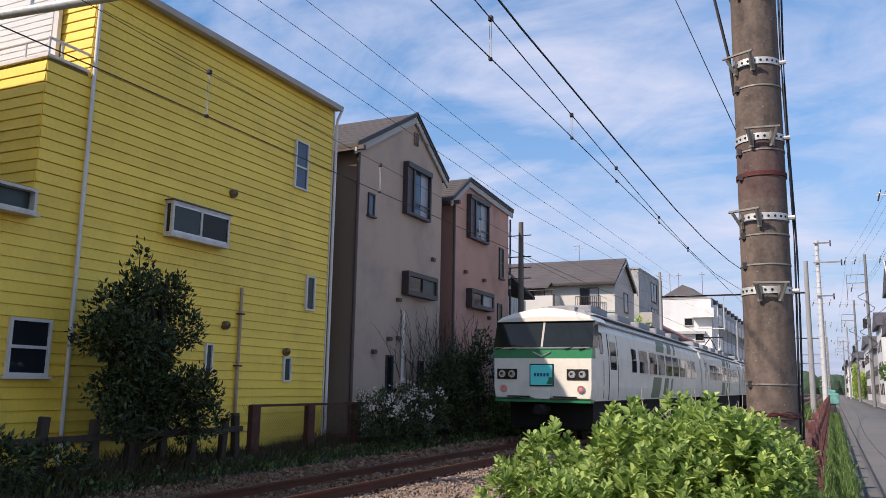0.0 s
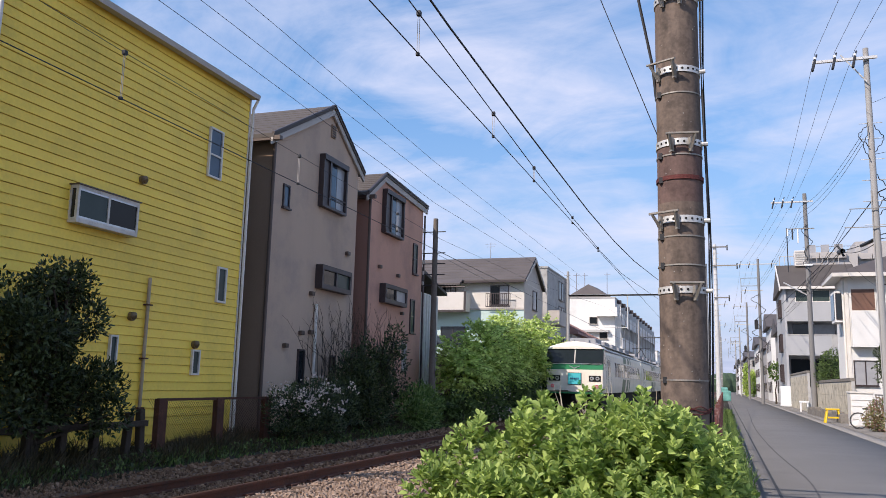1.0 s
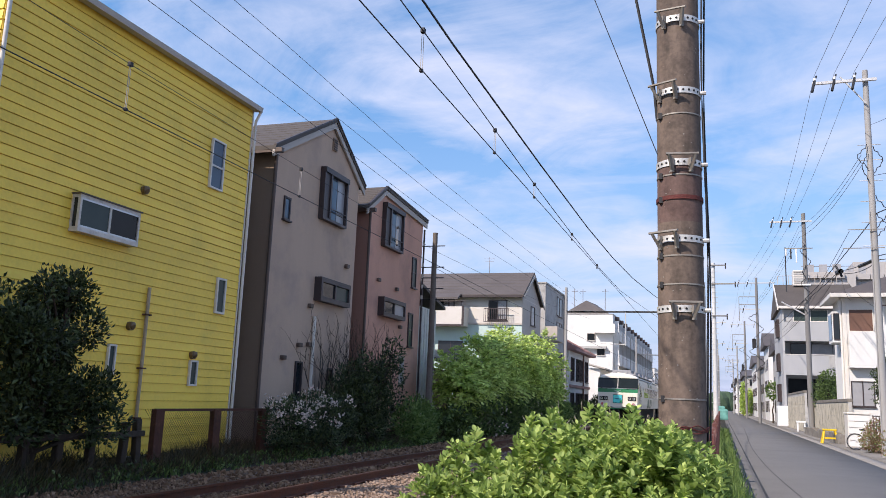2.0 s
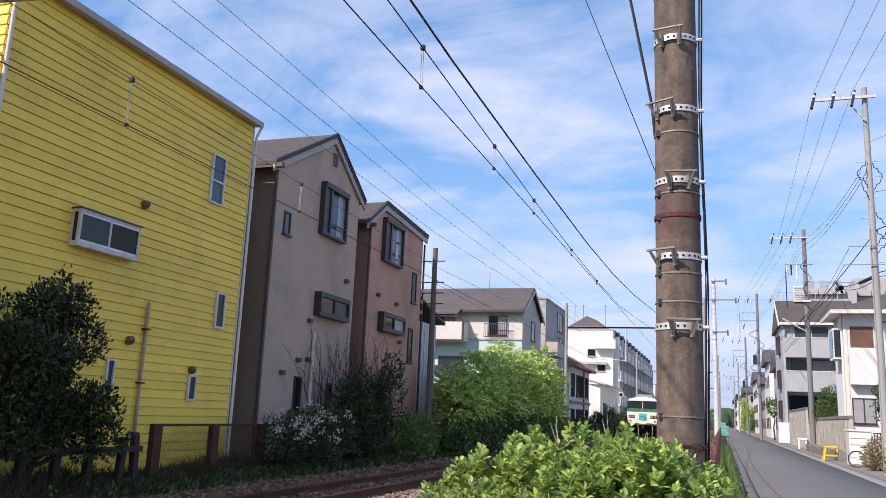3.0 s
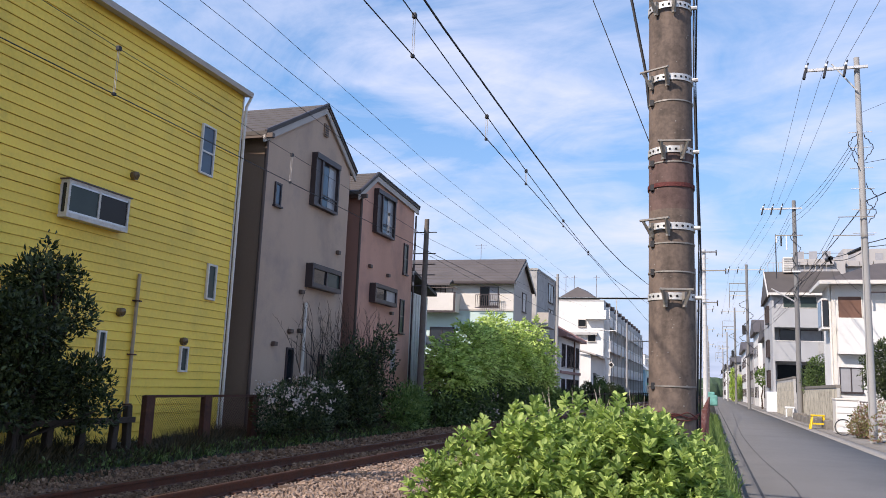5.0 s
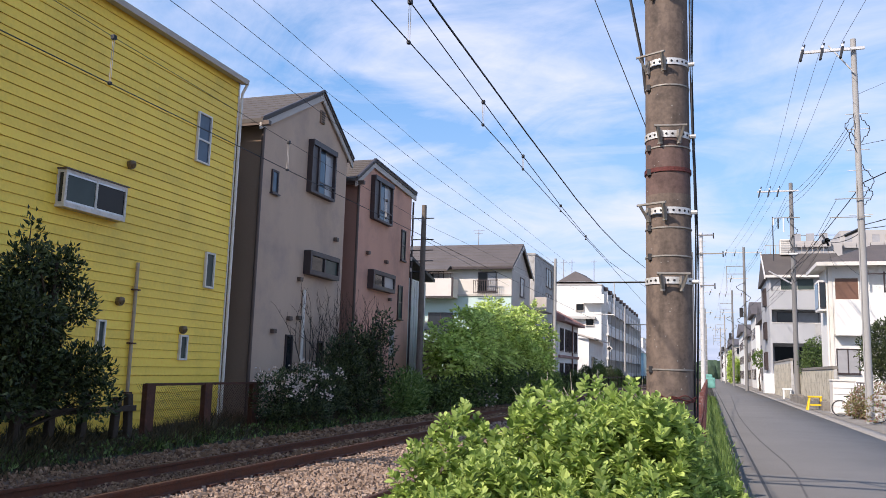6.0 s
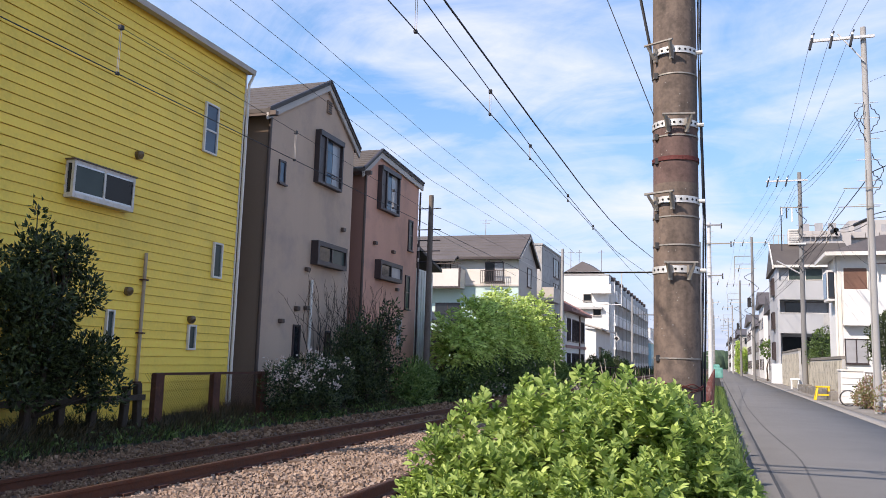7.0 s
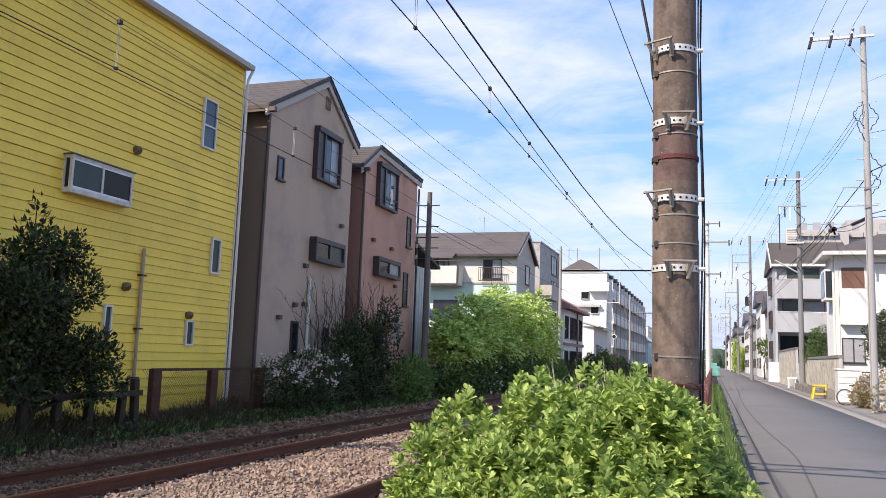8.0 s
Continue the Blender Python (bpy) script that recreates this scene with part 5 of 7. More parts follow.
    c = Vector((PX + math.cos(a) * r, PY + math.sin(a) * r, z))
    part("lime_speck", tube(bmesh.new(), c - Vector((math.cos(a), math.sin(a), 0)) * 0.003, c + Vector((math.cos(a), math.sin(a), 0)) * 0.0015, rng.uniform(0.0025, 0.006), n=6), M["gutter"], pole)
for z, turn in ((4.86, -10), (4.21, -26), (3.58, 8), (2.935, -26), (2.36, 10)):
    r = pole_r(z)
    band = part("steel_band", ring(z - 0.028, 0.056, r + 0.002), M["galv"], pole, "galvanised steel band with holes")
    for k in range(9):
        a = radians(-150 + k * 15)
        c, s = math.cos(a), math.sin(a)
        part("hole", tube(bmesh.new(), (PX + c * (r + 0.007), PY + s * (r + 0.007), z), (PX + c * (r + 0.0115), PY + s * (r + 0.0115), z), 0.010, n=8), M["dark"], band)
    # foothold bracket: a bar on two slanting arms
    a0 = radians(-90 + turn)
    rad, tan = Vector((math.cos(a0), math.sin(a0), 0)), Vector((-math.sin(a0), math.cos(a0), 0))
    c = Vector((PX, PY, z))
    bm = bmesh.new()
    for s in (-1, 1):
        foot = c + rad * (r + 0.01) + tan * 0.075 * s
        tip = foot + rad * 0.085 + Vector((0, 0, 0.04)) + tan * 0.03 * s
        tube(bm, foot + Vector((0, 0, -0.075)), tip, 0.016, n=4)
        tube(bm, foot + Vector((0, 0, 0.03)), foot + Vector((0, 0, -0.09)), 0.018, n=4)
    l = c + rad * (r + 0.095) + Vector((0, 0, 0.042))
    tube(bm, l - tan * 0.13, l + tan * 0.13, 0.011, n=6)
    part("bracket", bm, M["bracketmetal"], band)
    part("clamp_bolt", tubes((c + Vector((r + 0.0, -0.05, 0)), c + Vector((r + 0.05, -0.05, 0)), 0.018), n=8), M["galv"], band)
for z, mt in ((3.47, "galv"), (2.79, "galv"), (2.555, "galv"), (1.64, "galv"), (3.265, "redwire"), (4.0, "galv"), (5.3, "galv")):
    tb = part("tie_band", ring(z, 0.035 if mt == "redwire" else 0.012, pole_r(z) + 0.002, t=0.008 if mt == "redwire" else 0.004), M[mt if mt == "redwire" else "bracketmetal"], pole)
    part("buckle", boxes((PX - 0.16, PX - 0.13, PY - 0.14, PY - 0.10, z - 0.02, z + 0.03)), M["black"], tb)
rng = random.Random(4)
bm = bmesh.new()
r = pole_r(1.4) + 0.008
for loop in range(4):
    prev = None
    ph0 = rng.uniform(0, 6.28)
    for i in range(49):
        a = i / 48 * 2 * math.pi
        p = Vector((PX + math.cos(a) * (r + loop * 0.003), PY + math.sin(a) * r, 1.40 + loop * 0.010 + 0.016 * math.sin((3 + loop) * a + ph0)))
        if prev is not None:
            tube(bm, prev, p, 0.0042, n=5)
        prev = p
for i in range(9):
    a = radians(-115 + i * 2)
    tube(bm, (PX + math.cos(a) * r, PY + math.sin(a) * r, 1.40), (PX + math.cos(a) * (r + 0.03), PY + math.sin(a) * (r + 0.03), 1.36 - 0.01 * (i % 4)), 0.008, n=5)
part("red_wire_wrap", bm, M["redwire"], pole, "rusty red wire wound round the pole")
def sweep_part(name, pts, r, mat, parent, label=""):
    """One continuous cable through points, as a single skin."""
    bm = bmesh.new()
    rings, n = [], 6
    for i, p in enumerate(pts):
        p = Vector(p)
        d = (Vector(pts[min(i + 1, len(pts) - 1)]) - Vector(pts[max(i - 1, 0)])).normalized()
        q = d.to_track_quat("Z", "Y").to_matrix()
        rings.append([bm.verts.new(p + q @ Vector((r * math.cos(k / n * 6.2832), r * math.sin(k / n * 6.2832), 0))) for k in range(n)])
    for a, b in zip(rings, rings[1:]):
        for k in range(n):
            bm.faces.new((a[k], a[(k + 1) % n], b[(k + 1) % n], b[k]))
    return part(name, bm, mat, parent, label, smooth=True)


for dx, dy in ((0.205, -0.03), (0.22, 0.0)):
    pts = [(PX + dx + 0.012 * math.sin(z * 2.1 + dx * 40), PY + dy, z) for z in np.arange(1.2, 10.0, 0.35)]
    sweep_part("cable", pts, 0.009, M["black"], pole, "black cable down the pole")
wire("feeder_cable", [(PX - 0.175, PY - 0.03, 4.0), (PX - 0.20, PY - 0.05, 4.3), (PX - 0.5, PY - 0.08, 6.0), (PX - 0.8, PY - 0.1, 7.6)], 0.013, "black", "black feeder cable rising from the pole's bracket")
wire("guy_wire", [(PX - 0.17, PY - 0.05, 3.68), (-1.66, PY, 7.0)], 0.004, "wire", "thin guy wire from the pole to the beam")


def portal(y, xl, xr, z, lattice=True):
    """A beam across both tracks between two poles, with drop arms for the wires."""
    t = thing("catenary_beam", ((xl + xr) / 2, y, z), "steel lattice beam across both tracks carrying the wires", "gantry", "gantries")
    bm = bmesh.new()
    for dz in (0.0, 0.9 if lattice else 0.0):
        tube(bm, (xl, y, z + dz), (xr, y, z + dz), 0.06, n=6)
    part("chord", bm, M["galv"], t)
    if lattice:
        n = 8
        for i in range(n):
            a, b = xl + (xr - xl) * i / n, xl + (xr - xl) * (i + 1) / n
            part("brace", tube(bmesh.new(), (a, y, z if i % 2 else z + 0.9), (b, y, z + 0.9 if i % 2 else z), 0.03, n=5), M["galv"], t)
    for cx in TRACKS if y > 10 else ():
        part("drop_arm", tubes(((cx + 1.3, y, z), (cx + 1.3, y, 5.2), 0.04), ((cx + 1.3, y, 5.3), (cx - 0.3, y, 5.35), 0.025)), M["galv"], t)
    return t


portal(6.9, -10.3, PX - 0.18, 7.0)
part("cantilever_tube", tubes(((-10.3, 6.9, 6.54), (-7.4, 6.9, 6.33), 0.065), ((-9.33, 6.9, 6.5), (-9.25, 6.9, 7.0), 0.03), n=10), M["galv"], bpy.data.objects["catenary_beam"], "long grey cantilever tube", smooth=True)


def plain_pole(name, x, y, top, r, mat, label, base=-0.1, n=16, group="poles"):
    t = thing(name, (x, y, base), label, "pole", group)
    bm = bmesh.new()
    tube(bm, (x, y, base - 0.15), (x, y, top), r, r * 0.72, n)
    part("shaft", bm, M[mat], t, smooth=True)
    return t


lp = plain_pole("railway_pole", -10.4, 6.9, 8.0, 0.16, "greyconc", "grey concrete railway pole beside the far track", 0.0)
# wooden pole between the pink house and the tree
wp = plain_pole("wooden_pole", -10.0, 28.0, 7.6, 0.125, "oldpole", "dark weathered wooden pole with insulator steps", 0.0)
for zz in (7.1, 6.3, 5.9, 5.5, 5.1):
    part("insulator_bar", tubes(((-10.5, 28.0, zz), (-9.6, 28.0, zz), 0.02)), M["wire"], wp)
    part("insulator", tubes(((-10.45, 28.0, zz), (-10.45, 28.0, zz + 0.14), 0.045)), M["greytrim"], wp)
# next portal and its poles
p1 = plain_pole("railway_pole", -9.55, 53, 9.0, 0.12, "paleconc", "pale concrete railway pole beyond the tree", 0.0)
portal(53, -9.6, -0.9, 7.4, lattice=False)
plain_pole("railway_pole", -0.9, 53, 9.3, 0.17, "paleconc", "pale concrete railway pole beyond the tree", 0.0)
for y, xl in ((100, -9.5), (147, -9.5), (195, -9.5)):
    plain_pole("railway_pole", xl, y, 9.5, 0.13, "paleconc", "pale concrete railway pole further along the line", 0.0)
    portal(y, xl, -0.9, 7.4, lattice=False)
sgn = plain_pole("signal_post", -10.2, 90, 4.9, 0.07, "paleconc", "thin post with a black diamond marker board", 0.0)
part("marker_board", prism(bmesh.new(), [(-10.55, 4.2), (-10.2, 4.55), (-9.85, 4.2), (-10.2, 3.85)], "y", 89.8, 89.85), M["trim"], sgn)
part("marker_diamond", prism(bmesh.new(), [(-10.43, 4.2), (-10.2, 4.43), (-9.97, 4.2), (-10.2, 3.97)], "y", 89.76, 89.797), M["dark"], sgn)

# wires over the tracks
for cx, z0, z1 in ((-7.0, 4.98, 4.98), (-3.2, 5.28, 5.35)):
    wire("contact_wire", [(cx, -15, z0), (cx, 60, z1), (cx, 250, 5.3)], 0.0075, "wire", "taut contact wire over the track", "contact wires")
wire("messenger_wire", [(-7.0, -15, 6.4), (-7.0, 7.84, 5.58), (-7.0, 20, 5.33), (-7.0, 32, 5.58), (-7.0, 53, 6.6), (-7.0, 100, 6.6)], 0.0042, "wire", "thin messenger wire above the contact wire", "messenger wires")
wire("messenger_wire", [(-3.2, -15, 6.6), (-3.2, 8.6, 5.77), (-3.2, 14.3, 5.54), (-3.2, 18.4, 5.42), (-3.2, 23, 5.36), (-3.2, 28, 5.40), (-3.2, 33, 5.65), (-3.2, 53, 6.7), (-3.2, 100, 6.7)], 0.008, "wire", "thin messenger wire above the contact wire", "messenger wires")
wire("feeder_wire", [(-3.2, -15, 6.9), (-3.2, 9.3, 6.10), (-3.2, 14.7, 6.06), (-3.2, 20.7, 6.07), (-3.2, 26.0, 6.19), (-3.2, 32.4, 6.48), (-3.2, 44.6, 7.30), (-3.2, 53, 8.0), (-3.2, 100, 8.0)], 0.015, "black", "thick black feeder wire over the near track")
for cx, ys in ((-7.0, (7.85, 12.35, 17.0)), (-3.2, (8.25, 11.5, 14.33, 18.4, 22.5))):
    for y in ys:
        zc = 4.98 if cx < -5 else 5.29
        zm = {7.85: 5.58, 12.35: 5.48, 17.0: 5.39, 8.25: 5.785, 11.5: 5.65, 14.33: 5.54, 18.4: 5.42, 22.5: 5.37}[y]
        d = thing("dropper", (cx, y, zc), "pale hanger between messenger and contact wire", "hanger", "droppers")
        part("rod", tubes(((cx - 0.012, y, zc), (cx - 0.012, y, zm), 0.004), ((cx + 0.012, y, zc), (cx + 0.012, y, zm), 0.004)), M["greytrim"], d)
        part("clamp", boxes((cx - 0.025, cx + 0.025, y - 0.03, y + 0.03, zm - 0.03, zm + 0.03), bevel=0.008), M["wire"], d)
        part("clamp", boxes((cx - 0.02, cx + 0.02, y - 0.025, y + 0.025, zc - 0.02, zc + 0.02), bevel=0.008), M["wire"], d)
for pts in ([(-8.5, -15, 8.1), (-8.5, 11.27, 7.58), (-8.5, 23.7, 7.18), (-8.6, 53, 7.6)], [(-8.5, -15, 8.5), (-8.5, 12.4, 8.1), (-8.5, 23.6, 7.86), (-8.8, 53, 8.1)], [(-8.5, -15, 9.1), (-8.5, 13.87, 8.74), (-8.5, 23.5, 8.5), (-8.6, 53, 8.6)]):
    wire("line_wire", pts, 0.0055, "wire", "thin pale line wire along the railway", "line wires")
wire("line_wire", [(-10.0, 28, 6.3), (-12, 50, 6.9)], 0.008, "wire", "thin service wire to the white house", "line wires")

# ---- utility poles along the lane ----
def crossarm(parent, x0, x1, y, z, xs, up=True):
    a = part("crossarm", boxes((x0, x1, y - 0.05, y + 0.05, z - 0.05, z + 0.05)), M["galv"], parent)
    for x in xs:
        part("insulator", tubes(((x, y, z + 0.05), (x, y, z + 0.22), 0.05), n=8), M["whiteplastic"], a, "white porcelain insulator")
        part("insulator_sleeve", tubes(((x - 0.14, y - 0.3, z - 0.45), (x, y, z + 0.12), 0.05), ((x, y, z + 0.12), (x + 0.10, y + 0.3, z + 0.42), 0.035), n=6), M["black"], a, "black insulator sleeve")


UY, UX = 33.0, 5.53
u1 = plain_pole("utility_pole", UX, UY, 14.6, 0.14, "paleconc", "pale concrete utility pole with crossarm and cables", 0.05, group="utility poles")
crossarm(u1, UX - 1.9, UX + 0.35, UY - 0.2, 14.15, (UX - 1.8, UX - 1.1, UX - 0.4))
part("brace", tube(bmesh.new(), (UX - 0.9, UY - 0.2, 14.35), (UX - 0.05, UY - 0.2, 13.2), 0.03), M["galv"], u1)
for zz in (11.6, 11.0, 10.2, 9.4, 8.6, 7.7):
    part("step_bolt", tubes(((UX - 0.4, UY - 0.05, zz), (UX + 0.4, UY - 0.05, zz), 0.015)), M["galv"], u1)
def cable_loop(parent, x, y, z, out, drop, r):
    """A slack cable hanging out from a pole in a soft arc."""
    pts = [(x + out * (0.5 - 0.5 * math.cos(2 * math.pi * i / 16)), y, z - drop * i / 16 + 0.05 * math.sin(i * 2.1)) for i in range(17)]
    return sweep_part("cable_loop", pts, r, M["black"], parent)


for dz, out, drop in ((11.6, -0.34, 1.0), (11.3, -0.2, 1.2), (11.5, 0.3, 1.1), (9.6, 0.36, 1.3), (8.9, 0.3, 0.9)):
    cable_loop(u1, UX + (0.1 if out > 0 else -0.1), UY - 0.17, dz, out, drop, 0.016)
part("conduit", tubes(((UX - 0.13, UY - 0.08, 0.2), (UX - 0.12, UY - 0.08, 9.0), 0.025)), M["paleconc"], u1)
U2Y, U2X = 60.0, 5.7
u2 = plain_pole("utility_pole", U2X, U2Y, 15.1, 0.18, "greyconc", "grey concrete utility pole with crossarms and transformer cables", 0.05, group="utility poles")
crossarm(u2, U2X - 2.2, U2X + 0.5, U2Y - 0.2, 14.5, (U2X - 2.0, U2X - 1.4, U2X - 0.8))
part("spreader", boxes((U2X - 1.3, U2X + 0.5, U2Y - 0.22, U2Y - 0.18, 12.57, 12.63)), M["bracketmetal"], u2)
for k, x in enumerate((U2X - 1.2, U2X - 0.9, U2X - 0.55)):
    part("cable_fuse", tubes(((x, U2Y - 0.2, 12.1 - 0.25 * k), (x, U2Y - 0.2, 12.57), 0.05)), M["black" if k % 2 else "whiteplastic"], u2)
part("pole_clamp", boxes((U2X - 0.28, U2X + 0.28, U2Y - 0.26, U2Y - 0.19, 10.0, 10.12), bevel=0.03), M["whiteplastic"], u2)
part("strut", tube(bmesh.new(), (U2X - 1.6, U2Y, 8.9), (U2X - 0.1, U2Y, 8.0), 0.05), M["galv"], u2)
part("upright", tube(bmesh.new(), (U2X - 1.25, U2Y - 0.1, 9.6), (U2X - 1.25, U2Y - 0.1, 12.7), 0.035), M["wire"], u2)
for k, dz in enumerate((12.9, 12.1, 11.4, 10.6, 9.8, 9.0)):
    cable_loop(u2, U2X, U2Y - 0.2, dz, (-0.3, 0.34, -0.2)[k % 3], 0.9, 0.022)
for x, y, top, lab in ((4.1, 98, 16.3, "greyconc"), (3.9, 140, 15.5, "greyconc"), (3.6, 190, 15, "paleconc"), (3.4, 240, 15, "paleconc")):
    u = plain_pole("utility_pole", x, y, top, 0.19, lab, "concrete utility pole further along the lane", 0.05, group="utility poles")
    crossarm(u, x - 2.2, x + 2.0, y, top - 0.6, (x - 1.9, x - 0.9, x + 1.5))
    crossarm(u, x - 1.8, x + 0.4, y, top - 3.6, (x - 1.4,))
    part("cable_box", boxes((x - 0.6, x - 0.2, y - 0.2, y + 0.2, top - 8, top - 7)), M["black"], u)
    part("drop_frame", tubes(((x - 1.9, y - 0.1, top - 2.2), (x, y - 0.1, top - 2.2), 0.04), ((x - 1.9, y - 0.1, top - 3.1), (x, y - 0.1, top - 3.1), 0.04), ((x - 1.9, y - 0.1, top - 5.0), (x - 1.9, y - 0.1, top - 2.2), 0.035), n=5), M["bracketmetal"], u, "steel drop frame")
    for k in range(6):
        cable_loop(u, x, y - 0.25, top - 4.0 - k * 1.25, (-0.9, 0.6, -0.55)[k % 3], 1.3, 0.035)
h3 = plain_pole("utility_pole", -0.45, 82, 15.4, 0.24, "whitesteel", "white steel utility pole beside the railway fence", 0.0, group="utility poles")
for zz, a, b, mt in ((15.12, -0.25, 1.2, "greyconc"), (13.3, -0.35, 2.05, "bracketmetal"), (10.2, -0.2, 1.25, "greyconc")):
    ca = part("crossarm", boxes((-0.45 + a, -0.45 + b, 81.68, 81.78, zz - 0.06, zz + 0.06)), M[mt], h3)
    part("insulator", tubes(((-0.5 + b, 81.73, zz - 0.35), (-0.5 + b, 81.73, zz + 0.2), 0.06)), M["black"], ca)
for zz in np.arange(2, 14.8, 0.5):
    part("step_bolt", tubes(((-0.85, 81.8, zz), (-0.05, 81.8, zz), 0.02), n=5), M["galv"], h3)
for x, y in ((-0.5, 120), (-0.4, 160), (-0.3, 210)):
    u = plain_pole("utility_pole", x, y, 14, 0.18, "paleconc", "concrete utility pole further along the lane", 0.0, group="utility poles")
    crossarm(u, x - 1.2, x + 1.4, y, 13.3, (x - 1.0, x + 1.0))

# cables along the lane
for dx in (-1.8, -1.1, -0.4):
    wire("power_line", [(UX + dx + 2.4, -8, 15.0), (UX + dx, UY - 0.2, 14.5), (U2X + dx * 0.7 - 0.3, U2Y, 14.9), (4.1 + dx, 98, 16), (3.9 + dx, 140, 15.2), (3.6 + dx, 190, 14.5)], 0.008, "palewire", "thin high power line over the lane", "power lines", sag=0.25)
for k, dz in enumerate((11.1, 10.9, 10.7)):
    wire("power_line", [(UX - 0.3, UY - 0.1, dz + 0.1), (U2X - 0.3, U2Y, 14.2 - k * 0.4), (4.0, 98, 13.5 - k * 0.3)], 0.009, "wire", "black low-voltage line between utility poles", "power lines", sag=0.45)
wire("phone_cable", [(8.4, 26, 9.7), (UX + 0.1, UY - 0.2, 8.9), (U2X - 0.1, U2Y - 0.25, 9.1), (4.0, 98, 9.0)], 0.02, "black", "thick black telephone cable between utility poles", sag=0.15)
wire("phone_cable", [(8.4, 26, 7.6), (UX + 0.1, UY - 0.2, 7.3), (5.46, 42, 8.2), (U2X - 0.25, U2Y - 0.2, 8.9), (5.72, 83.9, 9.1)], 0.017, "black", "black telephone cable between utility poles", sag=0.12)
wire("phone_cable", [(8.4, 26, 7.3), (UX + 0.1, UY - 0.2, 7.15), (5.46, 42, 8.15)], 0.014, "black", "black telephone cable between utility poles", sag=0.25)
wire("phone_cable", [(5.46, 42, 8.2), (U2X - 0.25, U2Y - 0.2, 7.9), (4.0, 98, 7.6)], 0.014, "black", "black telephone cable between utility poles", sag=0.3)
jb = thing("cable_junction", (5.46, 42, 8.2), "black cable junction hanging on the telephone line", "cable box")
part("sleeve", tubes(((5.46, 41.4, 8.08), (5.46, 42.6, 8.2), 0.12), ((5.55, 41.8, 7.9), (5.36, 42.2, 8.45), 0.05)), M["black"], jb, smooth=True)
jb = thing("cable_junction", (5.66, 35.4, 7.45), "black cable junction hanging on the telephone line", "cable box")
part("sleeve", tubes(((5.69, 34.2, 7.38), (5.62, 37.2, 7.62), 0.075)), M["black"], jb, smooth=True)
for x, y, z in ((8.0, 47, 6.9), (6.8, 86, 9.5), (6.6, 47, 7.4)):
    wire("service_wire", [(5.46, 42, 8.2), (x, y, z)], 0.006, "wire", "black service wire to a house", "service wires", sag=0.3)
for x, z, z2 in ((UX - 0.9, 8.3, 8.25), (UX - 1.1, 7.6, 7.6)):
    part("side_arm", boxes((x, UX + 0.3, UY - 0.2, UY - 0.17, z - 0.014, z + 0.014)), M["bracketmetal"], u1)
    wire("service_wire", [(x + 0.05, UY - 0.17, z2), (5.9, 86, 9.0)], 0.009, "wire", "thin service wire to a house", "service wires", sag=0.5)
wire("service_wire", [(UX + 0.1, UY, 10.4), (12, 28, 11.0)], 0.010, "wire", "black service wire to a house", "service wires", sag=0.2)
wire("service_wire", [(UX + 0.1, UY, 12.4), (12, 28, 14.4)], 0.006, "wire", "thin service wire to a house", "service wires", sag=0.2)

# ---- fences ----
fl = thing("rail_fence", (-10.1, 14, 0), "rusty iron fence with chain-link mesh beside the railway", "fence")
for y in (13.22, 15.1, 17.0, 18.9, 20.8):
    part("post", boxes((-10.16, -10.04, y - 0.25, y, -0.1, 1.14), bevel=0.01), M["rust"], fl)
part("top_rail", boxes((-10.13, -10.07, 13.0, 23, 1.10, 1.15)), M["rust"], fl)
bm = bmesh.new()
for k in range(128):
    y = 12.7 + k * 0.07
    tube(bm, (-10.1, y, 0.1), (-10.1, y + 1.05, 1.15), 0.003, n=3)
    tube(bm, (-10.1, y + 1.05, 0.1), (-10.1, y, 1.15), 0.003, n=3)
part("chain_link_mesh", bm, M["rust"], fl)
sf_ = thing("stake_fence", (-10.1, 11, 0), "old dark wooden stakes with a crossbar beside the track", "fence")
rng = random.Random(9)
for k, y in enumerate((5.5, 6.4, 7.3, 8.3, 9.3, 10.0, 10.7, 11.4, 12.2, 12.62)):
    h = 0.95 + rng.uniform(-0.08, 0.12)
    bm = boxes((-10.17, -10.05, y - 0.08, y + 0.06, -0.1, h), bevel=0.025)
    bmesh.ops.rotate(bm, verts=bm.verts, cent=(-10.1, y, 0), matrix=Matrix.Rotation(rng.uniform(-0.09, 0.09), 3, "X"))
    part("stake", bm, M["wood"], sf_)
part("crossbar", boxes((-10.05, -10.0, 5.2, 12.65, 0.66, 0.76)), M["wood"], sf_)
fr = thing("lane_fence", (-0.13, 20, 0), "rusty red iron post fence along the lane", "fence")
for k in range(40):
    y = 9.2 + k * 1.9
    part("post", boxes((-0.19, -0.08, y - 0.05, y + 0.05, -0.1, 1.25 if k % 2 else 1.15), bevel=0.012), M["redpost"], fr)
part("rail", boxes((-0.155, -0.12, 9, 85, 1.0, 1.05), (-0.155, -0.12, 9, 85, 0.5, 0.55)), M["redpost"], fr)
ft = thing("far_fence", (-1.2, 60, 0), "rusty fence of old rails between tracks and verge", "fence")
for k in range(20):
    part("post", boxes((-9.0, -8.9, 62 + k * 4.0, 62.12 + k * 4.0, -0.1, 1.3)), M["wood"], ft)
part("rail", boxes((-8.98, -8.92, 60, 140, 1.1, 1.18)), M["wood"], ft)

# ---- lane side: walls and things ----
def block_wall(name, x, y0, y1, z0, z1, label, thick=0.18, bh=0.66, bl=1.8):
    w = thing(name, (x + thick / 2, (y0 + y1) / 2, z0), label, "wall", kind="structure")
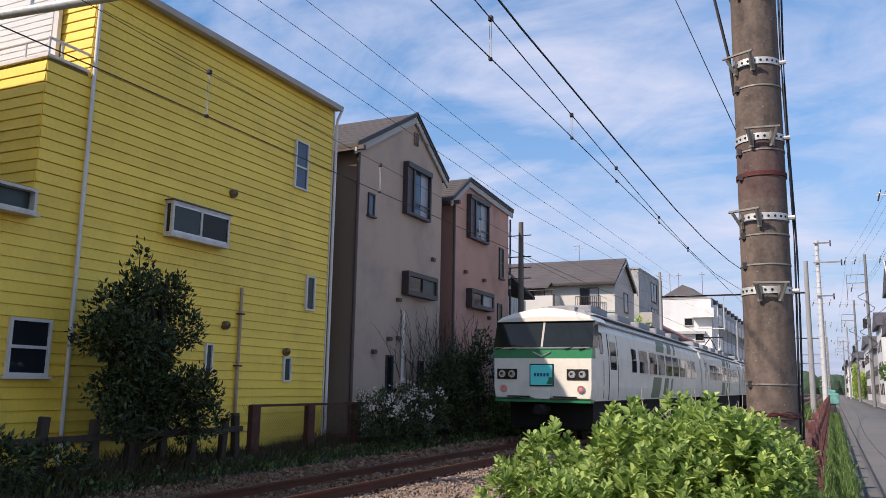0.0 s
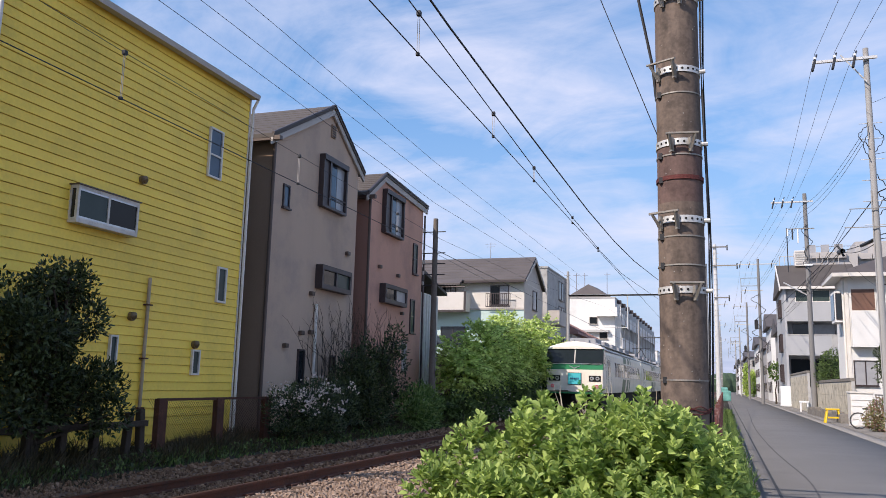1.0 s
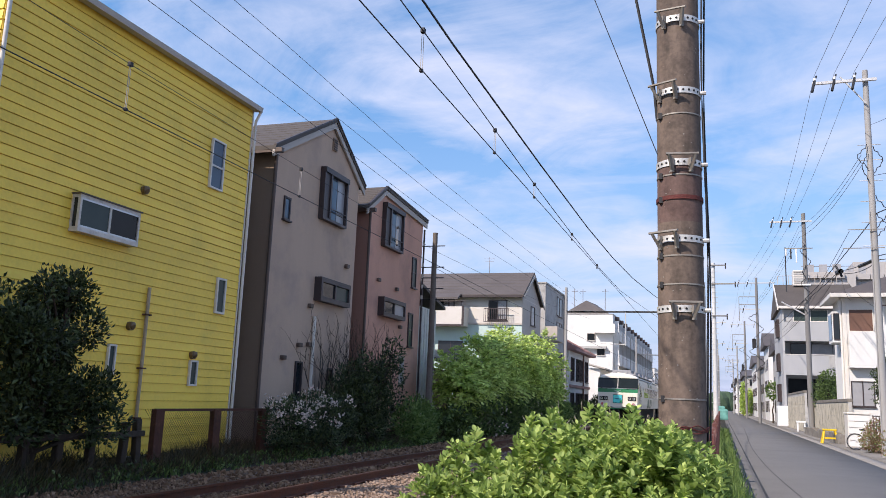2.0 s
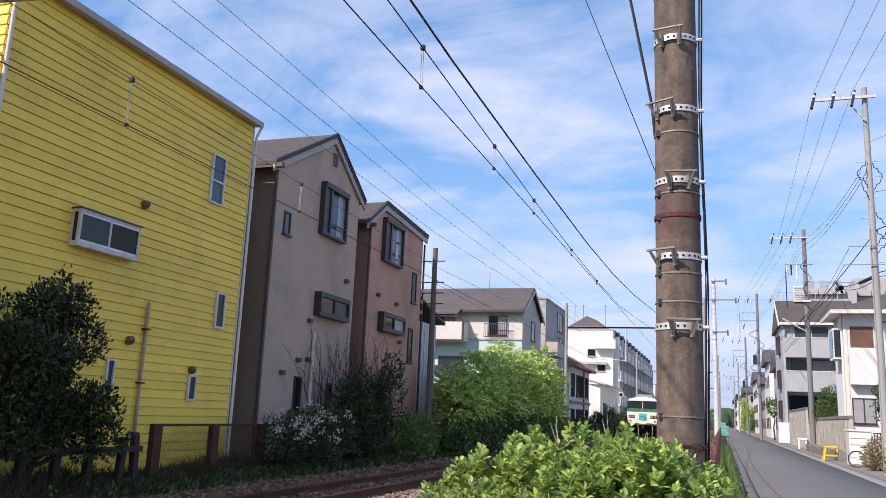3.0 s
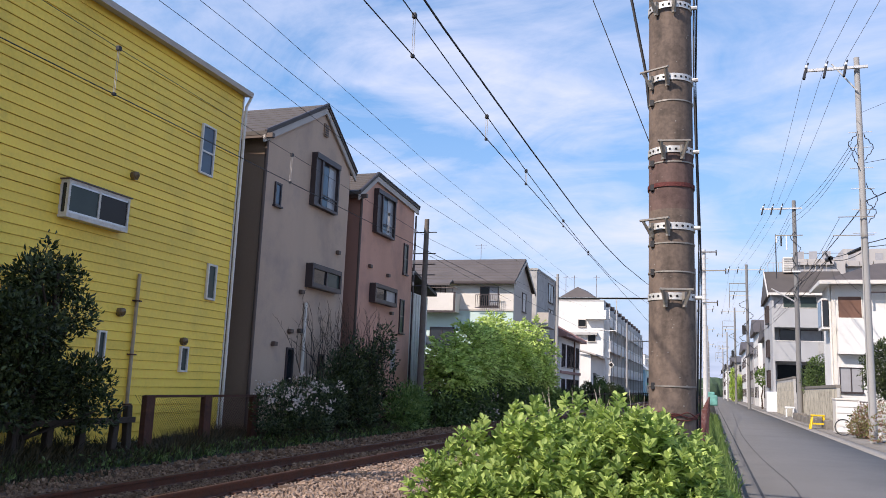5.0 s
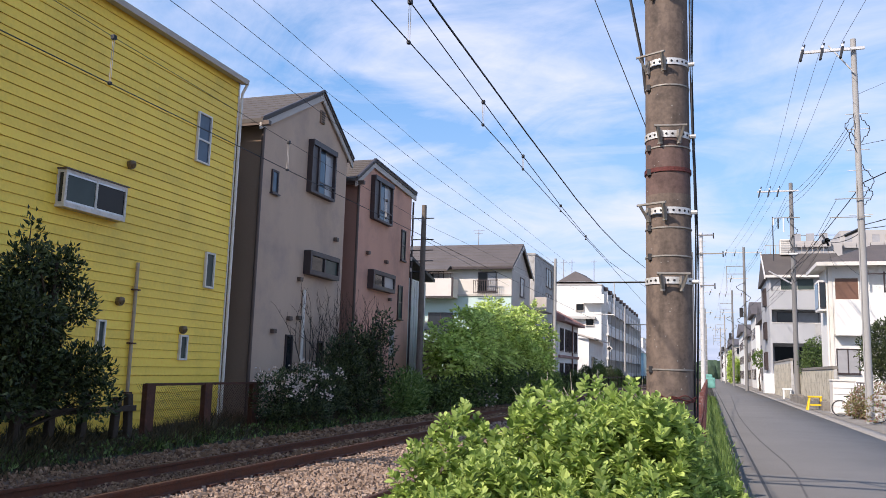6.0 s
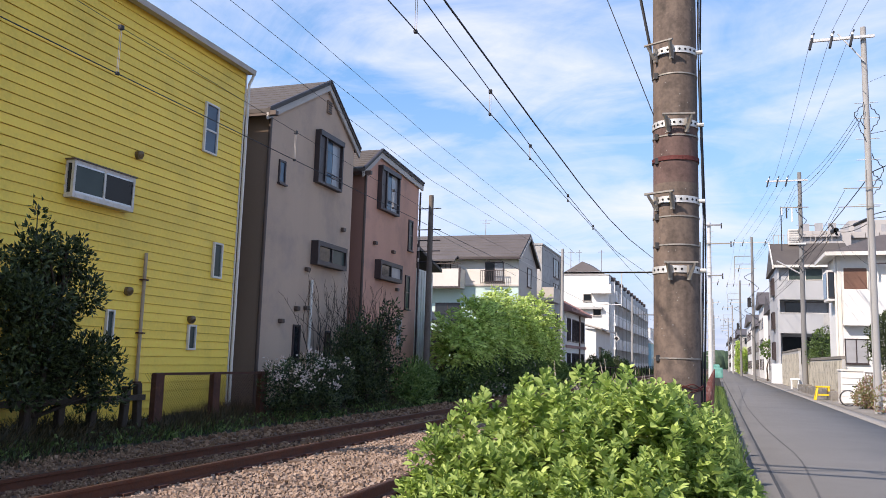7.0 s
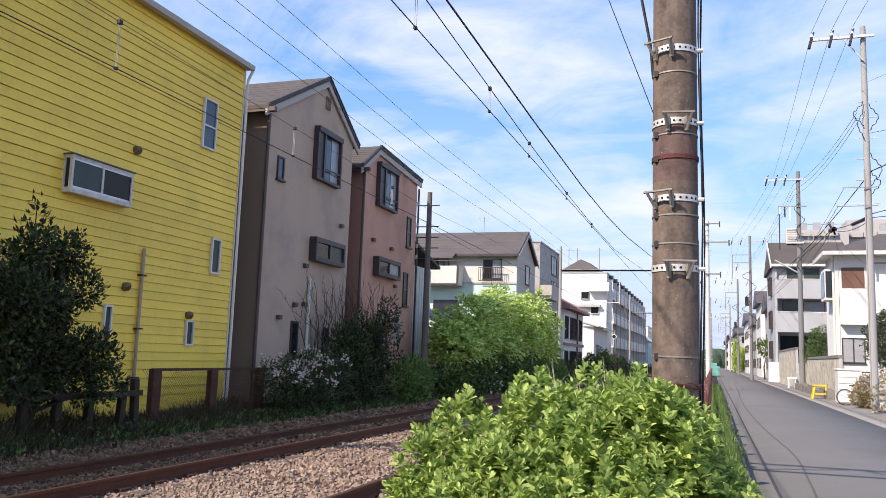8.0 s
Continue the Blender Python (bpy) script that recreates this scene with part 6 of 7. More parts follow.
    part("mortar", boxes((x + 0.01, x + thick - 0.01, y0, y1, z0, z1 - 0.01)), M["concrete"], w)
    bm = boxes((0, thick, 0.006, bl - 0.006, 0.006, bh - 0.006))
    me = bpy.data.meshes.new("block")
    bm.to_mesh(me)
    bm.free()
    me.materials.append(M["wallblock"])
    z, row = z0, 0
    while z < z1 - bh * 0.5:
        y = y0
        while y < y1 - bl * 0.6:
            piece("block", me, (x, y, z), w)
            y += bl
        z += bh
        row += 1
    part("cap", boxes((x - 0.03, x + thick + 0.03, y0, y1, z1, z1 + 0.16), bevel=0.015), M["edging"], w, "blackened coping course")
    return w


block_wall("garden_wall", 5.9, 44.5, 62, 0.06, 2.1, "weathered pale block garden wall beside the lane")
block_wall("garden_wall", 5.85, 66, 82, 0.06, 2.9, "weathered pale block garden wall beside the lane")
lw = thing("low_kerb_wall", (5.5, 52, 0.05), "low rough concrete edging before the garden wall", "kerb", kind="structure")
for k in range(10):
    part("edging_stone", boxes((5.35, 5.75, 44.5 + k * 1.7, 46.1 + k * 1.7, 0.0, 0.5 + 0.08 * math.sin(k * 2.1)), bevel=0.04), M["edging"], lw)
st = thing("step_stool", (5.1, 45.3, 0.03), "small yellow plastic trestle stand at the road edge", "stand")
for sx in (-1, 1):
    for sy in (-1, 1):
        part("leg", tube(bmesh.new(), (5.1 + 0.36 * sx, 45.3 + 0.3 * sy, 0.03), (5.1 + 0.24 * sx, 45.3 + 0.12 * sy, 0.68), 0.045), M["yellowpaint"], st)
    part("rung", boxes((5.1 + 0.3 * sx - 0.03, 5.1 + 0.3 * sx + 0.03, 45.1, 45.5, 0.3, 0.36)), M["yellowpaint"], st)
part("top", boxes((4.78, 5.42, 45.1, 45.5, 0.66, 0.74), bevel=0.02), M["yellowpaint"], st)
part("rung", boxes((4.85, 5.35, 45.02, 45.08, 0.26, 0.34)), M["yellowpaint"], st)
cb = thing("storage_box", (5.7, 40.5, 0.06), "white slatted outdoor storage box beside the lane", "box")
part("body", boxes((5.25, 6.15, 40, 41, 0.08, 1.52), bevel=0.02), M["trim"], cb)
for k in range(5):
    part("slat", boxes((5.28, 6.12, 39.965, 39.998, 0.14 + k * 0.275, 0.37 + k * 0.275)), M["whitewall"], cb)
part("lid", boxes((5.22, 6.18, 39.95, 41.05, 1.522, 1.6), bevel=0.02), M["trim"], cb)
gt_ = thing("iron_gate", (6.5, 40, 0.06), "small black iron gate by the storage box", "gate")
for k in range(5):
    part("bar", boxes((6.24 + k * 0.12, 6.27 + k * 0.12, 40.0, 40.03, 0.06, 1.5)), M["darkframe"], gt_)
part("rail", boxes((6.21, 6.8, 39.99, 40.04, 1.45, 1.5), (6.21, 6.8, 39.99, 40.04, 0.3, 0.35)), M["darkframe"], gt_)
wb = thing("covered_stack", (5.7, 84.5, 0.06), "white covered stack standing beside the lane", "stack")
part("cover", boxes((5.05, 6.3, 83.5, 85.5, 0.06, 1.95), bevel=0.1), M["whiteplastic"], wb)
sb = thing("white_bench", (5.5, 65.7, 0.06), "small white bench beside the wall", "bench")
part("top", boxes((5.2, 5.85, 65.5, 65.9, 0.72, 0.84)), M["whiteplastic"], sb)
for x in (5.24, 5.71):
    part("leg", boxes((x, x + 0.1, 65.55, 65.85, 0.06, 0.72)), M["whiteplastic"], sb)


def bicycle(x, y, label):
    b = thing("bicycle", (x, y, 0.06), label, "bicycle")
    R = 0.33
    for dx in (-0.52, 0.52):
        bm = bmesh.new()
        for i in range(24):
            a0, a1 = i / 24 * 2 * math.pi, (i + 1) / 24 * 2 * math.pi
            tube(bm, (x + dx + R * math.cos(a0), y, 0.06 + R + R * math.sin(a0)), (x + dx + R * math.cos(a1), y, 0.06 + R + R * math.sin(a1)), 0.018, n=6)
        w = part("wheel", bm, M["black"], b)
        part("rim", tubes(*[((x + dx + 0.3 * math.cos(i / 20 * 6.2832), y, 0.39 + 0.3 * math.sin(i / 20 * 6.2832)), (x + dx + 0.3 * math.cos((i + 1) / 20 * 6.2832), y, 0.39 + 0.3 * math.sin((i + 1) / 20 * 6.2832)), 0.012) for i in range(20)], n=5), M["silver"], w)
        part("spokes", tubes(*[((x + dx, y, 0.39), (x + dx + 0.3 * math.cos(i / 14 * 6.2832), y, 0.39 + 0.3 * math.sin(i / 14 * 6.2832)), 0.003) for i in range(14)], n=3), M["silver"], w)
    part("frame", tubes(((x - 0.52, y, 0.39), (x - 0.1, y, 0.36), 0.015), ((x - 0.1, y, 0.36), (x - 0.22, y, 0.85), 0.018), ((x - 0.1, y, 0.36), (x + 0.38, y, 0.75), 0.02), ((x - 0.52, y, 0.39), (x - 0.2, y, 0.78), 0.012), ((x + 0.52, y, 0.39), (x + 0.35, y, 0.98), 0.018)), M["silver"], b)
    part("saddle", boxes((x - 0.36, x - 0.1, y - 0.07, y + 0.07, 0.86, 0.92), bevel=0.02), M["black"], b)
    part("handlebar", tubes(((x + 0.35, y - 0.28, 1.02), (x + 0.35, y + 0.28, 1.02), 0.014), ((x + 0.35, y - 0.28, 1.02), (x + 0.2, y - 0.28, 1.0), 0.016)), M["silver"], b)
    part("basket", boxes((x + 0.42, x + 0.72, y - 0.17, y + 0.17, 0.78, 1.02)), M["darkframe"], b)
    return b


bicycle(6.46, 33.9, "silver city bicycle parked among flower pots")
bicycle(5.85, 38.6, "silver city bicycle behind the flowering bush")
tr_ = thing("planter", (6.4, 35.2, 0.06), "grey stone planter block beside the bicycles", "planter")
part("block", boxes((5.95, 7.6, 34.9, 35.7, 0.06, 1.05), bevel=0.04), M["concrete"], tr_)
gn = thing("net_box", (0.25, 112, 0), "pale green refuse net over a bin by the fence", "bin")
part("net", boxes((-0.7, 0.85, 111.2, 112.6, 0, 1.35), (-0.5, 0.5, 111.4, 112.4, 1.1, 1.75), bevel=0.2), M["netgreen"], gn)

# ---- plants ----
re_ = random.Random(55)
blobs = [((-10.2, 10.2, 1.4), (0.55, 0.75, 0.8)), ((-10.2, 10.2, 2.2), (0.45, 0.6, 0.6))]
for k in range(52):
    z = 0.75 + 2.35 * re_.random()
    half = float(np.interp(z, [0.7, 1.3, 1.9, 2.6, 3.0, 3.2], [1.05, 1.25, 1.05, 0.95, 0.7, 0.5]))
    y = max(9.45, 10.25 + re_.uniform(-0.85, 1) * half)
    s = re_.uniform(0.16, 0.34)
    blobs.append(((-10.2 + re_.uniform(-0.6, 0.6), y, z), (s, s * 1.1, s * 1.15)))
blobs += [((-10.2, 10.75, 3.05), (0.25, 0.22, 0.35)), ((-10.2, 10.5, 2.9), (0.3, 0.3, 0.3))]
everg = tree("evergreen_tree", (-10.3, 10.3, 0), blobs, 2300, (0.092, 0.052), "leafdark", "dense dark evergreen tree before the yellow house", 21, trunk=0.07)
tuft = new("top_shoot")
tuft.parent = everg
PIVOT = Vector((-10.2, 10.0, 2.55))
tuft.location = PIVOT - BASE[everg.name]
BASE[tuft.name] = PIVOT
crown("shoot_leaves", [((-10.2, 9.98, 3.45), (0.16, 0.19, 0.42)), ((-10.2, 9.95, 3.0), (0.3, 0.36, 0.42)), ((-10.15, 9.75, 2.85), (0.25, 0.3, 0.3)), ((-10.2, 10.15, 3.15), (0.2, 0.22, 0.25))], 1500, (0.12, 0.052), "leafdark", tuft, 29)
part("stem", tube(bmesh.new(), PIVOT, (-10.2, 9.98, 3.7), 0.025, 0.006, n=6), M["wood"], tuft)
tree("evergreen_tree", (-9.9, 7.0, 0), [((-9.9, 7.3, 0.45), (0.7, 0.8, 0.4)), ((-9.9, 6.5, 0.75), (0.7, 0.75, 0.55)), ((-9.9, 8.3, 0.35), (0.6, 0.7, 0.3))], 1300, (0.10, 0.05), "leafdark", "dark evergreen shrub beside the stake fence", 22, trunk=0.06)


def spray_tree(name, base, lobes, sprays, mat, label, seed, trunk=0.12, leaf=(0.19, 0.11), reach=0.5):
    """A tree whose lobes carry arching sprays: twigs with leaves in two rows, turned to the light, with gaps between."""
    t = thing(name, base, label, "tree")
    b = Vector(base)
    rng = np.random.default_rng(seed)
    rr = random.Random(seed)
    fork = b + Vector((0.1, 0.0, 0.9))
    part("trunk", tube(bmesh.new(), b - Vector((0, 0, 0.1)), fork, trunk, trunk * 0.8, 10), M["wood"], t)
    V, Fc, off = [], [], 0
    twigs = bmesh.new()
    area = sum(r[1] * r[2] for c, r in lobes)
    for c, r in lobes:
        c = Vector(c)
        mid = fork.lerp(c, 0.5) + Vector((rr.uniform(-0.2, 0.2), rr.uniform(-0.3, 0.3), -0.15))
        bm = tube(bmesh.new(), fork, mid, trunk * 0.5, trunk * 0.35, 7)
        tube(bm, mid, c, trunk * 0.35, trunk * 0.15, 7)
        part("limb", bm, M["wood"], t)
        k = int(sprays * r[1] * r[2] / area)
        p, v = in_blob(tuple(c), r, k, rng, 0.8)
        out = v * np.array([1.0, 1.0, 0.7]) + rng.normal(size=v.shape) * 0.35 + np.array([0.1, -0.1, 0.25])
        out /= np.linalg.norm(out, axis=1, keepdims=True)
        n = 11
        for j in range(n):
            u = j / (n - 1)
            q = p + out * (reach * u) - np.array([0, 0, 1.0]) * (0.32 * reach * u * u)
            side = np.cross(out, [0, 0, 1.0])
            side /= np.linalg.norm(side, axis=1, keepdims=True) + 1e-9
            d = out * 0.6 + side * (1 if j % 2 else -1) * (0.9 - 0.5 * u) + np.array([0, 0, -0.25]) + rng.normal(size=out.shape) * 0.22
            a_, f_ = leaves(q, d, leaf[0] * (1.1 - 0.35 * u), leaf[1] * (1.1 - 0.3 * u), rng, fold=0.12, flat=1.7, face=(-0.35, -0.55, 0.75))
            V.append(a_)
            Fc.append(f_ + off)
            off += len(a_)
        for i in range(0, k, 3):
            tube(twigs, p[i] - out[i] * 0.25, p[i] + out[i] * reach * 0.7, 0.012, 0.004, n=4)
    part("twig_tangle", twigs, M["wood"], t)
    soup("crown", np.concatenate(V), np.concatenate(Fc), M[mat], t)
    return t


rb_ = random.Random(77)


def lobes_along(tops, per, low):
    """Uneven lobes under a line of crown tops (y, z)."""
    out = []
    for y, top in tops:
        r = rb_.uniform(0.55, 0.8)
        out.append(((-9.5 + rb_.uniform(-0.25, 0.25), y, top - r * 1.25), (0.55, 0.95 * r + 0.25, r)))
        for j in range(per):
            q = rb_.uniform(0.42, 0.62)
            out.append(((-9.4 + rb_.uniform(-0.4, 0.3), y + rb_.uniform(-0.8, 0.8), low + (top - 1.5 - low) * (j + rb_.uniform(0.1, 0.9)) / per), (0.5, q + 0.25, q)))
    return out


spray_tree("light_tree", (-9.9, 34.5, 0), lobes_along(((30.0, 3.35), (31.6, 3.85), (33.4, 3.8), (35.2, 4.35), (37.2, 4.75), (39.2, 4.5), (41.0, 4.4)), 2, 2.0), 2000, "leaflight", "bright yellow-green leafy tree beside the railway", 23, trunk=0.14, leaf=(0.21, 0.118), reach=0.6)
spray_tree("light_tree", (-9.8, 45.6, 0), lobes_along(((42.6, 4.5), (44.4, 5.3), (46.2, 4.9), (47.5, 4.3), (48.4, 3.4)), 2, 1.9), 950, "leaflight", "smaller yellow-green tree with drooping leafy branches", 24, trunk=0.12)
for k, (y, h, w) in enumerate(((28.6, 1.3, 0.9), (30.4, 2.1, 1.0), (32.4, 2.3, 1.1), (35.3, 2.0, 1.0), (37.2, 1.9, 1.1), (39.4, 2.0, 1.2), (41.8, 1.7, 1.2), (44.2, 1.6, 1.2), (47.0, 1.6, 1.3), (49.5, 1.5, 1.2))):
    t = tree("thicket_shrub", (-9.0, y, 0), [((-9.0, y, h * 0.45), (0.6, w, h * 0.5)), ((-9.1, y + 0.7, h * 0.7), (0.5, w * 0.7, h * 0.28)), ((-8.9, y - 0.6, h * 0.55), (0.45, w * 0.6, h * 0.3))], 330, (0.15, 0.085), "leafmid" if k < 7 else "grass", "dense dark green shrub under the bright tree", 130 + k, category="shrub", trunk=0.05, group="thicket shrubs")
    if k in (2, 5):
        p, dd = in_blob((-8.85, y, h * 0.35), (0.6, w, h * 0.4), 90, np.random.default_rng(140 + k), 0.9)
        v, f = leaves(p, dd, 0.09, 0.08, np.random.default_rng(150 + k))
        soup("blossoms", v, f, M["petals"], t, "small faded pale blossoms")
for k, (x, y, h) in enumerate(((-10.6, 36.6, 2.9), (-10.7, 38.6, 2.6), (-10.5, 34.6, 2.0))):
    tree("thicket_shrub", (x, y, 0), [((x, y, h * 0.45), (0.6, 1.1, h * 0.5)), ((x, y + 0.6, h * 0.75), (0.5, 0.8, h * 0.25))], 420, (0.15, 0.085), "leafdark", "dense dark green shrub under the bright tree", 160 + k, category="shrub", trunk=0.05, group="thicket shrubs")
tree("flowering_shrub", (-9.7, 18.0, 0), [((-9.7, 17.2, 0.8), (0.55, 0.75, 0.55)), ((-9.7, 18.3, 0.95), (0.6, 0.9, 0.55)), ((-9.7, 19.6, 0.9), (0.6, 0.9, 0.6)), ((-9.6, 18.2, 0.4), (0.6, 1.4, 0.4))], 1500, (0.085, 0.045), "leafdark", "dark shrub covered in small white flowers", 24, category="shrub", trunk=0.03)
rng = np.random.default_rng(31)
pts = np.concatenate([in_blob(c, r, k, rng, 0.9)[0] for c, r, k in (((-9.62, 17.2, 0.88), (0.58, 0.8, 0.55), 330), ((-9.62, 18.3, 1.03), (0.62, 0.9, 0.55), 280), ((-9.62, 19.6, 0.95), (0.6, 0.9, 0.6), 130))])
clus = pts[rng.integers(0, len(pts), 150)]
clus = clus[clus[:, 2] > 0.6 + 0.25 * np.abs(clus[:, 1] - 18.0)]
pts = (clus[:, None] + rng.normal(size=(len(clus), 9, 3)) * 0.05).reshape(-1, 3)
v, f = leaves(pts, rng.normal(size=pts.shape) + np.array([0.6, -0.6, 0.4]), 0.062, 0.055, rng, fold=0.1)
soup("blossoms", v, f, M["petals"], bpy.data.objects["flowering_shrub"], "small white blossoms")
rh_ = random.Random(41)
blobs = [((-10.0, 21.6, 1.2), (0.6, 0.9, 0.8)), ((-10.0, 22.8, 1.3), (0.6, 0.9, 0.9)), ((-9.9, 22.3, 0.55), (0.6, 1.3, 0.5))]
for y, top in ((20.7, 1.75), (21.2, 2.1), (21.7, 2.3), (22.2, 2.55), (22.7, 2.95), (23.1, 2.85), (23.6, 3.05), (24.1, 2.75), (24.5, 2.35), (24.9, 1.6)):
    for j in range(3):
        q = rh_.uniform(0.18, 0.34)
        blobs.append(((-9.95 + rh_.uniform(-0.4, 0.35), y + rh_.uniform(-0.25, 0.25), top - 0.2 - j * rh_.uniform(0.25, 0.5)), (q, q * 1.2, q * 1.3)))
hs1 = tree("hedge_shrub", (-9.9, 22.3, 0), blobs, 1250, (0.12, 0.055), "leafdark", "dark green bushy shrub with dead upper twigs", 25, category="shrub", trunk=0.05)
bm = bmesh.new()
for k in range(26):
    p = Vector((-10.0 + rh_.uniform(-0.2, 0.2), 20.9 + k * 0.15, rh_.uniform(1.6, 2.4)))
    dr = Vector((rh_.uniform(-0.15, 0.15), rh_.uniform(-0.35, 0.35), 1.0)).normalized()
    for q in range(4):
        e = p + dr * rh_.uniform(0.18, 0.32)
        tube(bm, p, e, 0.008 - 0.0015 * q, n=4)
        tube(bm, e, e + (dr + Vector((0, rh_.choice((-1, 1)) * 0.9, 0))).normalized() * rh_.uniform(0.1, 0.22), 0.004, 0.002, n=3)
        dr = (dr + Vector((0, rh_.uniform(-0.5, 0.5), 0))).normalized()
        p = e
part("twig_tangle", bm, M["wood"], hs1, "bare brown upper twigs")
tree("hedge_shrub", (-9.5, 25.0, 0), [((-9.5, 24.7, 0.7), (0.5, 0.6, 0.6)), ((-9.55, 25.6, 1.0), (0.5, 0.55, 0.5)), ((-9.6, 26.4, 0.8), (0.5, 0.7, 0.55)), ((-9.4, 25.3, 0.4), (0.5, 1.0, 0.35))], 1000, (0.15, 0.06), "grass", "leafy mid-green shrub at the track's edge", 26, category="shrub", trunk=0.04)
for k, (y, h) in enumerate(((28.5, 1.0), (31, 1.1), (34, 1.5), (36.5, 2.3), (39.5, 1.8), (43, 2.0), (46.5, 1.7), (49.5, 1.9), (52, 1.6), (57, 1.3), (64, 1.5), (70, 1.9), (78, 2.4), (86, 2.0), (95, 1.8))):
    tree("railway_shrub", (-10.0, y, 0), [((-9.9, y, h * 0.5), (0.7, 1.7, h * 0.55)), ((-9.8, y + 1.4, h * 0.4), (0.6, 1.3, h * 0.45))], 420, (0.16, 0.08), "leafdark" if k % 2 else "leafmid", "dark low shrub along the railway", 40 + k, category="shrub", trunk=0.04, group="railway shrubs")
tree("white_blossom_shrub", (-9.4, 31.5, 0), [((-9.3, 31.5, 0.9), (0.5, 0.9, 0.6))], 500, (0.1, 0.05), "leafmid", "shrub with pale blossoms beside the railway", 61, category="shrub", trunk=0.03)
rng = np.random.default_rng(62)
p, d = in_blob((-9.2, 31.5, 1.0), (0.5, 0.9, 0.6), 260, rng, 0.9)
v, f = leaves(p, d, 0.06, 0.055, rng)
soup("blossoms", v, f, M["petals"], bpy.data.objects["white_blossom_shrub"], "small pale blossoms")
# bare climber on the grey and pink walls
cm = thing("bare_climber", (-11.1, 22.5, 0.2), "leafless thin climber stems against the stucco", "climber")
rr_ = random.Random(3)
bm = bmesh.new()
for k in range(60):
    p = Vector((-11.0 + rr_.uniform(-0.15, 0.1), 21.0 + k * 0.095 + rr_.uniform(-0.1, 0.1), 1.2))
    dr = Vector((0, rr_.uniform(-0.5, 0.5), 1)).normalized()
    for s in range(7):
        q = p + dr * rr_.uniform(0.28, 0.46)
        tube(bm, p, q, 0.011 - 0.001 * s, n=4)
        if s > 1:
            tube(bm, q, q + (dr + Vector((0, rr_.choice((-1, 1)) * rr_.uniform(0.5, 1.1), -0.1))).normalized() * rr_.uniform(0.15, 0.4), 0.006, 0.003, n=4)
        dr = (dr + Vector((rr_.uniform(-0.1, 0.1), rr_.uniform(-0.6, 0.6), 0))).normalized()
        p = q
part("stem_tangle", bm, M["wood"], cm)
# lane side
tree("round_tree", (7.6, 40.5, 0.06), [((7.5, 40, 3.1), (1.1, 1.1, 1.1)), ((7.8, 40.5, 2.3), (1.0, 1.1, 0.9)), ((7.0, 39.8, 2.6), (0.7, 0.7, 0.8)), ((7.9, 40, 3.7), (0.8, 0.8, 0.6))], 700, (0.13, 0.06), "leafdark", "dark clipped tree beside the lane", 71, trunk=0.1)
tree("flower_bush", (6.0, 37.5, 0.06), [((5.6, 36.6, 0.5), (0.36, 0.5, 0.42)), ((5.9, 37.0, 0.85), (0.42, 0.5, 0.45)), ((5.58, 32.45, 0.55), (0.36, 0.22, 0.48)), ((6.5, 36.8, 0.9), (0.45, 0.5, 0.55)), ((5.9, 36.5, 0.35), (0.55, 0.5, 0.3))], 1900, (0.1, 0.055), "pinkpetals", "flowering pink and green bush beside the bicycles", 72, category="shrub", trunk=0.03)
tree("garden_tree", (6.7, 59, 0.06), [((6.6, 58, 3.0), (0.8, 1.0, 1.1)), ((6.7, 59.3, 2.4), (0.8, 1.0, 0.9))], 450, (0.15, 0.08), "leafmid", "garden tree behind the block wall", 73, trunk=0.07)
tree("lane_hedge", (5.0, 184, 0), [((4.6, 184, 2.4), (0.75, 1.2, 2.3)), ((4.6, 184, 5.2), (0.6, 1.0, 1.6)), ((6.0, 188, 2.6), (0.8, 1.2, 2.6))], 160, (0.34, 0.2), "leaflight", "bright green hedge beside the lane", 74, category="hedge", trunk=0.1)
tree("lane_hedge", (5.5, 99, 0), [((5.6, 99, 3.6), (0.7, 1.2, 0.9))], 160, (0.3, 0.16), "grass", "small green tree beside the lane", 75, category="hedge", trunk=0.1)
# far woods on the horizon
rng = random.Random(8)
vs, fs = [], []
for k in range(90):
    x, y, r = -140 + k * 3.4, 430 + rng.uniform(-20, 20), rng.uniform(4, 8)
    bm = bmesh.new()
    bmesh.ops.create_icosphere(bm, subdivisions=2, radius=1.0)
    o = len(vs)
    for vv in bm.verts:
        q = 1 + 0.25 * noise.noise(vv.co * 3 + Vector((k, 0, 0)))
        vs.append((x + vv.co.x * r * q, y + vv.co.y * r * q, 3 + vv.co.z * r * q * 1.1))
    fs += [[o + vv.index for vv in fc.verts] for fc in bm.faces]
    bm.free()
soup("far_woods", vs, fs, M["farwood"], None, "distant dark wooded rise on the horizon", "woods", kind="stuff")


# grass and weeds
def blades(name, k, xr, yr, h, w, mat, label, seed, zf, lean=0.35, ypow=1.6):
    rng = np.random.default_rng(seed)
    x = rng.uniform(*xr, k)
    y = yr[0] + (yr[1] - yr[0]) * rng.uniform(0, 1, k) ** ypow
    p = np.column_stack([x, y, zf(x)])
    d = np.column_stack([rng.normal(0, lean, k), rng.normal(0, lean, k), np.ones(k)])
    hh = h * (0.4 + 0.6 * rng.uniform(0, 1, k)) * (0.55 + 0.75 * (np.sin(y * 1.3 + x * 3) * 0.5 + 0.5))
    v, f = leaves(p, d, 1.0, w, rng, jitter=0.0, fold=0.2)
    v = v.reshape(k, 4, 3)
    base = v[:, :1].copy()
    along = (v[:, 2:3] - base)
    v[:, 2:3] = base + along * hh[:, None, None]
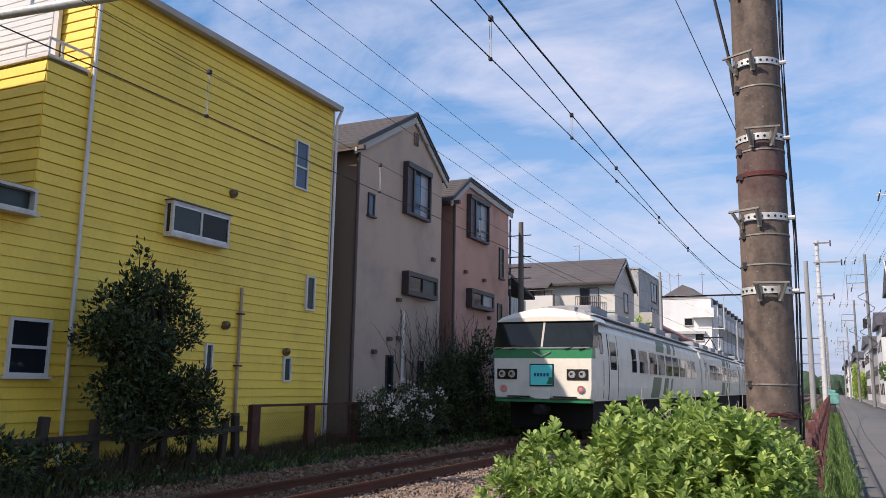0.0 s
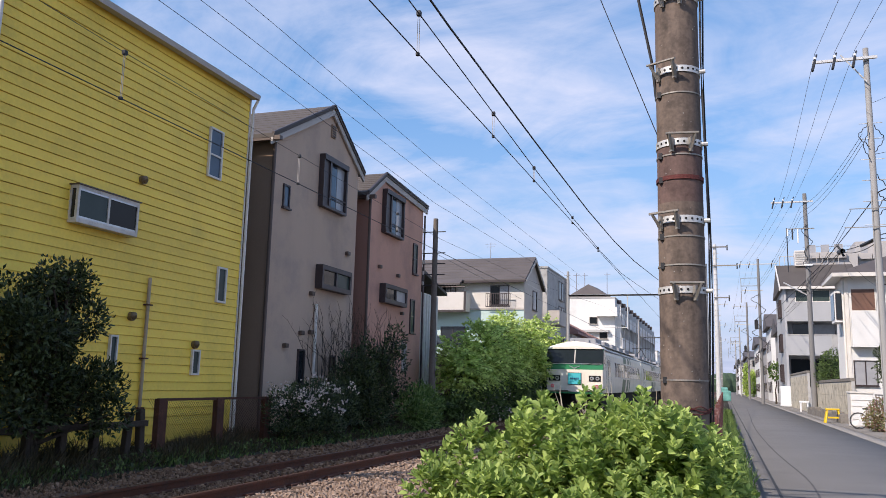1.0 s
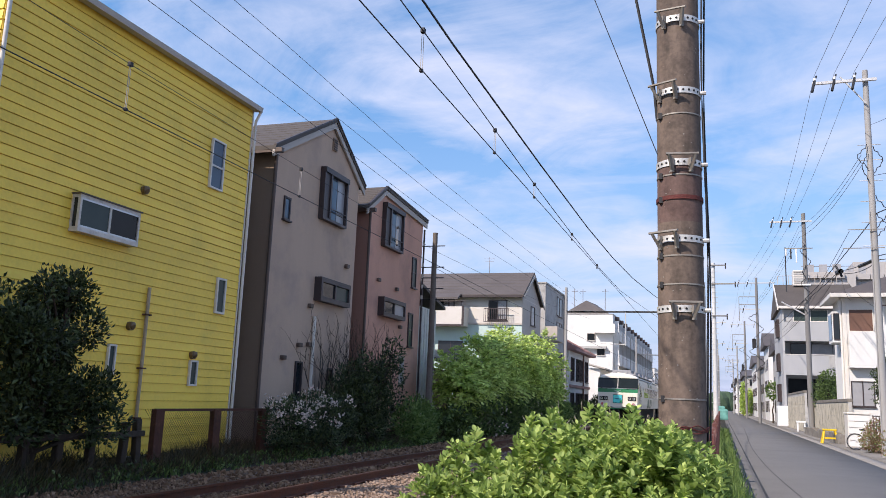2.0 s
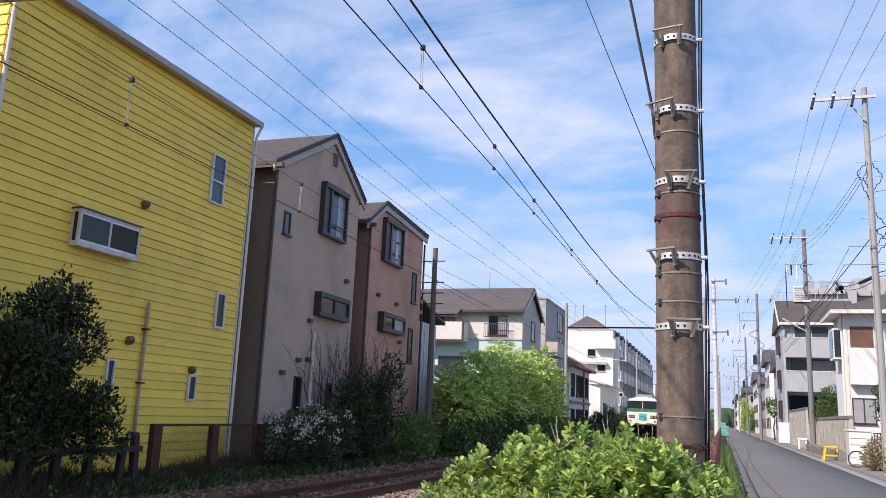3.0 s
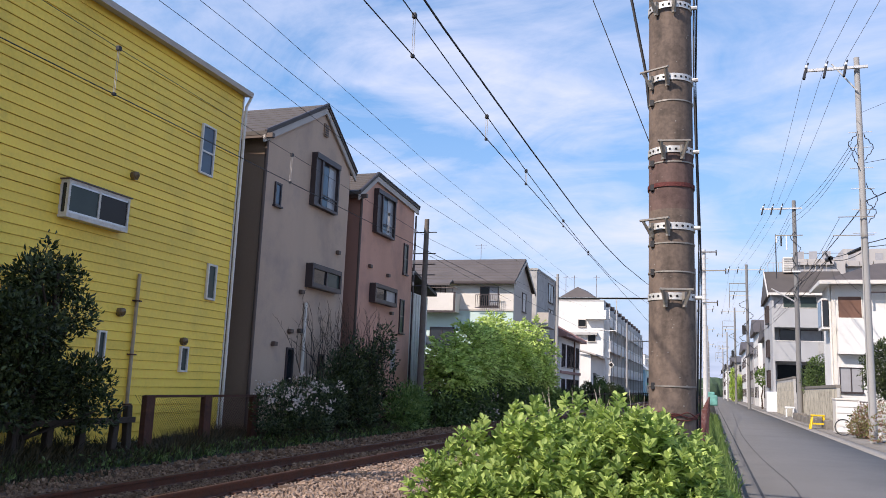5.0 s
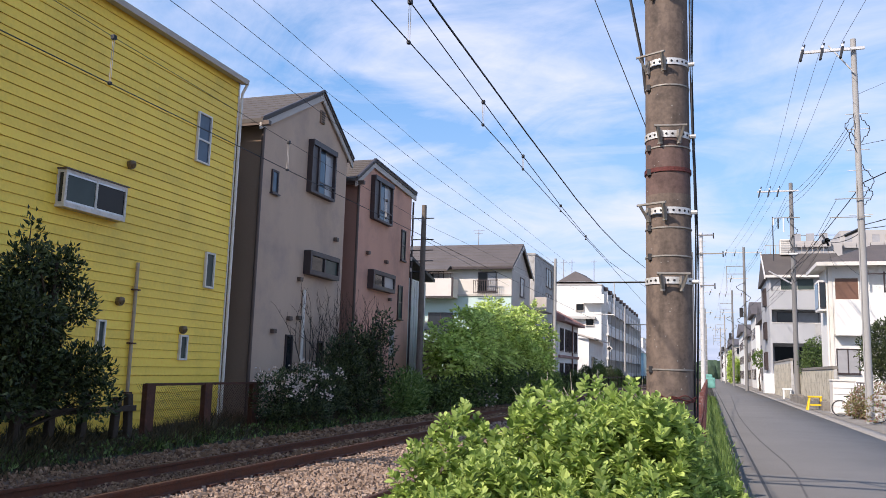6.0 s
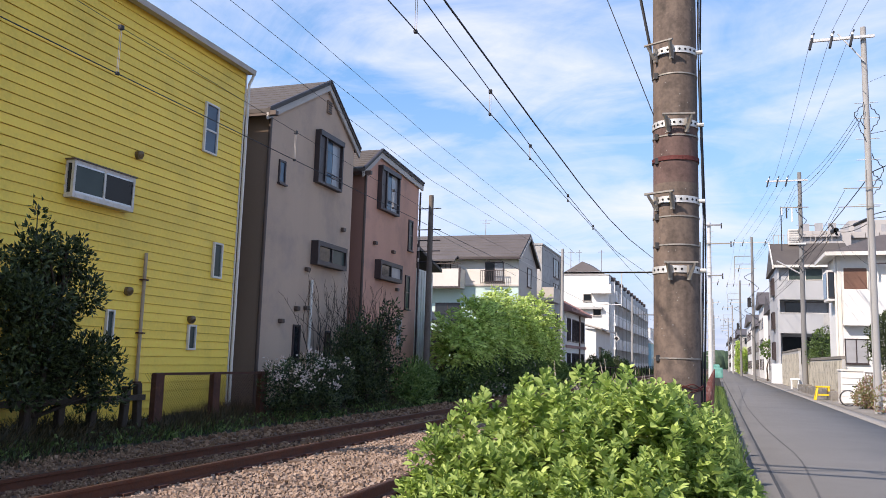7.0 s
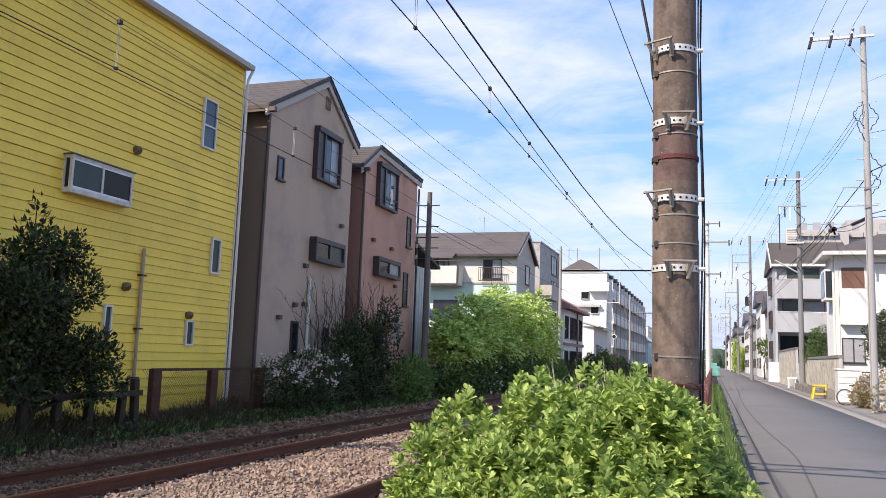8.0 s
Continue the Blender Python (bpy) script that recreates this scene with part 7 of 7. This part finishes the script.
    for j in (1, 3):
        v[:, j:j + 1] = base + (v[:, j:j + 1] - base - along * 0.45) + along * 0.45 * hh[:, None, None]
    return soup(name, v.reshape(-1, 3), f, M[mat], None, label, "grass", kind="stuff")


def bank(x):
    return np.interp(x, [-40, -11.5, -10.2, -9.4, -9.1], [0.18, 0.18, 0.13, 0.05, -0.02])


def verge(x):
    return np.interp(x, [-1.9, -1.2, -0.4, 0.42], [-0.2, -0.12, -0.04, -0.01])


blades("verge_grass", 9000, (0.0, 0.42), (4.0, 60), 0.30, 0.018, "grass", "rough green grass along the lane's edge", 81, verge)
blades("verge_grass", 7000, (-1.6, 0.0), (4.5, 60), 0.45, 0.02, "grass", "taller grass around the pole and lane fence", 82, verge)
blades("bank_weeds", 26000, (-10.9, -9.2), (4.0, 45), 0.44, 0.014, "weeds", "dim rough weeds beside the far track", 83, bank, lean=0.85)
rng = np.random.default_rng(311)
spots = np.column_stack([rng.uniform(-9.7, -9.1, 100), 4.5 + 26 * rng.uniform(0, 1, 100) ** 0.7])
cc = np.repeat(spots, 24, axis=0) + rng.normal(size=(2400, 2)) * 0.13
pp = np.column_stack([cc, np.interp(cc[:, 0], [-9.6, -9.1, -8.9], [0.1, 0.02, 0.0]) + rng.uniform(0.0, 0.16, 2400)])
v, f = leaves(pp, rng.normal(size=pp.shape) * 0.7 + np.array([0.2, -0.2, 0.5]), 0.075, 0.05, rng, flat=1.5)
soup("leafy_weeds", v, f, M["leafmid"], None, "low broad-leaved green weeds along the ballast's edge", "weeds", kind="stuff")
blades("bank_weeds", 3000, (-9.6, -9.1), (4.0, 45), 0.22, 0.035, "leafmid", "low leafy weeds at the ballast's edge", 84, bank)
blades("bank_weeds", 5000, (-11.0, -9.0), (45, 140), 1.0, 0.09, "leafmid", "tall green weeds further along the line", 85, bank)
blades("middle_weeds", 2500, (-1.9, -0.9), (22, 90), 0.9, 0.05, "leafmid", "tall green weeds beside the near track", 86, verge)
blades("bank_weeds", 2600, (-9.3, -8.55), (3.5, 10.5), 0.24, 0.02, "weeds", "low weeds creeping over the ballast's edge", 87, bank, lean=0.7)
# dry stalks behind the bush
ds = thing("dry_stalks", (-1.2, 8.5, -0.1), "bare dry weed stalks beside the near track", "weeds")
rr_ = random.Random(12)
bm = bmesh.new()
for x, top, lean in ((-1.40, 1.6, -0.02), (-1.33, 1.5, -0.14), (-1.2, 1.6, -0.10), (-1.15, 1.46, -0.08), (-0.92, 1.6, -0.16), (-0.88, 1.63, -0.10), (-0.86, 1.5, 0.02), (-0.69, 1.62, -0.06), (-0.6, 1.5, -0.05), (-0.55, 1.56, 0.04), (-1.6, 1.42, 0.05)):
    yy = 7.5 + rr_.uniform(-0.3, 0.3)
    p, q = Vector((x - lean * 2, yy, -0.15)), Vector((x + lean * 0.4, yy, top))
    kink = p.lerp(q, 0.72) + Vector((rr_.uniform(-0.04, 0.04), 0, 0))
    tube(bm, p, kink, 0.007, 0.005, n=5)
    tube(bm, kink, q, 0.005, 0.002, n=5)
    for s in range(3):
        m_ = kink.lerp(q, rr_.uniform(0.1, 0.7))
        tube(bm, m_, m_ + Vector((rr_.choice((-1, 1)) * rr_.uniform(0.03, 0.14), 0, rr_.uniform(0.06, 0.2))), 0.004, 0.0015, n=4)
part("stalk_tangle", bm, M["drystem"], ds)

# ---- foreground bush, in clumps that stir in the wind ----
bush = thing("leafy_bush", (-0.75, 4.6, -0.1), "large bright green leafy bush before the railway pole", "bush")
CLUMPS = [((-1.34, 4.72, 0.50), (0.45, 0.6, 0.66)), ((-0.86, 4.6, 0.60), (0.50, 0.7, 0.70)), ((-0.42, 4.6, 0.66), (0.40, 0.7, 0.72)), ((-0.17, 4.65, 0.58), (0.28, 0.6, 0.66)), ((0.05, 4.55, 0.34), (0.24, 0.5, 0.58)),
          ((-0.95, 4.05, 0.32), (0.58, 0.45, 0.66)), ((-0.44, 4.0, 0.34), (0.46, 0.45, 0.66)), ((-1.48, 4.35, 0.24), (0.34, 0.5, 0.52)), ((-0.60, 5.1, 0.72), (0.60, 0.45, 0.64)), ((-0.14, 4.15, 0.26), (0.30, 0.4, 0.56)), ((-0.20, 5.1, 0.66), (0.30, 0.4, 0.62))]
clump_objects = []


def sprigs(c, r, k, rng):
    """Shoots on a clump's surface, each with a whorl of broad pointed leaves."""
    p, v = in_blob(c, r, k, rng, 0.72)
    keep = v[:, 2] > -0.75
    p, v = p[keep], v[keep]
    k = len(p)
    shoot = v * 0.7 + np.array([0.05, -0.05, 0.75]) + rng.normal(size=(k, 3)) * 0.3
    shoot /= np.linalg.norm(shoot, axis=1, keepdims=True)
    P, D, L = [], [], []
    n = 11
    for j in range(n):
        a = j * 2.4 + rng.uniform(0, 1, k)
        s1 = np.cross(shoot, [0.3, 0.1, 1.0])
        s1 /= np.linalg.norm(s1, axis=1, keepdims=True) + 1e-9
        s2 = np.cross(shoot, s1)
        out = s1 * np.cos(a)[:, None] + s2 * np.sin(a)[:, None]
        lift = 0.55 + 1.0 * j / n
        P.append(p + shoot * (0.09 * j / n))
        D.append(out + shoot * lift + np.array([0, 0, -0.1]) + rng.normal(size=(k, 3)) * 0.15)
        L.append(np.full(k, 0.074 - 0.036 * j / n))
    return np.concatenate(P), np.concatenate(D), np.concatenate(L)


def broad_leaves(p, d, length, rng, ratio=0.56):
    """Ovate folded leaves of six vertices and four faces, the tip drooping a little."""
    k = len(p)
    d = d / np.linalg.norm(d, axis=1, keepdims=True)
    side = np.cross(d, np.array([0, 0, 1.0]) + rng.normal(size=(k, 3)) * 0.35)
    side /= np.linalg.norm(side, axis=1, keepdims=True) + 1e-9
    nrm = np.cross(side, d)
    L = (length * rng.uniform(0.7, 1.25, k))[:, None]
    W = L * ratio
    a = p + d * L * 0.38 - nrm * L * 0.02
    t = p + d * L * 0.95 - nrm * L * 0.1
    v = np.stack([p, a + side * W / 2 + nrm * W * 0.16, a + d * L * 0.32 + side * W * 0.40 + nrm * W * 0.08, t, a + d * L * 0.32 - side * W * 0.40 + nrm * W * 0.08, a - side * W / 2 + nrm * W * 0.16], axis=1)
    i = np.arange(k)[:, None] * 6
    return v.reshape(-1, 3), np.concatenate([i + [[0, 1, 2, 3]], i + [[0, 3, 4, 5]]])


for n_, (c, r) in enumerate(CLUMPS):
    rng = np.random.default_rng(100 + n_)
    P, D, L = sprigs(c, r, int(1050 * (r[0] * r[1] + r[1] * r[2] + r[0] * r[2]) / 1.0), rng)
    v, f = broad_leaves(P, D, L, rng)
    root = np.array([c[0], c[1], -0.1])
    holder = new("branch")
    holder.parent = bush
    holder.location = Vector(root) - BASE[bush.name]
    BASE[holder.name] = Vector(root)
    soup("foliage", v, f, M["leafbush"], holder)
    bm = bmesh.new()
    rr_ = random.Random(n_)
    for k in range(12):
        q = Vector(c) + Vector((rr_.uniform(-1, 1) * r[0], rr_.uniform(-1, 1) * r[1], rr_.uniform(-0.2, 0.85) * r[2])) * 0.8
        tube(bm, (root[0], root[1], -0.12), q, 0.012, 0.004, n=5)
    part("stem", bm, M["drystem"], holder)
    clump_objects.append(holder)

# ---- train ----
train = thing("train", (-7.0, 21.4, RAIL_TOP), "cream limited-express train with green stripes and cyan headmark", "train")
HW = 1.42


def car_section(hw=HW):
    z = RAIL_TOP
    right = [(hw - 0.03, z + 1.12), (hw, z + 1.5), (hw, z + 2.35), (hw - 0.07, z + 3.05), (hw - 0.18, z + 3.32), (hw - 0.5, z + 3.52), (hw - 1.0, z + 3.63), (0.0, z + 3.67)]
    return [(-7.0 + u, v) for u, v in right] + [(-7.0 - u, v) for u, v in reversed(right[:-1])]


def side_x(z):
    """Half width of the car's side at a height."""
    h = z - RAIL_TOP
    return np.interp(h, [1.12, 1.5, 2.35, 3.05, 3.32], [HW - 0.03, HW, HW, HW - 0.07, HW - 0.18])


def side_panel(bm, y0, y1, z0, z1, out):
    """A panel that follows the leaning side of the car facing the lane."""
    for a, b in zip(np.linspace(z0, z1, 5), np.linspace(z0, z1, 5)[1:]):
        xa, xb = -7.0 + side_x(a), -7.0 + side_x(b)
        vs = [bm.verts.new(p) for p in ((xa - 0.05, y0, a), (xa - 0.05, y1, a), (xb - 0.05, y1, b), (xb - 0.05, y0, b), (xa + out, y0, a), (xa + out, y1, a), (xb + out, y1, b), (xb + out, y0, b))]
        for q in ((3, 2, 1, 0), (4, 5, 6, 7), (0, 1, 5, 4), (1, 2, 6, 5), (2, 3, 7, 6), (3, 0, 4, 7)):
            bm.faces.new([vs[i] for i in q])
    return bm


Y = 21.4
for c in range(8):
    y0, y1 = Y + c * 20.3, Y + c * 20.3 + 19.8
    bm = bmesh.new()
    sec = car_section()
    prism(bm, sec, "y", y0 + (0.34 if c == 0 else 0.0), y1)
    car = part("car_body", bm, M["trainwhite"], train, "cream white car body", smooth=False)
    rb = bmesh.new()
    prism(rb, [(-7.0 - 1.1, RAIL_TOP + 3.55), (-7.0 - 0.7, RAIL_TOP + 3.72), (-7.0 + 0.7, RAIL_TOP + 3.72), (-7.0 + 1.1, RAIL_TOP + 3.55)], "y", y0 + 1.6, y1 - 0.3)
    part("roof_panel", rb, M["trainroof"], car)
    for k in range(5):
        part("cooling_unit", boxes((-7.7, -6.3, y0 + 2.6 + k * 3.4, y0 + 4.6 + k * 3.4, RAIL_TOP + 3.70, RAIL_TOP + 3.95), bevel=0.06), M["trainroof"], car)
    part("drip_rail", boxes((-7.0 + HW - 0.17, -7.0 + HW - 0.10, y0 + 0.5, y1, RAIL_TOP + 3.24, RAIL_TOP + 3.29)), M["trainroof"], car)
    part("underframe", boxes((-8.2, -5.8, y0 + 0.8, y1 - 0.2, RAIL_TOP + 0.35, RAIL_TOP + 1.11)), M["bogie"], car)
    for b in (y0 + 3.0, y1 - 3.0):
        bg_ = part("bogie", boxes((-8.0, -6.0, b - 1.4, b + 1.4, RAIL_TOP + 0.3, RAIL_TOP + 0.62)), M["bogie"], car)
        for s in (-1, 1):
            for o in (-1.05, 1.05):
                part("wheel", tubes(((-7.0 + s * 0.50, b + o, RAIL_TOP + 0.43), (-7.0 + s * 0.63, b + o, RAIL_TOP + 0.43), 0.425), n=20), M["bogie"], car)
    if c < 7:
        part("gangway", boxes((-7.75, -6.25, y1, y1 + 0.5, RAIL_TOP + 1.0, RAIL_TOP + 3.3)), M["bogie"], car)
    lo, hi = RAIL_TOP + 1.98, RAIL_TOP + 2.72
    if c == 0:
        wins = [(4.75, 5.4), (5.9, 7.2)] + [(7.6 + k * 1.55, 8.85 + k * 1.55) for k in range(7)]
        doors = [(1.75, 2.85)]
        stripes = (7.7, 9.9, 11.3)
    else:
        wins = [(3.0 + k * 1.55, 4.3 + k * 1.55) for k in range(9)]
        doors = [(1.2, 2.0), (17.6, 18.4)]
        stripes = (7.5, 9.7, 11.1)
    for a, b in wins:
        w = part("side_window", side_panel(bmesh.new(), y0 + a - 0.06, y0 + b + 0.06, lo - 0.05, hi + 0.05, 0.006), M["silver"], car)
        part("pane", side_panel(bmesh.new(), y0 + a, y0 + b, lo, hi, 0.011), M["trainglass"], w)
    for a, b in doors:
        d = part("door", side_panel(bmesh.new(), y0 + a, y0 + b, RAIL_TOP + 1.14, RAIL_TOP + 3.0, 0.008), M["trainwhite"], car)
        part("pane", side_panel(bmesh.new(), y0 + a + 0.2, y0 + b - 0.2, RAIL_TOP + 2.0, RAIL_TOP + 2.8, 0.014), M["glass"], d)
        for e in (a, b):
            part("door_seam", side_panel(bmesh.new(), y0 + e - 0.02, y0 + e + 0.02, RAIL_TOP + 1.14, RAIL_TOP + 3.0, 0.012), M["bogie"], d)
    if c == 0:
        part("cab_door_seam", side_panel(bmesh.new(), y0 + 1.15, y0 + 1.19, RAIL_TOP + 1.2, RAIL_TOP + 3.0, 0.006), M["bogie"], car)
        part("cab_side_window", side_panel(bmesh.new(), y0 + 0.8, y0 + 1.1, RAIL_TOP + 2.4, RAIL_TOP + 3.0, 0.01), M["glass"], car)
    for k, s in enumerate(stripes):
        wdt = (1.5, 0.8, 0.35)[k]
        zs = [(RAIL_TOP + 1.16, RAIL_TOP + 1.88), (RAIL_TOP + 2.82, RAIL_TOP + 3.2)]
        for za, zb in zs:
            bm = bmesh.new()
            steps = np.linspace(za, zb, 6)
            for q0, q1 in zip(steps, steps[1:]):
                lean0, lean1 = (q0 - RAIL_TOP - 1.16) * 0.75, (q1 - RAIL_TOP - 1.16) * 0.75
                ring_ = []
                for out in (-0.03, 0.007):
                    xa, xb = -7.0 + side_x(q0) + out, -7.0 + side_x(q1) + out
                    ring_.append([bm.verts.new(p) for p in ((xa, y0 + s + lean0, q0), (xa, y0 + s + wdt + lean0, q0), (xb, y0 + s + wdt + lean1, q1), (xb, y0 + s + lean1, q1))])
                bm.faces.new(ring_[0][::-1])
                bm.faces.new(ring_[1])
                for i in range(4):
                    bm.faces.new((ring_[0][i], ring_[0][(i + 1) % 4], ring_[1][(i + 1) % 4], ring_[1][i]))
            part("green_stripe", bm, M["stripegreen"], car, "slanting green stripe")

# tail cab face
zr = RAIL_TOP
cab = bmesh.new()
lower = [(-8.38, zr + 1.15), (-5.62, zr + 1.15), (-5.58, zr + 1.45), (-5.57, zr + 2.25), (-8.43, zr + 2.25), (-8.42, zr + 1.45)]
rings = []
for yy, ins in ((Y + 0.36, 0.0), (Y + 0.10, 0.0), (Y, 0.06)):
    rings.append([cab.verts.new((-7.0 + (u + 7.0) * (1 - ins * 0.5), yy, v + (0.04 if v < zr + 1.3 and ins else 0))) for u, v in lower])
for a, b in zip(rings, rings[1:]):
    for i in range(6):
        cab.faces.new((a[i], a[(i + 1) % 6], b[(i + 1) % 6], b[i]))
cab.faces.new(rings[-1])
cab.faces.new(rings[0][::-1])
face = part("cab_front", cab, M["trainwhite"], train, "cream lower cab front")
up = bmesh.new()
tri = [(Y, zr + 2.25), (Y + 0.02, zr + 2.55), (Y + 0.30, zr + 3.30), (Y + 0.45, zr + 3.30), (Y + 0.45, zr + 2.25)]
prism(up, tri, "x", -8.40, -5.60)
band = part("cab_mask", up, M["traingreen"], train, "green band under the windscreen")
for a, b in ((-8.395, -7.03), (-6.97, -5.605)):
    w = bmesh.new()
    prism(w, [(Y - 0.012 + 0.02, zr + 2.56), (Y + 0.30 - 0.012, zr + 3.27), (Y + 0.33, zr + 3.27), (Y + 0.05, zr + 2.56)], "x", a, b)
    part("windscreen", w, M["trainglass"], band, "dark wide windscreen pane")
part("pillar", prism(bmesh.new(), [(Y - 0.025 + 0.02, zr + 2.56), (Y + 0.27, zr + 3.27), (Y + 0.33, zr + 3.27), (Y + 0.05, zr + 2.56)], "x", -7.028, -6.972), M["greytrim"], band)
for a, b in ((-8.42, -8.34), (-5.66, -5.58)):
    part("corner_window", prism(bmesh.new(), [(Y + 0.02, zr + 2.56), (Y + 0.29, zr + 3.27), (Y + 0.62, zr + 3.27), (Y + 0.62, zr + 2.56)], "x", a, b), M["glass"], band)
part("windscreen_sill", boxes((-8.36, -5.64, Y - 0.012, Y + 0.05, zr + 2.515, zr + 2.555)), M["silver"], band)
cap = bmesh.new()
sec2 = [(-8.40, zr + 3.28), (-5.60, zr + 3.28), (-5.72, zr + 3.42), (-6.1, zr + 3.55), (-7.0, zr + 3.69), (-7.9, zr + 3.55), (-8.28, zr + 3.42)]
rings = []
for yy, k in ((Y + 1.7, 1.0), (Y + 0.55, 1.0), (Y + 0.30, 0.9), (Y + 0.22, 0.35)):
    rings.append([cap.verts.new((u, yy, zr + 3.28 + (v - zr - 3.28) * k)) for u, v in sec2])
for a, b in zip(rings, rings[1:]):
    for i in range(7):
        cap.faces.new((a[i], a[(i + 1) % 7], b[(i + 1) % 7], b[i]))
cap.faces.new(rings[-1])
part("roof_visor", cap, M["trainwhite"], train, "white curved cab roof")
part("green_edge", boxes((-8.36, -5.64, Y - 0.004, Y + 0.3, zr + 1.07, zr + 1.14)), M["traingreen"], train, "green lower edge of the cab")
for s in (-1, 1):
    cx = -7.0 + s * 1.0
    hl = part("lamp_panel", boxes((cx - 0.29, cx + 0.29, Y - 0.03, Y + 0.02, zr + 1.68, zr + 1.96), bevel=0.008), M["bogie"], face, "dark headlamp panel")
    for o in (-0.14, 0.14):
        hd = part("headlamp", tubes(((cx + o, Y - 0.045, zr + 1.82), (cx + o, Y - 0.028, zr + 1.82), 0.098), n=18), M["silver"], hl)
        part("lens", tubes(((cx + o, Y - 0.052, zr + 1.82), (cx + o, Y - 0.046, zr + 1.82), 0.072), n=16), M["lampclear"], hd)
        part("bulb_shade", boxes((cx + o - 0.05, cx + o + 0.02, Y - 0.056, Y - 0.053, zr + 1.80, zr + 1.86)), M["bogie"], hd)
    tl = part("tail_lamp", tubes(((cx + s * 0.1, Y - 0.035, zr + 1.43), (cx + s * 0.1, Y + 0.02, zr + 1.43), 0.105), n=18), M["silver"], face)
    part("lens", tubes(((cx + s * 0.1, Y - 0.045, zr + 1.43), (cx + s * 0.1, Y - 0.034, zr + 1.43), 0.085), n=16), M["lampred"], tl, "lit red tail lamp")
    part("lens_centre", tubes(((cx + s * 0.1, Y - 0.052, zr + 1.43), (cx + s * 0.1, Y - 0.044, zr + 1.43), 0.042), n=12), M["lampclear"], tl)
    part("grab_step", boxes((cx - s * 0.35 - 0.32, cx - s * 0.35 + 0.32, Y - 0.07, Y + 0.01, zr + 1.20, zr + 1.235)), M["bogie"], face)
    part("wiper", tubes(((cx - 0.35, Y - 0.02, zr + 2.50), (cx + 0.25, Y + 0.03, zr + 2.62), 0.014)), M["bogie"], band)
    part("wiper", tubes(((cx + 0.05, Y - 0.02, zr + 2.48), (cx + 0.42, Y + 0.02, zr + 2.57), 0.014)), M["bogie"], band)
hm = part("headmark_frame", boxes((-7.34, -6.66, Y - 0.03, Y + 0.02, zr + 1.50, zr + 2.10), bevel=0.01), M["bogie"], face, "dark frame of the headmark")
hs = part("headmark", boxes((-7.31, -6.69, Y - 0.036, Y - 0.028, zr + 1.53, zr + 2.07)), M["cyan"], hm, "cyan lit headmark with dark lettering")
part("lettering", boxes(*[(-7.21 + k * 0.09, -7.15 + k * 0.09, Y - 0.041, Y - 0.037, zr + 1.76, zr + 1.85) for k in range(5)]), M["navy"], hm, "row of unreadable dark characters")
part("headmark_leaf", boxes((-6.80, -6.70, Y - 0.041, Y - 0.037, zr + 1.55, zr + 1.74), (-6.84, -6.80, Y - 0.041, Y - 0.037, zr + 1.55, zr + 1.64)), M["traingreen"], hm)
em = bmesh.new()
for s in (-1, 1):
    vs = [em.verts.new(p) for p in ((-7.0, Y - 0.02, zr + 2.28), (-7.0, Y - 0.02, zr + 2.34), (-7.0 + s * 0.26, Y - 0.02, zr + 2.44), (-7.0 + s * 0.24, Y - 0.02, zr + 2.40))]
    em.faces.new(vs)
r_ = bmesh.ops.extrude_face_region(em, geom=em.faces[:])
bmesh.ops.translate(em, verts=[e for e in r_["geom"] if isinstance(e, bmesh.types.BMVert)], vec=(0, 0.03, 0))
part("wing_emblem", em, M["silver"], face, "small winged silver emblem")
part("coupler_panel", boxes((-7.22, -6.78, Y - 0.012, Y + 0.02, zr + 1.16, zr + 1.40), bevel=0.008), M["trainwhite"], face)
part("skirt", boxes((-8.0, -6.0, Y + 1.0, Y + 1.3, zr + 0.3, zr + 1.1)), M["bogie"], train, "sooty dark underskirt")
part("coupler", tubes(((-7.0, Y - 0.35, zr + 0.88), (-7.0, Y + 0.4, zr + 0.88), 0.13), n=10), M["bogie"], train)
part("roof_horn", boxes((-7.5, -7.3, Y + 1.5, Y + 1.9, zr + 3.62, zr + 3.8)), M["trainroof"], train)
part("roof_horn", boxes((-6.7, -6.5, Y + 1.5, Y + 1.9, zr + 3.62, zr + 3.8)), M["trainroof"], train)
pg = part("pantograph", tubes(((-7.6, Y + 34, zr + 3.8), (-7.0, Y + 35, zr + 4.85), 0.03), ((-6.4, Y + 34, zr + 3.8), (-7.0, Y + 35, zr + 4.85), 0.03), ((-7.8, Y + 35, zr + 4.87), (-6.2, Y + 35, zr + 4.87), 0.03)), M["bogie"], train)


def motions():
    speed = 19.25
    walk(train, [(t, pose(-7.0, 21.4 + speed * t, RAIL_TOP)) for t in (0.0, 1.0, 2.0, 3.0, 4.0, 5.0, 6.0, 7.0, 8.0)])
    x, y, z = tuft.location
    gust = ((0.0, 0), (0.5, 32), (1.0, 58), (1.5, 60), (2.0, 52), (2.8, 45), (3.2, 12), (3.5, 0), (4.0, 10), (4.5, 30), (5.0, 25), (6.0, 2), (7.0, -2), (8.0, 0))
    walk(tuft, [(t, pose(x, y, z, -a, -0.3 * a, 0)) for t, a in gust])
    for k, ob in enumerate(clump_objects):
        x, y, z = ob.location
        rows = []
        for i in range(17):
            t = i * 0.5
            a = 1.7 * math.sin(t * 2.9 + k * 1.9) + 0.9 * math.sin(t * 5.3 + k)
            b = 1.4 * math.sin(t * 2.3 + k * 2.7)
            rows.append((t, pose(x, y, z, b, a, 0)))
        walk(ob, rows)


motions()
